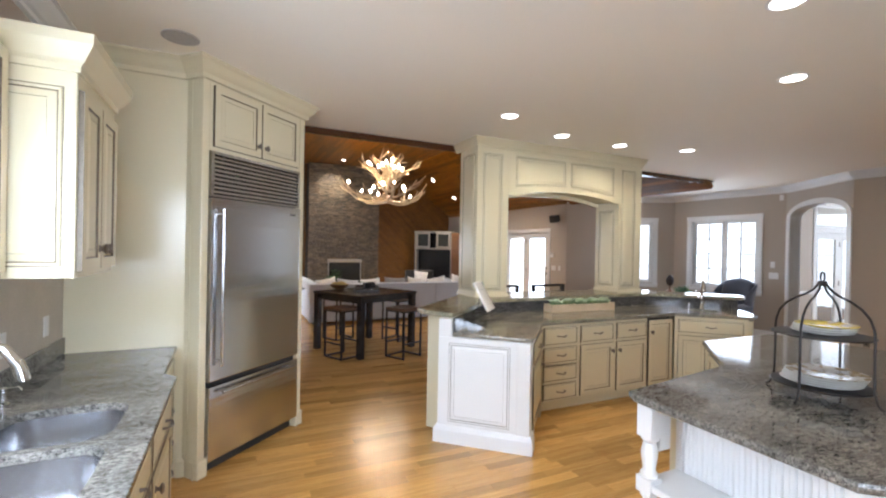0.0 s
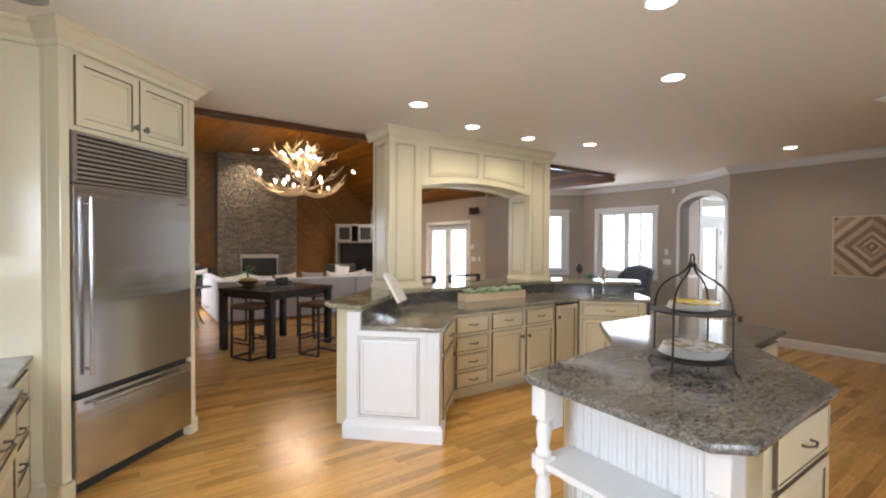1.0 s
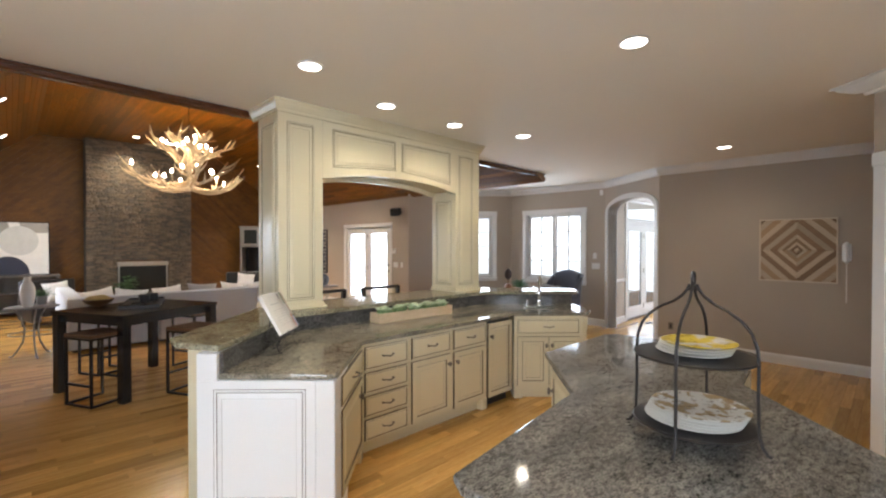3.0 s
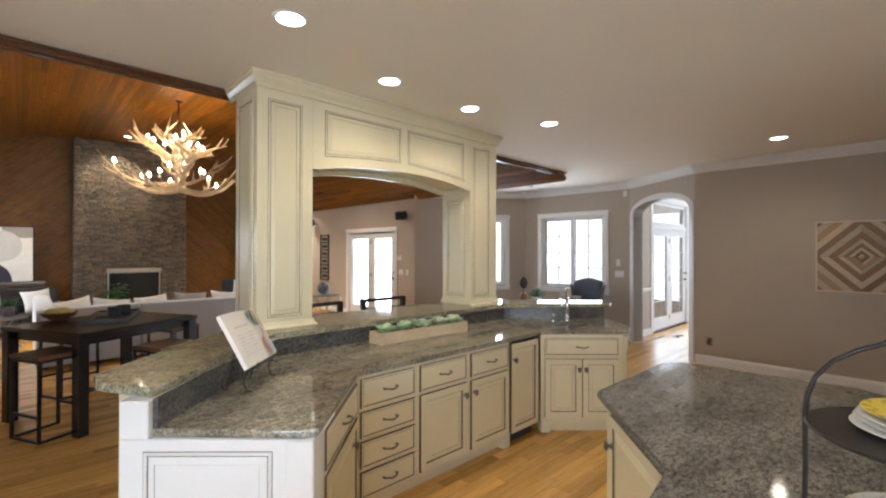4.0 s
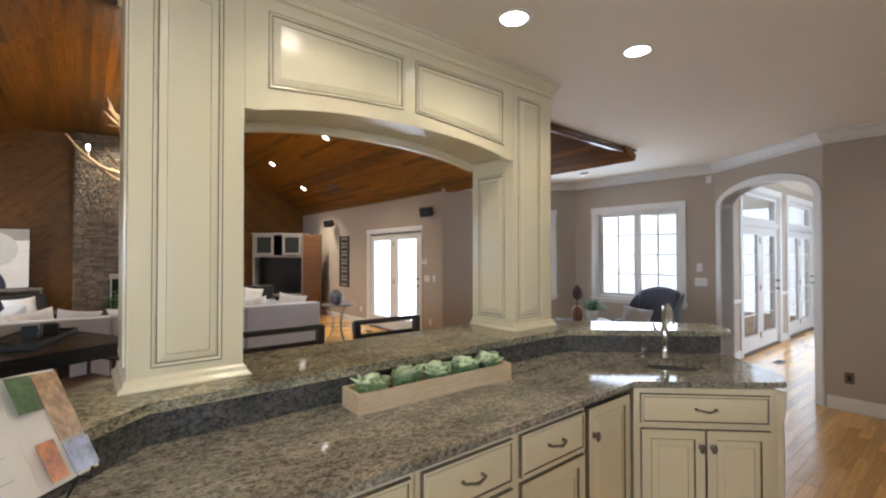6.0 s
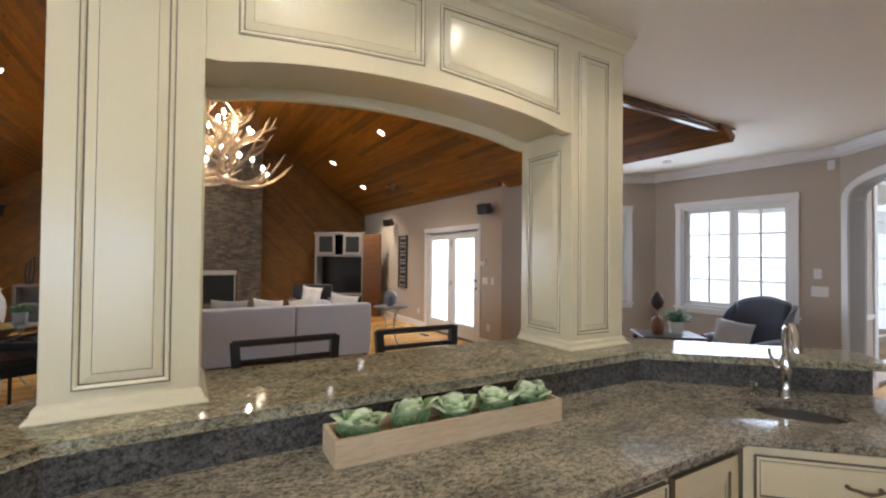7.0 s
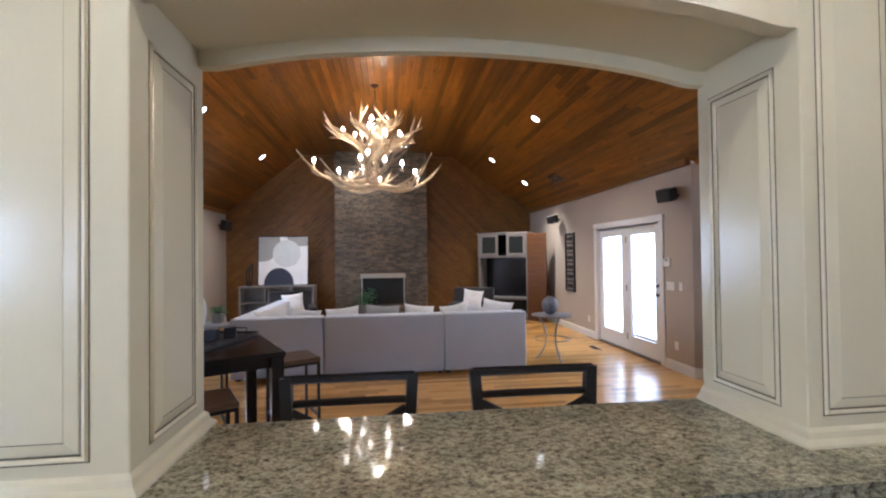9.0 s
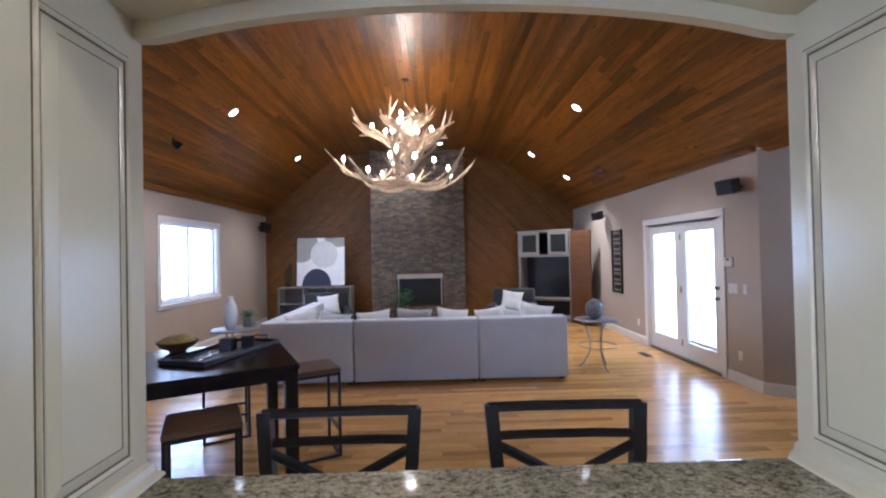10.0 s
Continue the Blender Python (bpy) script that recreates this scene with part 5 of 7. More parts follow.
def leafy(n, r, h, z0, seed, size=0.09):
    bm = bmesh.new()
    rg = random.Random(seed)
    for k in range(n):
        a, e = rg.uniform(0, 6.283), rg.uniform(0.15, 1.25)
        ln = rg.uniform(0.5, 1.0)
        tip = Vector((math.cos(a) * math.cos(e) * r * ln, math.sin(a) * math.cos(e) * r * ln, z0 + math.sin(e) * h * ln))
        d = Vector((math.cos(a), math.sin(a), rg.uniform(-0.3, 0.7))).normalized()
        sd = d.cross(Vector((0, 0, 1))).normalized()
        s = size * rg.uniform(0.6, 1.2)
        vs = [tip, tip + d * s * 0.5 + sd * s * 0.28, tip + d * s + Vector((0, 0, -s * 0.2)), tip + d * s * 0.5 - sd * s * 0.28]
        up = Vector((0, 0, s * 0.06))
        q = [bm.verts.new(v) for v in vs] + [bm.verts.new(tip + d * s * 0.5 + up)]
        for i in range(4):
            bm.faces.new((q[i], q[(i + 1) % 4], q[4]))
        tube(bm, [(0, 0, z0 - 0.02), tuple(tip * 0.5 + Vector((0, 0, z0 * 0.5))), tuple(tip)], 0.0022, 4)
    return bm
part("foliage", leafy(60, 0.24, 0.42, 0.42, 3, 0.16), LEAF, pl)
bm = bmesh.new()
lathe(bm, [(0.10, 0), (0.14, 0.25), (0.15, 0.42), (0.13, 0.42), (0.12, 0.36)], 18)
part("pot", bm, plain("grey_pot", (0.18, 0.18, 0.18), 0.6), pl, smooth=True)

# antler chandelier
ch = thing("antler_chandelier", pose(4.235, 11.1, 2.6), "two-tier antler chandelier with lit candle bulbs", "chandelier")
ANTLER = plain("pale_antler", (0.52, 0.39, 0.24), 0.42, vary=0.5, scale=7, relief=0.2, fine=40)
SLEEVE = plain("cream_candle_sleeve", (0.75, 0.66, 0.48), 0.5)
def antler(seed, reach, rise, r0, m, sag=0.10, lift=0.9):
    """a curved beam with tines, growing along +x"""
    rg = random.Random(seed)
    bm = bmesh.new()
    N = 9
    beam = []
    sway = rg.uniform(-0.18, 0.18)
    for k in range(N):
        u = k / (N - 1)
        beam.append(Vector((0.06 + reach * (u ** 0.9), sway * math.sin(u * 3.0) + 0.05 * math.sin(u * 7 + seed), -sag * math.sin(u * 3.1) + rise * u ** 2.2)))
    tube(bm, beam, [r0 * (1 - 0.72 * k / (N - 1)) * (1.25 if k == 0 else 1) for k in range(N)], 7)
    a = part("antler", bm, ANTLER, ch, m=m, smooth=True)
    for k in range(2, N - 1):
        if rg.random() < 0.62:
            p = beam[k]
            ln = rg.uniform(0.18, 0.38) * (1.1 - 0.03 * k)
            side = rg.choice((-1, 1)) * rg.uniform(0.3, 1.0)
            d = Vector((rg.uniform(0.5, 1.0), side, rg.uniform(0.2, 0.85) * lift)).normalized()
            up = Vector((0.05, 0, 0.35 * lift))
            bm = bmesh.new()
            tube(bm, [p, p + d * ln * 0.45, p + d * ln * 0.8 + up * ln * 0.35, p + d * ln + up * ln * 0.9], [r0 * 0.6, r0 * 0.5, r0 * 0.32, r0 * 0.07], 6)
            part("tine", bm, ANTLER, a, smooth=True)
    return beam
def candle(p):
    bm = bmesh.new()
    lathe(bm, [(0.022, 0), (0.024, 0.008), (0.012, 0.012), (0.012, 0.085), (0.008, 0.09)], 10)
    s = part("candle_sleeve", bm, SLEEVE, ch, m=pose(*p), smooth=True)
    bm = bmesh.new()
    lathe(bm, [(0.009, 0.09), (0.020, 0.105), (0.025, 0.125), (0.018, 0.150), (0.004, 0.172)], 10)
    part("bulb", bm, BULB, s, "lit candle bulb", smooth=True)
def on_beam(m, q):
    w = m @ q
    candle((w.x, w.y, w.z + 0.015))
for k in range(10):
    m = pose(0, 0, 0.12 + 0.05 * (k % 3), 0, 0, 36 * k + 7 * (k % 2))
    beam = antler(20 + k, 1.02 + 0.10 * (k % 3 - 1), 0.30 + 0.12 * (k % 2), 0.038, m)
    if k % 5 != 4:
        on_beam(m, beam[5 + k % 2])
for k in range(9):
    m = pose(0, 0, 0.50 + 0.07 * (k % 2), 0, -36, 40 * k + 11)
    beam = antler(50 + k, 0.76 + 0.09 * (k % 3 - 1), -0.10, 0.036, m, -0.03, 0.15)
    if k % 3 != 2:
        on_beam(m, beam[5])
for k in range(7):
    m = pose(0, 0, 0.72, 0, -56, 51 * k + 31)
    antler(110 + k, 0.50, -0.08, 0.030, m, -0.02, 0.2)
for k in range(6):
    antler(80 + k, 0.34, 0.22, 0.030, pose(0, 0, 0.30 + 0.1 * (k % 3), 0, -58, 60 * k + 20))
for k in range(5):
    a = radians(72 * k + 30)
    candle((0.2 * math.cos(a), 0.2 * math.sin(a), 0.90 if k % 2 else 0.82))
for k in range(3):
    candle((0.42 * math.cos(2.1 * k), 0.42 * math.sin(2.1 * k), 0.36))
bm = bmesh.new()
tube(bm, [(0, 0, 0.1), (0, 0, 1.05)], 0.03, 8)
part("stem", bm, ANTLER, ch)
lk = None
for k in range(15):
    z = 1.07 + k * 0.043
    bm = bmesh.new()
    pts = [(0.011 * math.cos(a), 0, 0.026 * math.sin(a)) for a in [2 * math.pi * i / 10 for i in range(11)]]
    m = pose(0, 0, z, 0, 0, 90 * (k % 2))
    if lk is None:
        tube(bm, pts, 0.004, 5)
        lk = part("chain_link", bm, IRON, ch, m=m)
    else:
        bm.free()
        again(lk, ch, m)
bm = bmesh.new()
lathe(bm, [(0.012, 1.66), (0.02, 1.67), (0.06, 1.685), (0.065, 1.699)], 16)
part("canopy", bm, IRON, ch, smooth=True)

# counter-height table and stools
TC = (2.86, 7.835)
tb = thing("counter_table", pose(TC[0], TC[1], 0, 0, 0, 27), "square espresso wood counter-height table", "table")
part("tabletop", boxes((-0.605, 0.605, -0.555, 0.555, 0.875, 0.912), b=0.004), ESPRESSO, tb)
part("apron", boxes((-0.53, 0.53, -0.49, -0.465, 0.79, 0.874), (-0.53, 0.53, 0.465, 0.49, 0.79, 0.874), (-0.55, -0.53, -0.465, 0.465, 0.79, 0.874), (0.53, 0.55, -0.465, 0.465, 0.79, 0.874)), ESPRESSO, tb)
for x in (-0.55, 0.55):
    for y in (-0.50, 0.50):
        part("leg", boxes((x - 0.045, x + 0.045, y - 0.045, y + 0.045, 0, 0.874), b=0.004), ESPRESSO, tb)
SEAT = wood("brown_stool_wood", (0.10, 0.052, 0.027), (0.21, 0.112, 0.056), 0.4, scale=2.5)
st = thing("counter_stool", pose(3.24, 7.10, 0, 0, 0, 27), "backless stool with a wood seat and black metal frame", "stool", "stools at the table")
part("seat", boxes((-0.20, 0.20, -0.19, 0.19, 0.70, 0.735), b=0.006), SEAT, st)
bm = bmesh.new()
for sx in (-0.185, 0.185):
    for a, b in (((sx, -0.175, 0.012), (sx, -0.175, 0.698)), ((sx, 0.175, 0.012), (sx, 0.175, 0.698)), ((sx, -0.185, 0.012), (sx, 0.185, 0.012)), ((sx, -0.185, 0.686), (sx, 0.185, 0.686))):
        bar(bm, a, b, 0.022)
part("side_frame", bm, IRON, st)
for y, z in ((-0.175, 0.22), (0.175, 0.22), (-0.175, 0.686), (0.175, 0.686), (0.175, 0.012)):
    bm = bmesh.new()
    bar(bm, (-0.175, y, z), (0.175, y, z), 0.020)
    part("stretcher", bm, IRON, st)
for x, y, r in ((2.40, 7.40, 117), (3.56, 8.28, -63), (2.62, 8.72, 207)):
    copy_thing(st, pose(x, y, 0, 0, 0, r))
# things on the table
tr = thing("serving_tray", pose(2.93, 8.05, 0.913, 0, 0, 74), "black serving tray with handles on the table", "tray")
part("base", boxes((-0.42, 0.42, -0.19, 0.19, 0.0, 0.012)), BLACK, tr)
part("rim", boxes((-0.43, 0.43, -0.20, -0.188, 0.0, 0.035), (-0.43, 0.43, 0.188, 0.20, 0.0, 0.035), (-0.43, -0.418, -0.188, 0.188, 0, 0.035), (0.418, 0.43, -0.188, 0.188, 0, 0.035), b=0.003), BLACK, tr)
for sx in (-0.424, 0.424):
    bm = bmesh.new()
    tube(bm, [(sx, -0.07, 0.03), (sx * 1.05, -0.06, 0.06), (sx * 1.05, 0.06, 0.06), (sx, 0.07, 0.03)], 0.006, 6)
    part("handle", bm, IRON, tr)
for i, (x, y) in enumerate(((2.94, 8.08), (3.05, 8.20))):
    o = obj("candle_pot", boxes((-0.05, 0.05, -0.05, 0.05, 0, 0.10), b=0.006), BLACK)
    o.matrix_basis = pose(x, y, 0.926, 0, 0, 20 * i)
    tagged(o, "small black square candle pot on the tray", "candle pot")
SILVER = plain("silver_cutlery", (0.6, 0.6, 0.62), 0.2, metal=1.0)
for i in range(8):
    bm = bmesh.new()
    tube(bm, [(0, -0.10, 0), (0, 0.0, 0.004), (0, 0.07, 0.002), (0, 0.10, 0.004)], [0.005, 0.004, 0.006, 0.012], 6, flat=0.4)
    o = obj("spoon", bm, SILVER, True)
    o.matrix_basis = pose(2.84 + 0.05 * (i % 3) + 0.012 * i, 7.76 + 0.05 * i, 0.930, 0, 0, -70 + 23 * (i * 3 % 5))
    tagged(o, "silver spoon lying on the black tray", "spoon", "cutlery")
bl = thing("bowl_with_loaf", pose(2.50, 8.15, 0.913), "dark wooden bowl with golden dried filling on the table", "bowl")
bm = bmesh.new()
lathe(bm, [(0.06, 0.0), (0.07, 0.01), (0.13, 0.045), (0.155, 0.085), (0.148, 0.087), (0.12, 0.05), (0.04, 0.025)], 22)
part("bowl", bm, wood("dark_bowl_wood", (0.07, 0.035, 0.015), (0.16, 0.08, 0.03), 0.4), bl, smooth=True)
bm = bmesh.new()
lathe(bm, [(0.135, 0.07), (0.135, 0.085), (0.10, 0.115), (0.05, 0.128), (0.005, 0.13)], 22)
for v in bm.verts:
    v.co.z += 0.012 * noise.noise(v.co * 30)
part("filling", bm, plain("straw_gold", (0.52, 0.40, 0.14), 0.8, vary=0.4, scale=40, relief=0.5), bl, "golden dried filling", smooth=True)

# bar chairs behind the ledge
bc = thing("bar_chair", pose(4.265, 5.86, 0), "black metal bar chair with a crossed back", "chair", "chairs at the ledge")
part("seat", boxes((-0.22, 0.22, -0.24, 0.14, 0.66, 0.70), b=0.012), LEATHER, bc)
for sx in (-1, 1):
    bm = bmesh.new()
    tube(bm, [(sx * 0.235, 0.20, 0.0), (sx * 0.22, 0.155, 0.68), (sx * 0.25, 0.16, 0.95), (sx * 0.262, 0.175, 1.125)], [0.024, 0.028, 0.032, 0.032], 4)
    part("back_post", bm, BLACK, bc)
    bm = bmesh.new()
    tube(bm, [(sx * 0.23, -0.27, 0.0), (sx * 0.20, -0.22, 0.66)], 0.021, 4)
    part("leg", bm, BLACK, bc)
    bm = bmesh.new()
    tube(bm, [(sx * 0.235, 0.19, 0.28), (sx * 0.22, -0.25, 0.28)], 0.014, 4)
    part("side_stretcher", bm, BLACK, bc)
for z, w, t in ((1.116, 0.27, 0.025), (1.015, 0.255, 0.022)):
    bm = bmesh.new()
    tube(bm, [(-w, 0.172, z), (-w * 0.5, 0.192, z - 0.004), (0, 0.198, z - 0.006), (w * 0.5, 0.192, z - 0.004), (w, 0.172, z)], t, 6, flat=0.75)
    part("back_rail", bm, BLACK, bc)
for sx in (-1, 1):
    bm = bmesh.new()
    tube(bm, [(sx * 0.235, 0.158, 0.985), (sx * 0.06, 0.17, 0.89), (-sx * 0.16, 0.165, 0.76), (-sx * 0.21, 0.158, 0.72)], 0.018, 6)
    part("cross_bar", bm, BLACK, bc)
bm = bmesh.new()
tube(bm, [(-0.23, -0.262, 0.24), (0.23, -0.262, 0.24)], 0.014, 4)
part("foot_rest", bm, BLACK, bc)
copy_thing(bc, pose(5.055, 5.86, 0, 0, 0, -1))

# side tables
MARBLE = plain("grey_stone_top", (0.20, 0.20, 0.21), 0.42, vary=0.2, scale=8)
SILVERM = plain("aged_silver_metal", (0.33, 0.32, 0.32), 0.35, metal=0.9, vary=0.2)
def side_table(m, label, h, r):
    t = thing("side_table", m, label, "table", "round side tables")
    bm = bmesh.new()
    lathe(bm, [(r - 0.01, h - 0.02), (r, h - 0.016), (r, h - 0.004), (r - 0.008, h)], 32)
    part("tabletop", bm, MARBLE, t, smooth=True)
    for k in range(3):
        a = radians(120 * k + 40)
        bm = bmesh.new()
        tube(bm, [(r * f * math.cos(a), r * f * math.sin(a), z * h) for f, z in ((0.70, 0.965), (0.42, 0.80), (0.28, 0.55), (0.34, 0.30), (0.56, 0.12), (0.72, 0.02), (0.84, 0.015))], 0.011, 7)
        part("leg", bm, SILVERM, t, smooth=True)
    bm = bmesh.new()
    tube(bm, [(0.26 * r / 0.31 * math.cos(a), 0.26 * r / 0.31 * math.sin(a), 0.46 * h) for a in [2 * math.pi * i / 24 for i in range(25)]], 0.007, 6)
    part("ring", bm, SILVERM, t)
    return t
side_table(pose(6.93, 10.75, 0), "round side table with curved silver metal legs", 0.695, 0.315)
side_table(pose(1.98, 10.42, 0), "round side table with curved metal legs beside the sofa", 0.735, 0.31)
o = thing("stone_ornament", pose(6.90, 10.75, 0.696), "grey patterned round stone ornament on the side table", "ornament")
bm = bmesh.new()
bmesh.ops.create_icosphere(bm, subdivisions=3, radius=0.125)
for v in bm.verts:
    v.co.z = v.co.z * 1.15 + 0.14
    v.co *= 1 + 0.06 * noise.noise(v.co * 14)
part("body", bm, plain("mottled_grey_stone", (0.16, 0.16, 0.18), 0.45, vary=0.6, scale=20, relief=0.3), o, smooth=True)
vs = thing("vase", pose(1.93, 10.36, 0.736), "tall white ribbed ceramic vase on the side table", "vase")
bm = bmesh.new()
lathe(bm, [(0.055, 0), (0.06, 0.01), (0.082, 0.12), (0.088, 0.22), (0.075, 0.31), (0.045, 0.37), (0.035, 0.40), (0.045, 0.43), (0.038, 0.43), (0.028, 0.40)], 28)
for v in bm.verts:
    v.co.xy *= 1 + 0.02 * math.sin(math.atan2(v.co.y, v.co.x) * 14)
part("body", bm, plain("white_ceramic", (0.80, 0.79, 0.77), 0.3, vary=0.02), vs, smooth=True)
pp = thing("potted_plant", pose(2.09, 10.56, 0.736), "small green plant in a grey cube pot", "plant")
part("pot", boxes((-0.06, 0.06, -0.06, 0.06, 0, 0.13), b=0.006), plain("concrete_pot", (0.30, 0.29, 0.28), 0.7, vary=0.15), pp)
part("foliage", leafy(70, 0.13, 0.14, 0.12, 6, 0.06), LEAF, pp)

# black leather armchairs
def leather_chair(m):
    c = thing("leather_armchair", m, "black leather armchair with a wide seat", "armchair", "leather armchairs")
    bm = soft_box(-0.45, 0.45, 0.26, 0.44, 0.30, 0.95, 0.05)
    bmesh.ops.transform(bm, matrix=pose(0, 0, 0, -8), verts=bm.verts)
    part("backrest", bm, LEATHER, c, smooth=True)
    part("seat", soft_box(-0.34, 0.34, -0.42, 0.26, 0.22, 0.44, 0.05), LEATHER, c, smooth=True)
    for sx in (-1, 1):
        part("armrest", soft_box(min(sx * 0.345, sx * 0.50), max(sx * 0.345, sx * 0.50), -0.42, 0.40, 0.12, 0.60, 0.05), LEATHER, c, smooth=True)
        for y in (-0.36, 0.34):
            part("leg", boxes((sx * 0.42 - 0.025, sx * 0.42 + 0.025, y - 0.025, y + 0.025, 0, 0.121)), BLACK, c)
    return c
for i, (x, rz) in enumerate(((2.42, 14), (6.22, -16))):
    leather_chair(pose(x, 13.6, 0, 0, 0, rz))
    p = obj("throw_pillow", pillow_mesh(0.44, 0.44, 0.15, seed=20 + i), WHITE_LINEN, True)
    p.matrix_basis = pose(x + 0.02, 13.68, 0.66, -22, -6 + 14 * i, rz)
    tagged(p, "white linen pillow on the black leather armchair", "pillow", "armchair pillows")

# console with leaning art
GREYWOOD = plain("weathered_grey_wood", (0.185, 0.17, 0.155), 0.55, vary=0.2, scale=5, stretch=(1, 8, 8))
cn = thing("console_table", pose(1.7, 15.55, 0), "weathered grey open console with shelves", "console")
part("top", boxes((-0.90, 0.90, -0.22, 0.22, 0.885, 0.925), b=0.004), GREYWOOD, cn)
for x in (-0.87, -0.28, 0.28, 0.87):
    part("upright", boxes((x - 0.025, x + 0.025, -0.20, 0.20, 0, 0.884)), GREYWOOD, cn)
for z in (0.10, 0.50):
    part("shelf", boxes((-0.844, 0.844, -0.19, 0.19, z, z + 0.03)), GREYWOOD, cn)
part("back", boxes((-0.89, 0.89, 0.201, 0.21, 0.05, 0.884)), GREYWOOD, cn)
art = thing("abstract_art", pose(1.81, 15.55, 0.926, -5), "leaning abstract print of grey and navy shapes in a black frame", "art")
part("print", boxes((-0.59, 0.59, 0.0, 0.012, 0.01, 1.22)), plain("white_print", (0.74, 0.73, 0.72), 0.6), art)
for bx in ((-0.61, -0.59, -0.012, 0.02, 0, 1.24), (0.59, 0.61, -0.012, 0.02, 0, 1.24), (-0.59, 0.59, -0.012, 0.02, 1.22, 1.24), (-0.59, 0.59, -0.012, 0.02, 0, 0.02)):
    part("frame_bar", boxes(bx), BLACK, art)
def disc_shape(cx, cz, rx, rz, a0, a1, y, lim=(-0.588, 0.588, 0.022, 1.218)):
    bm = bmesh.new()
    pts = [(cx + rx * math.cos(radians(a0 + (a1 - a0) * k / 32)), cz + rz * math.sin(radians(a0 + (a1 - a0) * k / 32))) for k in range(33)]
    pts = [(min(max(x, lim[0]), lim[1]), min(max(z, lim[2]), lim[3])) for x, z in pts]
    vs = [bm.verts.new((x, y, z)) for x, z in pts]
    bm.faces.new(vs)
    return bm
for nm, d, col in (("grey_shape", (-0.50, 1.10, 0.42, 0.50, 0, 360, -0.001), (0.30, 0.29, 0.27)), ("grey_shape", (0.45, 1.22, 0.36, 0.24, 180, 360, -0.0015), (0.33, 0.31, 0.29)), ("pale_shape", (0.08, 0.80, 0.34, 0.34, 0, 360, -0.002), (0.55, 0.56, 0.56)), ("navy_shape", (-0.10, 0.022, 0.36, 0.42, 0, 180, -0.0025), (0.025, 0.028, 0.055))):
    part(nm, disc_shape(*d), plain("print_" + nm, col, 0.6, vary=0.1), art)
tw = thing("twig_sculpture", pose(1.02, 15.5, 0.926), "dark twisted metal candle stand on the console", "ornament")
for k in range(3):
    bm = bmesh.new()
    tube(bm, [(0.04 * k - 0.04, 0, 0), (0.04 * k - 0.07 + 0.03 * k, 0.02, 0.25), (0.05 * k - 0.03, 0, 0.45 + 0.06 * k)], [0.02, 0.014, 0.02], 7)
    part("stem", bm, IRON, tw, smooth=True)

# corner media cabinet
mc = thing("media_cabinet", pose(6.75, 15.50, 0, 0, 0, -34.3), "grey-brown corner media cabinet with glass doors and an open bay", "cabinet")
BROWN = wood("brown_cabinet_wood", (0.075, 0.030, 0.010), (0.16, 0.066, 0.021), 0.45, scale=2)
W_ = 1.33
part("side_panel", boxes((0, 0.05, 0, 0.48, 0, 2.15)), GREYWOOD, mc)
part("side_panel", boxes((W_ - 0.05, W_, 0, 0.48, 0, 2.15)), GREYWOOD, mc)
part("top", boxes((-0.03, W_ + 0.03, -0.03, 0.50, 2.151, 2.20), b=0.006), GREYWOOD, mc)
# near-black espresso puts the open bay's shade into the back's colour
part("back", boxes((0.05, W_ - 0.05, 0.45, 0.48, 0, 2.15)), ESPRESSO, mc)
part("shelf", boxes((0.051, W_ - 0.051, 0, 0.45, 1.55, 1.60)), GREYWOOD, mc)
part("shelf", boxes((0.051, W_ - 0.051, 0, 0.45, 0.50, 0.54)), GREYWOOD, mc)
for x0, x1 in ((0.06, 0.55), (0.78, 1.27)):
    d = part("door", boxes((x0, x0 + 0.06, -0.02, 0, 1.605, 2.145), (x1 - 0.06, x1, -0.02, 0, 1.605, 2.145), (x0 + 0.06, x1 - 0.06, -0.02, 0, 1.605, 1.665), (x0 + 0.06, x1 - 0.06, -0.02, 0, 2.085, 2.145)), GREYWOOD, mc)
    part("pane", boxes((x0 + 0.06, x1 - 0.06, -0.012, -0.008, 1.665, 2.085)), GL, d, "dark reflecting glass")
part("open_door", boxes((0, 0.60, -0.02, 0.012, 0.02, 2.14), b=0.004), BROWN, mc, "open brown wood door", pose(W_, -0.03, 0, 0, 0, -27))
part("base", boxes((0.051, W_ - 0.051, 0.02, 0.44, 0.0, 0.10)), GREYWOOD, mc)

# speakers, wall frame and plates on the right wall
def on_right(y, z):
    return pose(8.335, y, z, 0, 0, -90)
for y, z, rz in ((9.68, 2.40, 25), (13.85, 2.42, 25)):
    s = thing("wall_speaker", on_right(y, z), "small black wall speaker on a bracket", "speaker", "speakers")
    part("bracket", boxes((-0.015, 0.015, -0.11, 0.0, -0.015, 0.015)), BLACK, s)
    b_ = part("box", boxes((-0.10, 0.10, -0.09, 0.09, -0.085, 0.085), b=0.008), BLACK, s, m=pose(0.02, -0.19, 0, 14, 0, rz))
s = thing("wall_speaker", pose(0.30, 15.5, 2.42, 0, 0, 90), "small black wall speaker on a bracket", "speaker", "speakers")
part("bracket", boxes((-0.015, 0.015, -0.11, 0.0, -0.015, 0.015)), BLACK, s)
part("box", boxes((-0.10, 0.10, -0.09, 0.09, -0.12, 0.12), b=0.008), BLACK, s, m=pose(0, -0.19, 0, 14, 0, -25))
wf = thing("wall_sign", on_right(13.30, 1.45), "tall narrow black metal wall sign with cut-out bars", "sign")
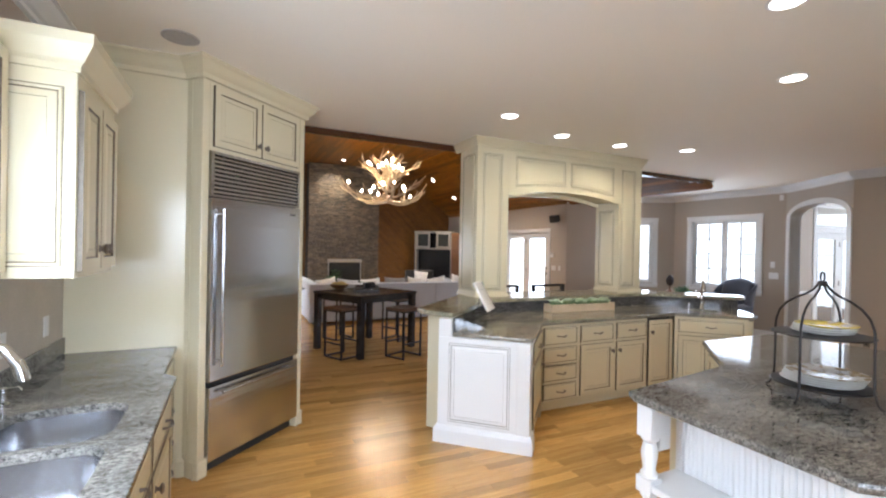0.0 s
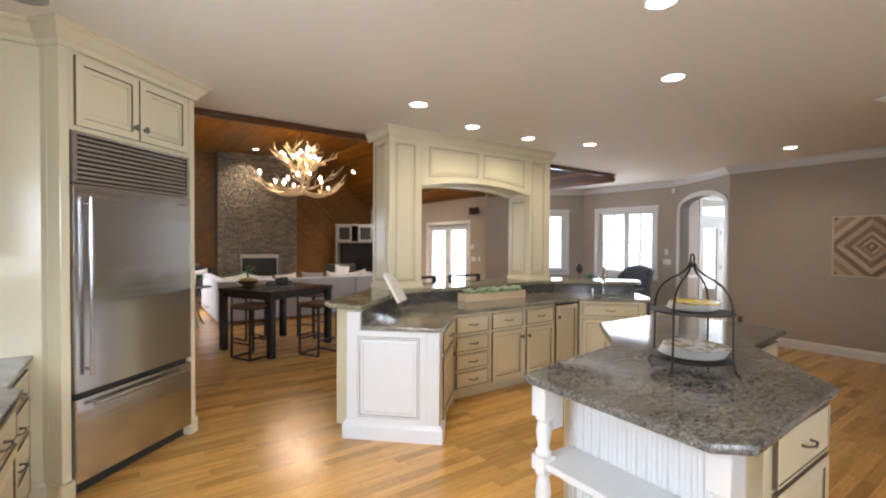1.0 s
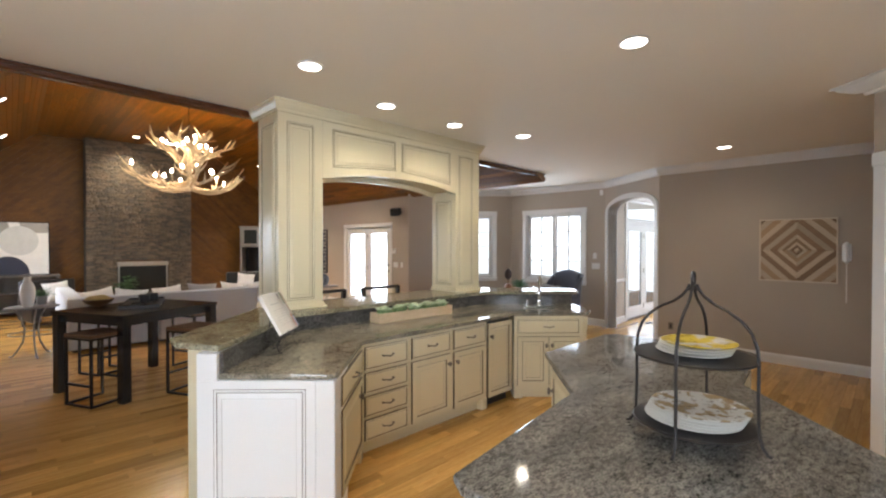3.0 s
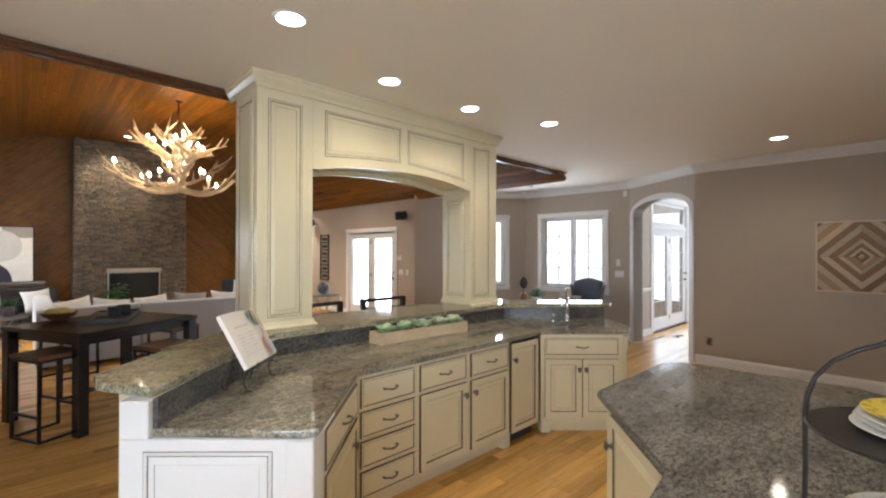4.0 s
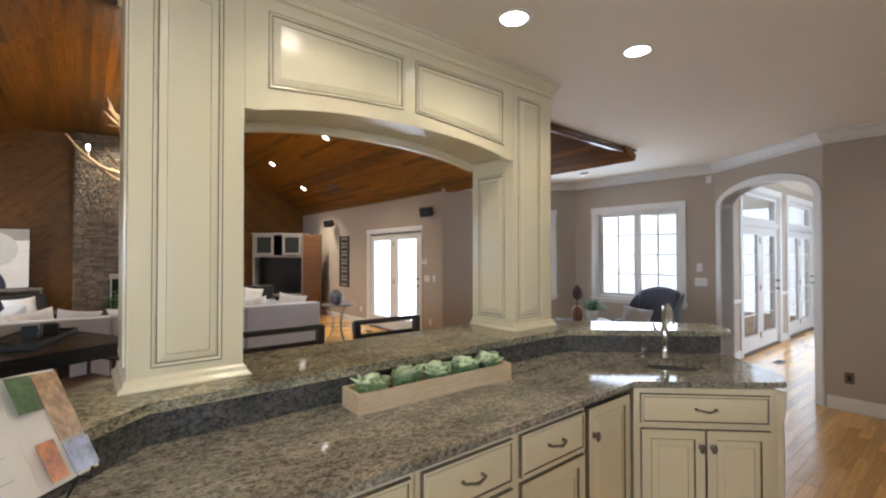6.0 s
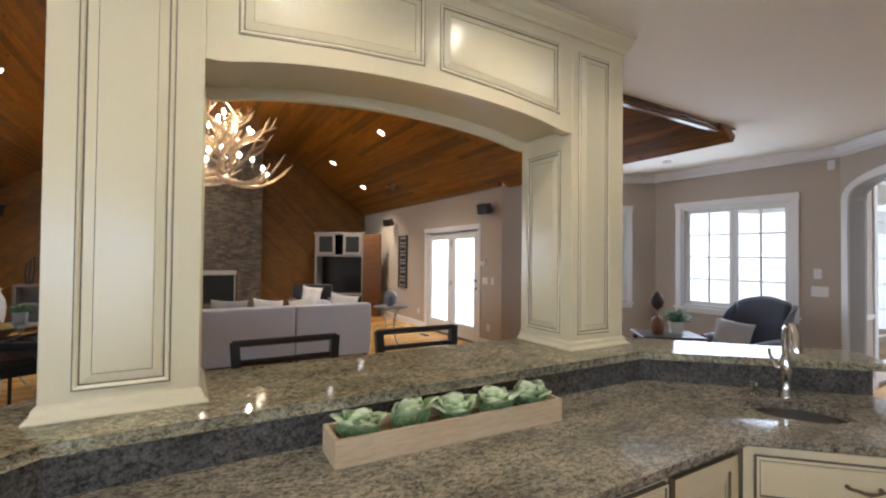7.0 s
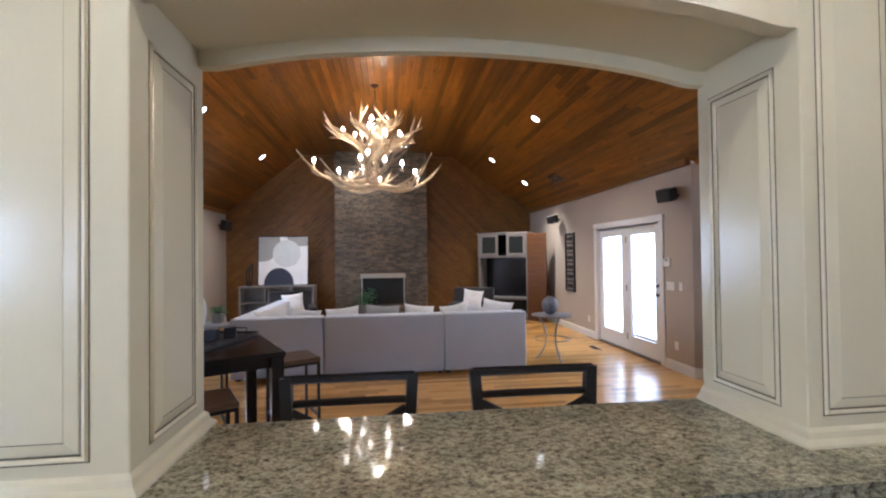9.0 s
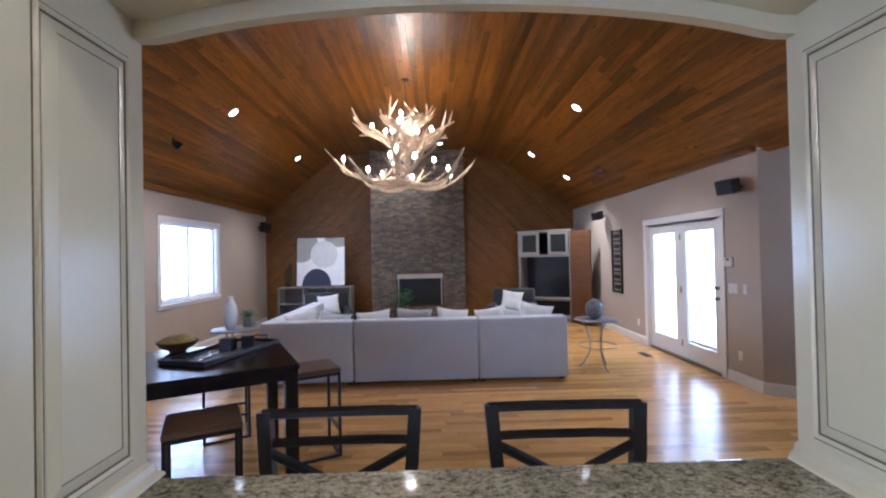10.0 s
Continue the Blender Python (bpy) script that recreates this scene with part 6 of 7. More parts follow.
for x in (-0.22, 0.22):
    part("side_bar", boxes((x - 0.02, x + 0.02, -0.03, -0.004, -0.63, 0.63)), BLACK, wf)
for k in range(7):
    z = -0.61 + k * 0.203
    part("cross_bar", boxes((-0.199, 0.199, -0.028, -0.006, z - 0.015, z + 0.015)), BLACK, wf)
    if k < 6:
        part("letter_bar", boxes((-0.12, 0.12, -0.026, -0.008, z + 0.06, z + 0.135)), BLACK, wf)
def plate(m, w, h, label, name="switch_plate", knobs=1, finish=None):
    p = thing(name, m, label, "switch")
    part("plate", boxes((-w / 2, w / 2, -0.008, 0, -h / 2, h / 2), b=0.003), finish or WHITE, p)
    for k in range(knobs):
        x = (k - (knobs - 1) / 2) * 0.045
        part("toggle", boxes((x - 0.014, x + 0.014, -0.013, -0.0075, -0.028, 0.028), b=0.002), BLACK if finish else WHITE, p)
plate(on_right(9.89, 1.16), 0.17, 0.12, "white three-gang switch plate", knobs=3)
plate(on_right(9.665, 1.165), 0.075, 0.12, "white light switch plate")
plate(on_right(9.78, 0.35), 0.075, 0.115, "white outlet plate above the baseboard", "outlet", 1)
plate(on_right(12.45, 0.35), 0.075, 0.115, "white outlet plate above the baseboard", "outlet", 1)
th = thing("alarm_keypad", on_right(9.94, 1.49), "white alarm keypad with a dark display", "keypad")
part("case", boxes((-0.075, 0.075, -0.03, 0, -0.06, 0.06), b=0.006), WHITE, th)
part("display", boxes((-0.03, 0.03, -0.032, -0.0305, 0.02, 0.045)), BLACK, th)
fwn = frame_of((10.2, 7.88), (10.3, 5.63))
plate(fwn @ pose(2.06, 0, 1.21), 0.165, 0.12, "white three-gang switch plate", knobs=3)
plate(fwn @ pose(2.04, 0, 1.42), 0.075, 0.12, "white wall control plate")
plate(fwn @ pose(2.17, 0, 2.70), 0.07, 0.11, "white motion sensor below the crown", "sensor", 1)
plate(pose(9.375, 4.08, 0.34, 0, 0, -90), 0.075, 0.115, "bronze outlet plate above the baseboard", "outlet", 1, BRONZE)
# vents
fv = thing("floor_vent", pose(7.94, 11.43, 0.001), "brown metal floor vent near the french doors", "vent")
part("frame", boxes((-0.06, 0.06, -0.15, 0.15, 0.0, 0.005), b=0.001), BRONZE, fv)
for k in range(9):
    part("slat", boxes((-0.05, 0.05, -0.13 + k * 0.03, -0.115 + k * 0.03, 0.005, 0.008)), BLACK, fv)
copy_thing(fv, pose(11.37, 5.16, 0.001, 0, 0, 90))
# lamps in the ceilings
def can(m, label, r=0.076, group="recessed lights"):
    c = thing("recessed_light", m, label, "ceiling light", group)
    bm = bmesh.new()
    lathe(bm, [(r + 0.018, 0.0), (r + 0.018, -0.004), (r + 0.004, -0.008), (r, -0.006), (r, 0.0)], 28)
    part("trim_ring", bm, WHITE, c, smooth=True)
    bm = bmesh.new()
    lathe(bm, [(r - 0.001, -0.006), (r * 0.6, -0.009), (0.005, -0.010)], 28)
    part("lens", bm, CAN, c, "glowing frosted lens", smooth=True)
    return c
first = None
for cx, cy in CANS:
    if first is None:
        first = can(pose(cx, cy, H - 0.001), "recessed ceiling light with a white trim ring")
    else:
        copy_thing(first, pose(cx, cy, H - 0.001))
first = None
for cx, cy, cz in VAULT_CANS:
    tilt = 38.5 if cx < 4 else -35.5
    zl = (EAVE + (cx - GX0) * (TOP - EAVE) / (HIPL - GX0)) if cx < 4 else (EAVE - 0.03 + (GX1 + 0.04 - cx) * (TOP - EAVE + 0.03) / (GX1 + 0.04 - HIPR))
    m = pose(cx, cy, zl - 0.004, 0, -tilt, 0)
    if first is None:
        first = can(m, "recessed light in the pine vault", 0.07, "vault lights")
    else:
        copy_thing(first, m)
copy_thing(first, pose(4.82, 14.95, TOP - 0.003))
copy_thing(first, pose(4.0, 14.7, TOP - 0.003))

# an adjustable spot and an air vent in the slopes
sp = thing("ceiling_spot", pose(1.04, 10.67, EAVE + (1.04 - GX0) * (TOP - EAVE) / (HIPL - GX0) - 0.002), "small black adjustable spot on the vault", "spotlight")
bm = bmesh.new()
tube(bm, [(0, 0, 0), (0, 0, -0.06)], 0.012, 8)
part("stem", bm, BLACK, sp)
bm = bmesh.new()
lathe(bm, [(0.03, 0), (0.05, 0.03), (0.055, 0.11), (0.045, 0.115)], 16)
part("head", bm, BLACK, sp, m=pose(0, 0, -0.06, 0, 125, 30), smooth=True)
zv = EAVE - 0.03 + (GX1 + 0.04 - 7.79) * (TOP - EAVE + 0.03) / (GX1 + 0.04 - HIPR)
vt = thing("ceiling_vent", pose(7.79, 12.75, zv - 0.003, 0, 35.5, 0), "brown slatted air vent in the vault", "vent")
part("frame", boxes((-0.11, 0.11, -0.20, -0.18, -0.008, 0), (-0.11, 0.11, 0.18, 0.20, -0.008, 0), (-0.11, -0.09, -0.18, 0.18, -0.008, 0), (0.09, 0.11, -0.18, 0.18, -0.008, 0)), STAIN, vt)
for k in range(7):
    part("slat", boxes((-0.085 + k * 0.025, -0.070 + k * 0.025, -0.179, 0.179, -0.007, -0.002)), STAIN, vt)

# ---- smaller things in the kitchen and nook ----
BF = thing("bar_faucet", pose(6.30, 4.545, CT, 0, 0, -133), "polished nickel bar faucet with a side lever", "faucet")
bm = bmesh.new()
lathe(bm, [(0.030, 0), (0.030, 0.01), (0.022, 0.02), (0.021, 0.09), (0.028, 0.12), (0.026, 0.17), (0.018, 0.20)], 16)
tube(bm, [(0, 0, 0.18), (0.0, 0, 0.29), (0.015, 0, 0.335), (0.045, 0, 0.345), (0.075, 0, 0.32), (0.09, 0, 0.27), (0.094, 0, 0.235)], [0.017, 0.017, 0.018, 0.020, 0.022, 0.025, 0.025], 12)
part("spout", bm, CHROME, BF, smooth=True)
bm = bmesh.new()
tube(bm, [(0, -0.015, 0.14), (0, -0.045, 0.15), (0, -0.065, 0.20), (0, -0.07, 0.235)], [0.010, 0.009, 0.008, 0.006], 8)
part("lever", bm, CHROME, BF, smooth=True)
o = thing("soap_dispenser", pose(6.19, 4.64, CT), "small polished nickel soap pump by the bar sink", "dispenser")
bm = bmesh.new()
lathe(bm, [(0.018, 0), (0.018, 0.008), (0.009, 0.012), (0.009, 0.05), (0.014, 0.054), (0.014, 0.07), (0.004, 0.072)], 12)
tube(bm, [(0, 0, 0.065), (-0.03, -0.03, 0.07), (-0.036, -0.036, 0.058)], 0.005, 6)
part("pump", bm, CHROME, o, smooth=True)
bs = thing("bar_sink", pose(BS[0], BS[1], 0.74), "small oval stainless steel bar sink", "sink")
bm = bmesh.new()
rings = []
for k, z in ((1.05, 0.883), (1.0, 0.883), (0.97, 0.82), (0.90, 0.765), (0.70, 0.745), (0.15, 0.740)):
    rings.append([bm.verts.new(((x - BS[0]) * k, (y - BS[1]) * k, z - 0.74)) for x, y in oval])
for a, b in zip(rings, rings[1:]):
    for k in range(len(oval)):
        bm.faces.new((a[k], a[(k + 1) % len(oval)], b[(k + 1) % len(oval)], b[k]))
bm.faces.new(rings[-1])
part("bowl", bm, STEEL, bs, smooth=True)

# planter with cabbages
PW = wood("raw_pine_box", (0.50, 0.36, 0.21), (0.74, 0.58, 0.39), 0.6, grain=(1, 9, 9), scale=4)
px = thing("wooden_planter", pose(4.655, 4.935, CT, 0, 0, -1.8), "long raw pine planter box on the counter", "planter")
part("side_board", boxes((-0.465, 0.465, -0.080, -0.066, 0.0, 0.09), b=0.002), PW, px)
part("side_board", boxes((-0.465, 0.465, 0.066, 0.080, 0.0, 0.09), b=0.002), PW, px)
part("end_board", boxes((-0.465, -0.450, -0.0655, 0.0655, 0.0, 0.09), b=0.002), PW, px)
part("end_board", boxes((0.450, 0.465, -0.0655, 0.0655, 0.0, 0.09), b=0.002), PW, px)
part("bottom", boxes((-0.449, 0.449, -0.0655, 0.0655, 0.003, 0.015)), PW, px)
part("filling", boxes((-0.449, 0.449, -0.0655, 0.0655, 0.016, 0.055)), plain("brown_moss", (0.16, 0.09, 0.04), 0.95, vary=0.5, scale=30, relief=0.8, fine=80), px)
CABB, t_, b_ = nodes("cabbage_leaf")
v_ = coords(t_, (1, 1, 1))
n1 = noise_tex(t_, v_, 14, 4)
n2 = noise_tex(t_, v_, 70, 3)
col = mix(t_, ramp(t_, n1, [(0.3, (0.06, 0.16, 0.04)), (0.50, (0.20, 0.36, 0.11)), (0.66, (0.52, 0.64, 0.34))]), ramp(t_, n2, [(0.4, (0.18, 0.32, 0.12)), (0.62, (0.64, 0.72, 0.50))]), 0.3)
tc_ = t_.nodes.new("ShaderNodeTexCoord")
sep_ = t_.nodes.new("ShaderNodeSeparateXYZ")
t_.links.new(tc_.outputs["Generated"], sep_.inputs[0])
col = mix(t_, col, (0.72, 0.80, 0.56), ramp(t_, sep_.outputs["Z"], [(0.72, (0, 0, 0)), (0.95, (0.8, 0.8, 0.8))]))
t_.links.new(col, b_.inputs["Base Color"])
b_.inputs["Roughness"].default_value = 0.45
b_.inputs["Subsurface Weight"].default_value = 0.1
b_.inputs["Subsurface Radius"].default_value = (0.02, 0.03, 0.01)
bump(t_, b_, n1, 0.4, 0.006)
def leaf_mesh(size, curl, seed):
    """a cupped, ruffled leaf that stands up from its foot"""
    bm = bmesh.new()
    N = 8
    g = []
    for i in range(N + 1):
        u = i / N
        row = []
        wd = size * 0.62 * (math.sin(math.pi * min(u * 0.80 + 0.14, 1)) ** 0.7)
        for j in range(N + 1):
            w = 2 * j / N - 1
            ruf = 0.10 * size * u * u * math.sin(w * 9 + seed) * abs(w) ** 0.7 + 0.04 * size * noise.noise(Vector((u * 5, w * 4, seed)))
            out = size * (0.10 + curl * (u ** 1.5)) + size * 0.30 * (1 - w * w) * u * (1 - u) - 0.25 * size * w * w * u + ruf
            row.append(bm.verts.new((wd * w, out, size * (u - 0.30 * curl * u * u))))
        g.append(row)
    for i in range(N):
        for j in range(N):
            bm.faces.new((g[i][j], g[i + 1][j], g[i + 1][j + 1], g[i][j + 1]))
    return bm
rg = random.Random(12)
for i in range(5):
    cb = thing("cabbage", px.matrix_basis @ pose((-0.365, -0.17, 0.01, 0.185, 0.355)[i], rg.uniform(-0.012, 0.012), 0.052, rg.uniform(-9, 9), rg.uniform(-9, 9), rg.uniform(0, 90)), "small green ornamental cabbage in the pine planter", "cabbage", "cabbages in the planter")
    bm = bmesh.new()
    bmesh.ops.create_icosphere(bm, subdivisions=3, radius=0.043)
    for v in bm.verts:
        v.co = Vector((v.co.x, v.co.y, v.co.z * 1.05 + 0.055)) * (1 + 0.09 * noise.noise(v.co * 45 + Vector((i, 0, 0))))
    part("heart", bm, CABB, cb, smooth=True)
    for k in range(11):
        ringno = k // 4
        sz = 0.098 + 0.008 * ringno + rg.uniform(-0.010, 0.010)
        part("leaf", leaf_mesh(sz, 0.30 + 0.26 * ringno, i * 10 + k), CABB, cb, m=pose(0, 0, 0.004 - 0.004 * ringno, 0, 0, 90 * k + 34 * ringno + rg.uniform(-14, 14)), smooth=True)

# cookbook on an easel
ck = thing("cookbook", pose(3.205, 4.551, CT, 0, 0, 45), "open white cookbook with photographs on a wire easel", "book")
PAPER = plain("white_paper", (0.80, 0.76, 0.70), 0.7, vary=0.03)
TEXT = plain("grey_text", (0.60, 0.575, 0.54), 0.7)
BZ, BH = 0.132, 0.292
tilt = pose(0, 0.0, BZ, -29)
for sx, wide in ((-1, 0.305), (1, 0.195)):
    m = tilt @ pose(0, 0, 0, 0, 0, 4 if sx < 0 else 16)
    bm = bmesh.new()
    N = 8
    lo, hi = [], []
    for k in range(N + 1):
        u = k / N
        lo.append((sx * wide * u, -0.016 * math.sin(u * 2.6) - 0.004))
        hi.append((sx * (wide + 0.005) * u, 0.006))
    pts = lo + hi[::-1]
    vs0 = [bm.verts.new((x, y, 0.0)) for x, y in pts]
    vs1 = [bm.verts.new((x, y, BH)) for x, y in pts]
    n = len(pts)
    for k in range(n):
        bm.faces.new((vs0[k], vs0[(k + 1) % n], vs1[(k + 1) % n], vs1[k]))
    bm.faces.new(vs0)
    bm.faces.new(vs1[::-1])
    bmesh.ops.recalc_face_normals(bm, faces=bm.faces)
    pg = part("page_block", bm, PAPER, ck, m=m)
    if sx > 0:
        for x0, x1, z0, z1, colr in ((0.008, 0.085, 0.19, 0.285, (0.10, 0.16, 0.07)), (0.012, 0.070, 0.012, 0.11, (0.55, 0.20, 0.05)), (0.090, 0.180, 0.10, 0.285, (0.50, 0.33, 0.20)), (0.090, 0.185, 0.008, 0.092, (0.42, 0.44, 0.60))):
            part("photograph", boxes((x0, x1, -0.0235, -0.0225, z0, z1)), plain("photo", colr, 0.35, vary=0.7, scale=22), pg)
    else:
        part("photograph", boxes((-0.055, -0.022, -0.0225, -0.0215, 0.235, 0.275)), plain("photo", (0.42, 0.38, 0.36), 0.35, vary=0.5, scale=40), pg)
        part("text_bar", boxes((-0.25, -0.09, -0.0222, -0.0215, 0.205, 0.213)), TEXT, pg)
        for col_x in (-0.265, -0.15):
            for r in range(7):
                part("text_bar", boxes((col_x, col_x + 0.095 - 0.016 * (r * 5 % 3), -0.0222, -0.0215, 0.055 + r * 0.018, 0.0585 + r * 0.018)), TEXT, pg)
bm = bmesh.new()
for ex in (-0.20, 0.10):
    tube(bm, [(ex, -0.032, BZ + 0.022), (ex, -0.030, BZ - 0.004), (ex, 0.006, BZ - 0.006), (ex, 0.045, 0.06), (ex, 0.03, 0.010), (ex, 0.0, 0.004)], 0.004, 6)
    tube(bm, [(ex, 0.010, BZ - 0.006), (ex * 0.8, 0.16, BZ + 0.24)], 0.004, 6)
    tube(bm, [(ex * 0.9, 0.09, BZ + 0.12), (ex * 0.9, 0.14, 0.004)], 0.004, 6)
tube(bm, [(-0.20, 0.006, BZ - 0.006), (0.10, 0.006, BZ - 0.006)], 0.004, 6)
part("easel", bm, IRON, ck, "dark wire easel", smooth=True)

# two-tier stand on the island
SC = (3.605, 2.085)
ts = thing("tiered_stand", pose(SC[0], SC[1], CT, 0, 0, 2), "dark iron two-tier plate stand on the island", "stand")
for k in range(4):
    a = radians(90 * k)
    bm = bmesh.new()
    tube(bm, [(r * math.cos(a), r * math.sin(a), z) for r, z in ((0.246, 0.006), (0.232, 0.012), (0.219, 0.032), (0.208, 0.08), (0.205, 0.20), (0.206, 0.32), (0.202, 0.37), (0.186, 0.42), (0.155, 0.462), (0.112, 0.494), (0.070, 0.515), (0.038, 0.540), (0.020, 0.565), (0.012, 0.585))], 0.0058, 8)
    part("leg", bm, IRON, ts, smooth=True)
for z in (0.068, 0.318):
    bm = bmesh.new()
    lathe(bm, [(0.205, z - 0.004), (0.209, z), (0.205, z + 0.004)], 32)
    part("tray", bm, IRON, ts, smooth=True)
bm = bmesh.new()
tube(bm, [(0.022 * math.cos(a), 0, 0.606 + 0.026 * math.sin(a)) for a in [2 * math.pi * i / 16 for i in range(17)]], 0.005, 6)
lathe(bm, [(0.016, 0.56), (0.018, 0.57), (0.010, 0.582)], 12)
part("top_ring", bm, IRON, ts, smooth=True)
CHINA = plain("white_china", (0.80, 0.79, 0.75), 0.18, vary=0.02)
def painted(name, c, scale, lo, hi):
    """white glaze with loose painted flowers"""
    m, t, b = nodes(name)
    v = coords(t)
    n1, n2 = noise_tex(t, v, scale, 3), noise_tex(t, v, scale * 3, 3)
    col = mix(t, (0.80, 0.78, 0.72), c, ramp(t, n1, [(lo, (0, 0, 0)), (hi, (1, 1, 1))]))
    col = mix(t, col, tuple(0.45 * x for x in c), ramp(t, n2, [(0.58, (0, 0, 0)), (0.64, (0.7, 0.7, 0.7))]))
    t.links.new(col, b.inputs["Base Color"])
    b.inputs["Roughness"].default_value = 0.16
    return m


BRN = painted("brown_painted_china", (0.42, 0.31, 0.17), 16, 0.50, 0.56)
YEL = painted("yellow_painted_china", (0.78, 0.60, 0.08), 9, 0.42, 0.50)
def plate_stack(z, r, n, top_mat, label):
    for k in range(n):
        p = thing("plate", pose(SC[0] + 0.004 * (k % 2), SC[1] - 0.006 * k, CT + z + k * 0.0115, 0, 0, 40 * k), label if k == n - 1 else "plain white china plate in a stack", "plate", "stacked plates")
        bm = bmesh.new()
        lathe(bm, [(r * 0.55, 0), (r * 0.60, 0.002), (r * 0.97, 0.012), (r, 0.015), (r * 0.965, 0.0165), (r * 0.60, 0.006), (0.01, 0.006)], 36)
        part("dish", bm, top_mat if k == n - 1 else CHINA, p, smooth=True)


plate_stack(0.073, 0.165, 5, BRN, "white china plate with brown painted flowers on the stack")
plate_stack(0.323, 0.128, 4, YEL, "white china plate with bright yellow flowers on the stack")

# wood mosaic on the long wall
AW, AH = 0.835, 0.855
mo = thing("wood_mosaic", pose(9.372, 2.485, 1.575, 0, 0, -90), "square wood strip mosaic in diamond rings with a pale frame", "art")
for bx in ((-AW / 2, -AW / 2 + 0.016, -0.035, 0, -AH / 2, AH / 2), (AW / 2 - 0.016, AW / 2, -0.035, 0, -AH / 2, AH / 2), (-AW / 2 + 0.016, AW / 2 - 0.016, -0.035, 0, AH / 2 - 0.016, AH / 2), (-AW / 2 + 0.016, AW / 2 - 0.016, -0.035, 0, -AH / 2, -AH / 2 + 0.016)):
    part("frame_bar", boxes(bx), plain("pale_frame_wood", (0.62, 0.54, 0.42), 0.5, vary=0.08), mo)
part("backing", boxes((-AW / 2 + 0.016, AW / 2 - 0.016, -0.008, 0, -AH / 2 + 0.016, AH / 2 - 0.016)), STAIN, mo)
TONES = [wood("strip_dark", (0.20, 0.125, 0.075), (0.29, 0.19, 0.115), 0.6, scale=6, per_object=True), wood("strip_pale", (0.44, 0.35, 0.25), (0.56, 0.46, 0.34), 0.6, scale=6, per_object=True), wood("strip_mid", (0.30, 0.20, 0.115), (0.40, 0.28, 0.17), 0.6, scale=6, per_object=True)]
hx, hz = AW / 2 - 0.017, AH / 2 - 0.017
SEQ = (1, 0, 1, 2, 1, 0, 1, 0, 1, 2, 1, 0, 1)
EDGES = [0.0, 0.035, 0.075, 0.115, 0.165, 0.215, 0.30, 0.385, 0.475, 0.565, 0.66, 0.755, 0.85]
NB = 12
for qx in (-1, 1):
    for qz in (-1, 1):
        for k in range(NB):
            poly = [(0.001, 0.001), (hx, 0.001), (hx, hz), (0.001, hz)]
            for s, c in ((1, EDGES[k] + 0.0008), (-1, -(EDGES[k + 1] - 0.0008))):
                out = []
                for (a, b), (c2, d) in zip(poly, poly[1:] + poly[:1]):
                    fa, fb = s * (a + b) - c, s * (c2 + d) - c
                    if fa >= 0:
                        out.append((a, b))
                    if fa * fb < 0:
                        u = fa / (fa - fb)
                        out.append((a + u * (c2 - a), b + u * (d - b)))
                poly = out
                if len(poly) < 3:
                    break
            if len(poly) < 3:
                continue
            bm = bmesh.new()
            y = -0.016 - 0.004 * ((k * 7 + qx + qz) % 3)
            f1 = [bm.verts.new((x * qx, y, z * qz)) for x, z in poly]
            f0 = [bm.verts.new((x * qx, -0.007, z * qz)) for x, z in poly]
            bm.faces.new(f1)
            for i in range(len(f1)):
                bm.faces.new((f1[i], f1[(i + 1) % len(f1)], f0[(i + 1) % len(f1)], f0[i]))
            part("strip", bm, TONES[SEQ[k % 13]], mo)

# wall telephone
tp = thing("wall_telephone", pose(9.372, 1.985, 1.55, 0, 0, -90), "white corded wall telephone", "telephone")
part("base", boxes((-0.045, 0.045, -0.035, 0, -0.11, 0.11), b=0.008), WHITE, tp)
bm = bmesh.new()
tube(bm, [(0, -0.05, -0.12), (0, -0.075, -0.10), (0, -0.075, -0.05), (0, -0.078, 0.0), (0, -0.075, 0.05), (0, -0.075, 0.10), (0, -0.05, 0.12)], [0.024, 0.030, 0.018, 0.016, 0.018, 0.030, 0.024], 10)
part("handset", bm, WHITE, tp, smooth=True)
bm = bmesh.new()
tube(bm, [(0.0 + 0.006 * math.cos(k * 1.6), -0.03 + 0.006 * math.sin(k * 1.6), -0.11 - 0.0035 * k) for k in range(150)], 0.003, 5)
part("cord", bm, WHITE, tp)

# pantry door
md = frame_of(PA, PB)
pd = tagged(new("door_4"), "white pantry door with black-lined arched panels", "door", kind="structure")
pd.matrix_basis = md
part("casing", boxes((0.10, 0.20, -0.024, 0, 0, 2.235), (1.02, 1.12, -0.024, 0, 0, 2.235), (0.09, 1.13, -0.028, 0, 2.235, 2.335), b=0.006), WHITE, pd)
part("jamb", boxes((0.20, 0.215, 0, 0.12, 0, 2.235), (1.005, 1.02, 0, 0.12, 0, 2.235), (0.215, 1.005, 0, 0.12, 2.22, 2.235)), WHITE, pd)
leaf = part("door_leaf", boxes((0.218, 1.002, 0.004, 0.044, 0.006, 2.217), b=0.003), WHITE, pd)
def ring_panel(x0, x1, z0, z1, rise):
    outer = [(x0, z0), (x1, z0), (x1, z1)] + [((x0 + x1) / 2 + (x1 - x0) / 2 * math.cos(math.pi * k / 14), z1 + rise * math.sin(math.pi * k / 14)) for k in range(1, 14)] * (rise > 0) + [(x0, z1)]
    return outer
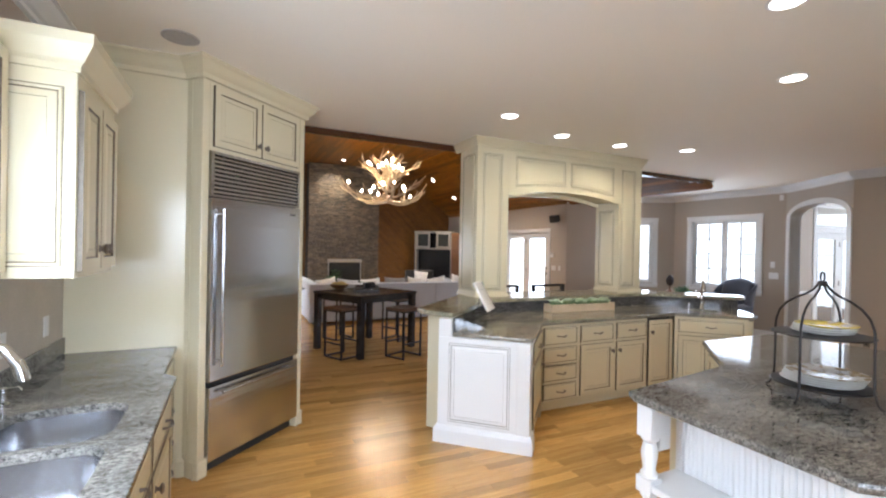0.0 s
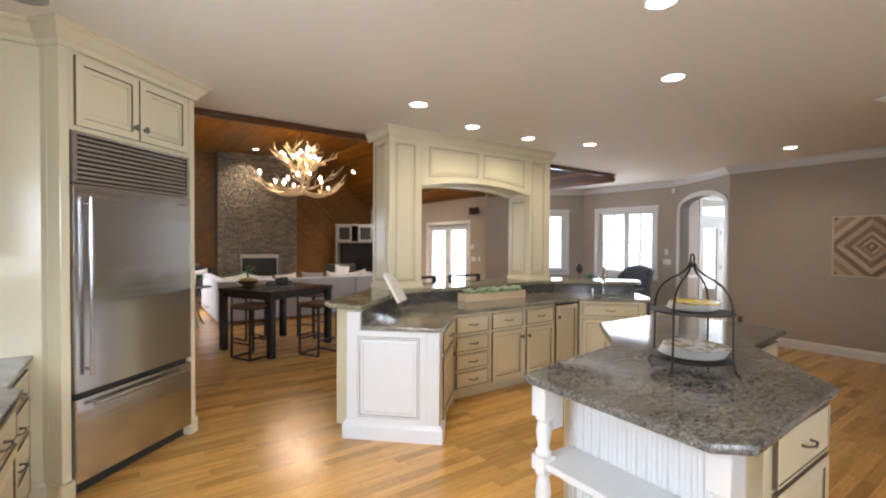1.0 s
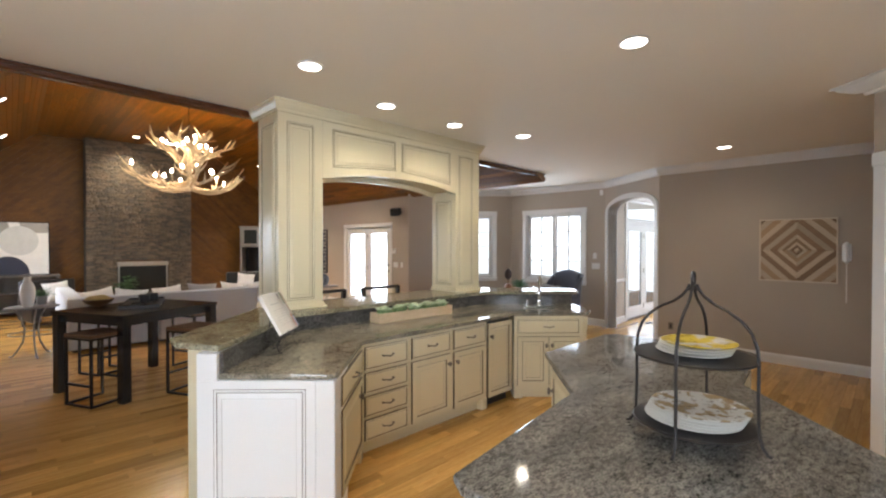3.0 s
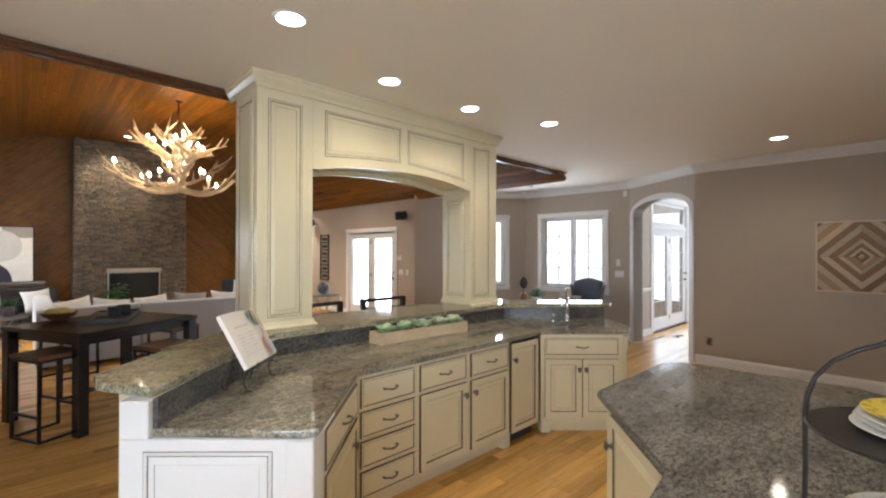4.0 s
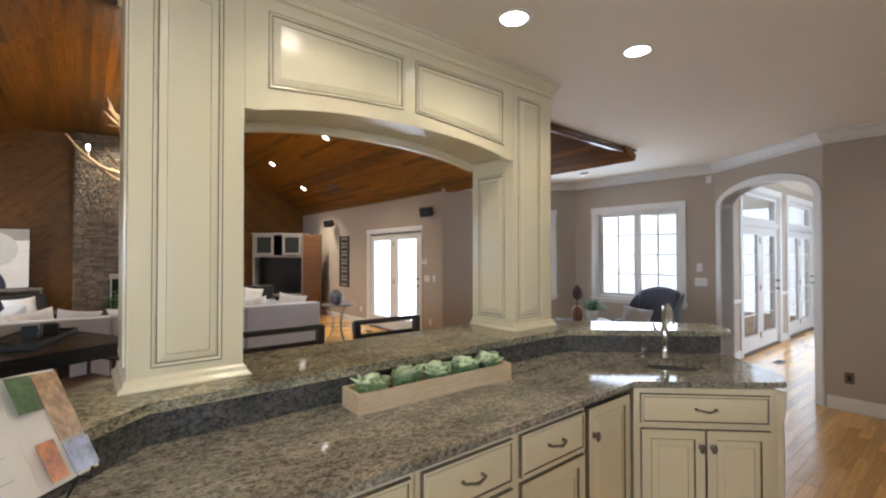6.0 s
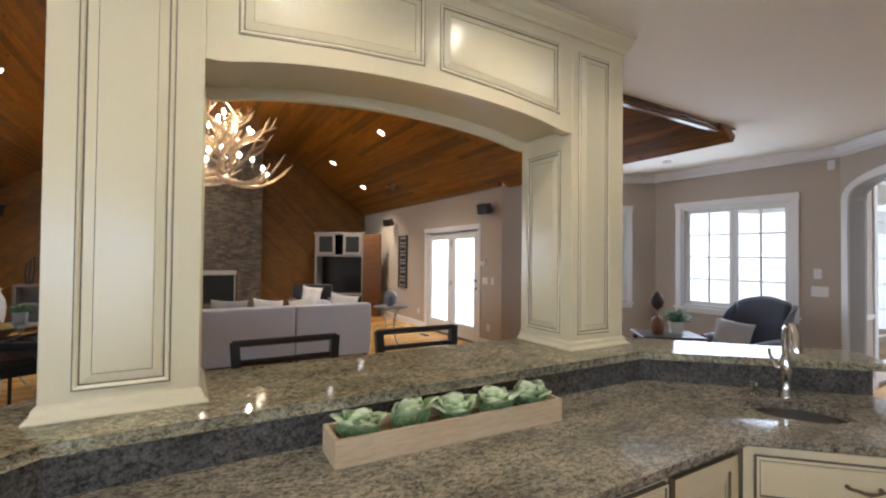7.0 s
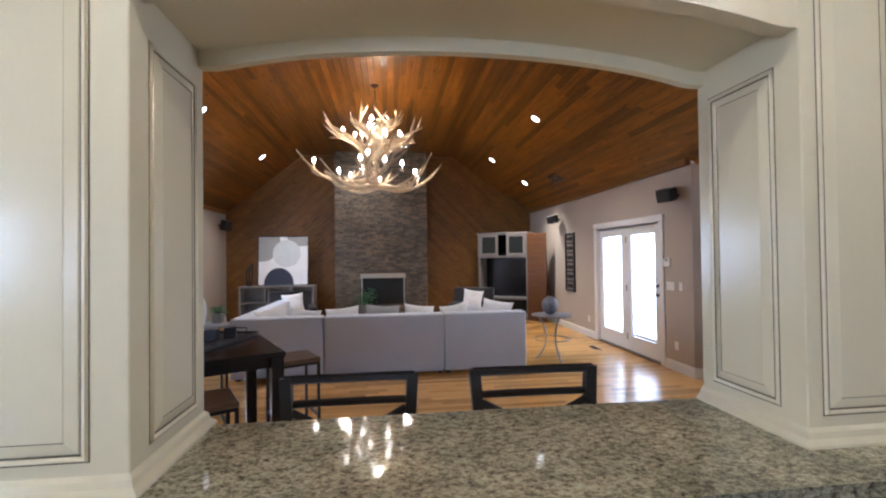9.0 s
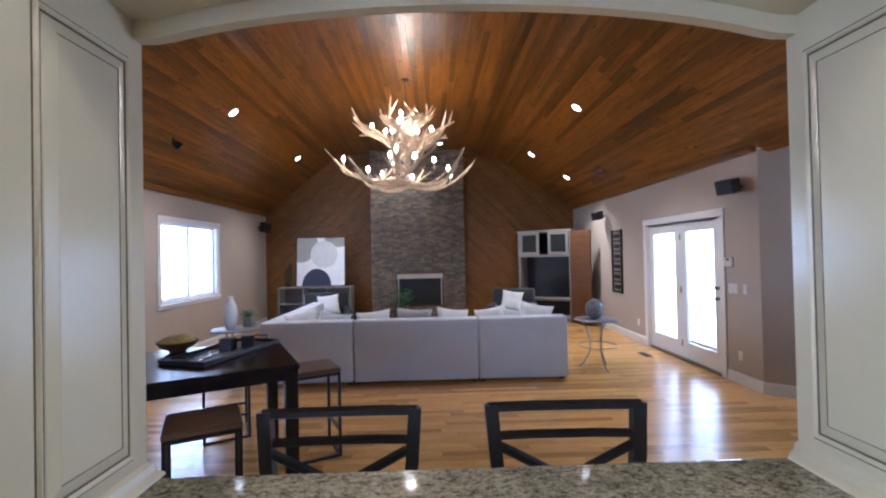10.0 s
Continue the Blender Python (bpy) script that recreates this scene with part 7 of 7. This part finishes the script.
for z0, z1, rise in ((0.99, 1.90, 0.10), (0.30, 0.82, 0.0)):
    o_ = ring_panel(0.335, 0.885, z0, z1, rise)
    part("panel", front(o_, [(0.0005, -0.004, 1), (0.018, -0.004, 1), (0.022, 0.0, 1), (0.035, -0.002, 0), (0.06, -0.006, 0)], 0.002), [WHITE, BLACK], leaf, "raised panel edged in black", pose(0, 0.003, 0))
for z in (0.25, 1.15, 2.0):
    part("hinge", boxes((0.205, 0.228, -0.010, 0.006, z - 0.05, z + 0.05), b=0.003), SILVERM, pd, "brushed metal hinge")
bm = bmesh.new()
lathe(bm, [(0.028, 0), (0.028, 0.006), (0.012, 0.012), (0.012, 0.035), (0.026, 0.045), (0.027, 0.06), (0.012, 0.068)], 14)
part("door_knob", bm, BRONZE, leaf, "bronze knob", pose(0.94, 0.004, 1.0, 90), True)

# round speaker grille and detector in the ceiling
cg = thing("ceiling_speaker", pose(0.603, 4.063, H - 0.001), "round grey speaker grille in the ceiling", "speaker")
bm = bmesh.new()
lathe(bm, [(0.105, 0), (0.105, -0.006), (0.095, -0.008), (0.004, -0.006)], 28)
part("grille", bm, plain("grey_grille", (0.42, 0.40, 0.38), 0.7, vary=0.2, scale=120), cg)
sm = thing("smoke_detector", pose(9.37, 7.16, H - 0.001), "small white round smoke detector", "detector")
bm = bmesh.new()
lathe(bm, [(0.06, 0), (0.062, -0.02), (0.05, -0.034), (0.004, -0.036)], 20)
part("case", bm, WHITE, sm, smooth=True)

# nook seating
NAVY = plain("navy_velvet", (0.030, 0.032, 0.050), 0.7, vary=0.2, scale=5, relief=0.2, fine=200, sheen=0.4)
def wing_chair(m, label):
    c = thing("wing_chair", m, label, "armchair", "wing chairs")
    bm = soft_box(-0.36, 0.36, 0.28, 0.42, 0.25, 1.06, 0.06)
    bmesh.ops.subdivide_edges(bm, edges=[e for e in bm.edges if abs(e.verts[0].co.x - e.verts[1].co.x) > 0.3 or abs(e.verts[0].co.z - e.verts[1].co.z) > 0.3], cuts=6, use_grid_fill=True)
    for v in bm.verts:
        k = max(0.0, (v.co.z - 0.45) / 0.6)
        v.co.z += 0.075 * k * math.cos(v.co.x / 0.36 * 1.5)
        v.co.y += 0.10 * k * k - 0.05 * (v.co.x / 0.36) ** 2
    part("backrest", bm, NAVY, c, smooth=True)
    part("seat", soft_box(-0.30, 0.30, -0.34, 0.30, 0.18, 0.40, 0.05), NAVY, c, smooth=True)
    part("seat_cushion", soft_box(-0.29, 0.29, -0.36, 0.27, 0.401, 0.50, 0.04), NAVY, c, smooth=True)
    for sx in (-1, 1):
        part("armrest", soft_box(min(sx * 0.30, sx * 0.42), max(sx * 0.30, sx * 0.42), -0.34, 0.34, 0.15, 0.60, 0.045), NAVY, c, smooth=True)
        bm = bmesh.new()
        tube(bm, [(sx * 0.37, -0.36, 0.585), (sx * 0.375, 0.0, 0.60), (sx * 0.37, 0.30, 0.61)], [0.07, 0.068, 0.06], 12)
        part("arm_roll", bm, NAVY, c, smooth=True)
        # the wing: a padded sheet, rounded at its front, that flares outwards
        bm = bmesh.new()
        N, M = 10, 6
        for lay in (0, 1):
            g = []
            for i in range(N + 1):
                u = i / N
                front = 0.34 * math.sin(math.pi * min(1.0, 0.18 + 0.74 * u)) ** 0.8
                g.append([])
                for j in range(M + 1):
                    w = j / M
                    y = 0.38 + 0.08 * u - w * front
                    x = 0.34 + 0.05 * w * w + 0.02 * u + (0.07 if lay else 0.0) * math.sin(math.pi * (0.15 + 0.8 * w)) 
                    g[-1].append(bm.verts.new((sx * x, y, 0.58 + 0.47 * u - 0.05 * u * w)))
            for i in range(N):
                for j in range(M):
                    f = (g[i][j], g[i][j + 1], g[i + 1][j + 1], g[i + 1][j])
                    bm.faces.new(f)
            if lay:
                rim = lambda q: [r[0] for r in q] + q[-1][1:] + [r[-1] for r in q[-2::-1]] + q[0][-2:0:-1]
                ra, rb = rim(keep), rim(g)
                for k in range(len(ra)):
                    bm.faces.new((ra[k], ra[(k + 1) % len(ra)], rb[(k + 1) % len(ra)], rb[k]))
            keep = g
        bmesh.ops.recalc_face_normals(bm, faces=bm.faces)
        part("wing", bm, NAVY, c, smooth=True)
        for y in (-0.30, 0.34):
            part("leg", boxes((sx * 0.35 - 0.025, sx * 0.35 + 0.025, y - 0.025, y + 0.025, 0, 0.16)), ESPRESSO, c)
    return c
wing_chair(pose(9.60, 6.30, 0, 0, 0, -96) @ Matrix.Diagonal((0.84, 0.9, 1, 1)), "dark navy velvet wing chair by the window")
p = obj("throw_pillow", pillow_mesh(0.40, 0.40, 0.14, seed=40), GREY_LINEN, True)
p.matrix_basis = pose(9.30, 6.30, 0.68, -20, 8, -74)
tagged(p, "grey striped pillow on the navy wing chair", "pillow")
wing_chair(pose(8.85, 7.95, 0, 0, 0, 30), "dark navy velvet wing chair beside the bay window")
nt = thing("coffee_table", pose(8.95, 6.88, 0, 0, 0, -38), "dark carved wood side table in the nook", "table")
part("tabletop", boxes((-0.36, 0.36, -0.28, 0.28, 0.615, 0.655), b=0.006), plain("dark_slate_top", (0.07, 0.06, 0.055), 0.3, vary=0.2), nt)
for x in (-0.31, 0.31):
    for y in (-0.23, 0.23):
        bm = boxes((x - 0.025, x + 0.025, y - 0.025, y + 0.025, 0.0, 0.614), b=0.004)
        sx = -1 if x > 0 else 1
        tube(bm, [(x, y, 0.45), (x + sx * 0.05, y, 0.52), (x + sx * 0.12, y, 0.605)], 0.02, 6)
        part("leg", bm, ESPRESSO, nt)
part("lower_shelf", boxes((-0.30, 0.30, -0.22, 0.22, 0.14, 0.165), b=0.004), ESPRESSO, nt)
pp = thing("potted_plant", pose(9.10, 6.86, 0.656), "bushy green plant in a white pot on the round table", "plant")
bm = bmesh.new()
lathe(bm, [(0.07, 0), (0.085, 0.10), (0.09, 0.14), (0.078, 0.14), (0.07, 0.10)], 20)
part("pot", bm, CHINA, pp, smooth=True)
part("foliage", leafy(130, 0.17, 0.18, 0.13, 15, 0.075), LEAF, pp)
pod = thing("pod_ornament", pose(8.83, 6.93, 0.656), "dark seed pod ornament on a copper base", "ornament")
bm = bmesh.new()
lathe(bm, [(0.06, 0), (0.075, 0.06), (0.07, 0.16), (0.05, 0.20), (0.012, 0.22), (0.010, 0.30)], 18)
part("base", bm, plain("copper_brown", (0.20, 0.09, 0.05), 0.35, metal=0.6, vary=0.3), pod, smooth=True)
bm = bmesh.new()
lathe(bm, [(0.008, 0.29), (0.05, 0.33), (0.075, 0.39), (0.065, 0.45), (0.03, 0.50), (0.004, 0.52)], 14)
for v in bm.verts:
    v.co.xy *= 1 + 0.12 * math.sin(math.atan2(v.co.y, v.co.x) * 6 + v.co.z * 60)
part("pod", bm, plain("dark_pod", (0.05, 0.035, 0.035), 0.6, vary=0.3, scale=20), pod, "dark ridged seed pod", smooth=True)

# ---- stones of the fireplace and planks of the floor ----
STONES = []
for k, (c0, c1) in enumerate((((0.115, 0.088, 0.062), (0.25, 0.195, 0.138)), ((0.080, 0.066, 0.052), (0.19, 0.158, 0.122)), ((0.16, 0.118, 0.080), (0.32, 0.25, 0.175)))):
    m, t, b = nodes("stacked_stone")
    v = coords(t, (3, 3, 8), per_object=True)
    n1, n2 = noise_tex(t, v, 6, 6, 0.65), noise_tex(t, v, 30, 4)
    t.links.new(mix(t, ramp(t, n1, [(0.3, c0), (0.7, c1)]), ramp(t, n2, [(0.3, c0), (0.7, c1)]), 0.35), b.inputs["Base Color"])
    b.inputs["Roughness"].default_value = 0.8
    bump(t, b, n2, 0.6, 0.01)
    STONES.append(m)
rg = random.Random(77)
shapes = []
for k in range(36):
    bm = bmesh.new()
    # a rough unit block: x 0..1, y from 0 back to 1, z 0..1
    nx = 4
    g = [[bm.verts.new((i / nx, -0.35 * rg.random() if 0 < i < nx else 0.1, (j / 2) + (rg.uniform(-0.06, 0.06) if j != 1 else 0))) for i in range(nx + 1)] for j in range(3)]
    bk = [[bm.verts.new((i / nx, 1.0, j / 2)) for i in (0, nx)] for j in (0, 2)]
    for j in range(2):
        for i in range(nx):
            bm.faces.new((g[j][i], g[j][i + 1], g[j + 1][i + 1], g[j + 1][i]))
    bm.faces.new([*g[2], bk[1][1], bk[1][0]])
    bm.faces.new([*g[0][::-1], bk[0][0], bk[0][1]])
    bm.faces.new([g[0][0], g[1][0], g[2][0], bk[1][0], bk[0][0]])
    bm.faces.new([g[2][nx], g[1][nx], g[0][nx], bk[0][1], bk[1][1]])
    bmesh.ops.recalc_face_normals(bm, faces=bm.faces)
    me = bpy.data.meshes.new("stone")
    bm.to_mesh(me)
    bm.free()
    me.materials.append(STONES[k % 3])
    shapes.append(me)
rest_v, rest_f, rest_m, count = [], [], [], 0
z = 0.0
while z < 4.27:
    h = rg.choice((0.022, 0.028, 0.034, 0.042, 0.050))
    h = min(h, 4.285 - z)
    x = -1.165
    while x < 1.165:
        w = min(rg.uniform(0.06, 0.22), 1.165 - x)
        if 1.165 - x - w < 0.08:
            w = 1.165 - x
        x0, x1 = x, x + w
        x += w
        # leave the fire opening and its lintel free
        if z < 1.19 and z + h > 0.40 and x1 > -0.54 and x0 < 0.60:
            if x0 < -0.54:
                x1 = -0.54
            elif x1 > 0.60:
                x0 = 0.60
            else:
                continue
        if x1 - x0 < 0.03:
            continue
        proud = rg.uniform(0.0, 0.045)
        m = Matrix.Translation((x0 + 0.003, -proud - 0.01, z + 0.003)) @ Matrix.Diagonal((x1 - x0 - 0.006, 0.05 + proud, h - 0.005, 1))
        me = rg.choice(shapes)
        if count < 300 and z > 0.75:
            o = new("stone", me)
            o.parent, o.matrix_basis = fp, m
            count += 1
        else:
            base = len(rest_v)
            rest_v += [tuple(m @ v.co) for v in me.vertices]
            rest_f += [tuple(i + base for i in p.vertices) for p in me.polygons]
            rest_m += [shapes.index(me) % 3] * len(me.polygons)
    z += h
me = bpy.data.meshes.new("stonework")
me.from_pydata(rest_v, [], rest_f)
for m in STONES:
    me.materials.append(m)
me.polygons.foreach_set("material_index", rest_m)
o = new("stonework", me)
o.parent = fp
tagged(o, kind="stuff")

# oak planks along x; those by the peninsula are single pieces
PWD, GAP = 0.0825, 0.0008
rg = random.Random(5)
pv, pf, near = [], [], 0
plank_shapes = {}
def plank_mesh(length):
    key = round(length, 2)
    if key not in plank_shapes:
        l, w, c = key / 2, PWD / 2 - GAP / 2, 0.0007
        vs = [(-l, -w, -0.016), (l, -w, -0.016), (l, w, -0.016), (-l, w, -0.016), (-l, -w, -c), (l, -w, -c), (l, w, -c), (-l, w, -c), (-l + c, -w + c, 0), (l - c, -w + c, 0), (l - c, w - c, 0), (-l + c, w - c, 0)]
        fs = [(8, 9, 10, 11), (4, 5, 9, 8), (5, 6, 10, 9), (6, 7, 11, 10), (7, 4, 8, 11), (0, 1, 5, 4), (1, 2, 6, 5), (2, 3, 7, 6), (3, 0, 4, 7)]
        me = bpy.data.meshes.new("plank")
        me.from_pydata(vs, [], fs)
        me.materials.append(OAK_ONE)
        plank_shapes[key] = me
    return plank_shapes[key]
LENGTHS = (0.45, 0.6, 0.75, 0.9, 1.05, 1.2, 1.4)
y = -2.6
while y < 16.04:
    x = -0.20
    first_length = round(rg.uniform(0.25, 1.4), 1)
    xmax = 18.0 if y < 5.75 else 10.4 if y < 9.5 else 8.45
    while x < xmax - 0.05:
        ln = first_length if x == -0.20 else rg.choice(LENGTHS)
        if xmax - x - ln < 0.15:
            ln = round(xmax - x, 2)
        me = plank_mesh(ln)
        cx = x + ln / 2
        if near < 300 and 0.7 < cx < 6.6 and 2.35 < y < 6.4 and not (3.4 < cx < 6.0 and 4.5 < y < 5.4):
            o = new("plank", me)
            o.parent = floor
            o.matrix_basis = Matrix.Translation((cx, y + PWD / 2, 0)) @ Matrix.Diagonal(((ln - GAP) / ln, 1, 1, 1))
            near += 1
        else:
            base = len(pv)
            k = (ln - GAP) / ln
            pv += [(v.co.x * k + cx, v.co.y + y + PWD / 2, v.co.z) for v in me.vertices]
            pf += [tuple(i + base for i in p.vertices) for p in me.polygons]
        x += ln
    y += PWD
me = bpy.data.meshes.new("planks")
me.from_pydata(pv, [], pf)
me.materials.append(OAK)
o = new("planks", me)
o.parent = floor
tagged(o, kind="stuff")
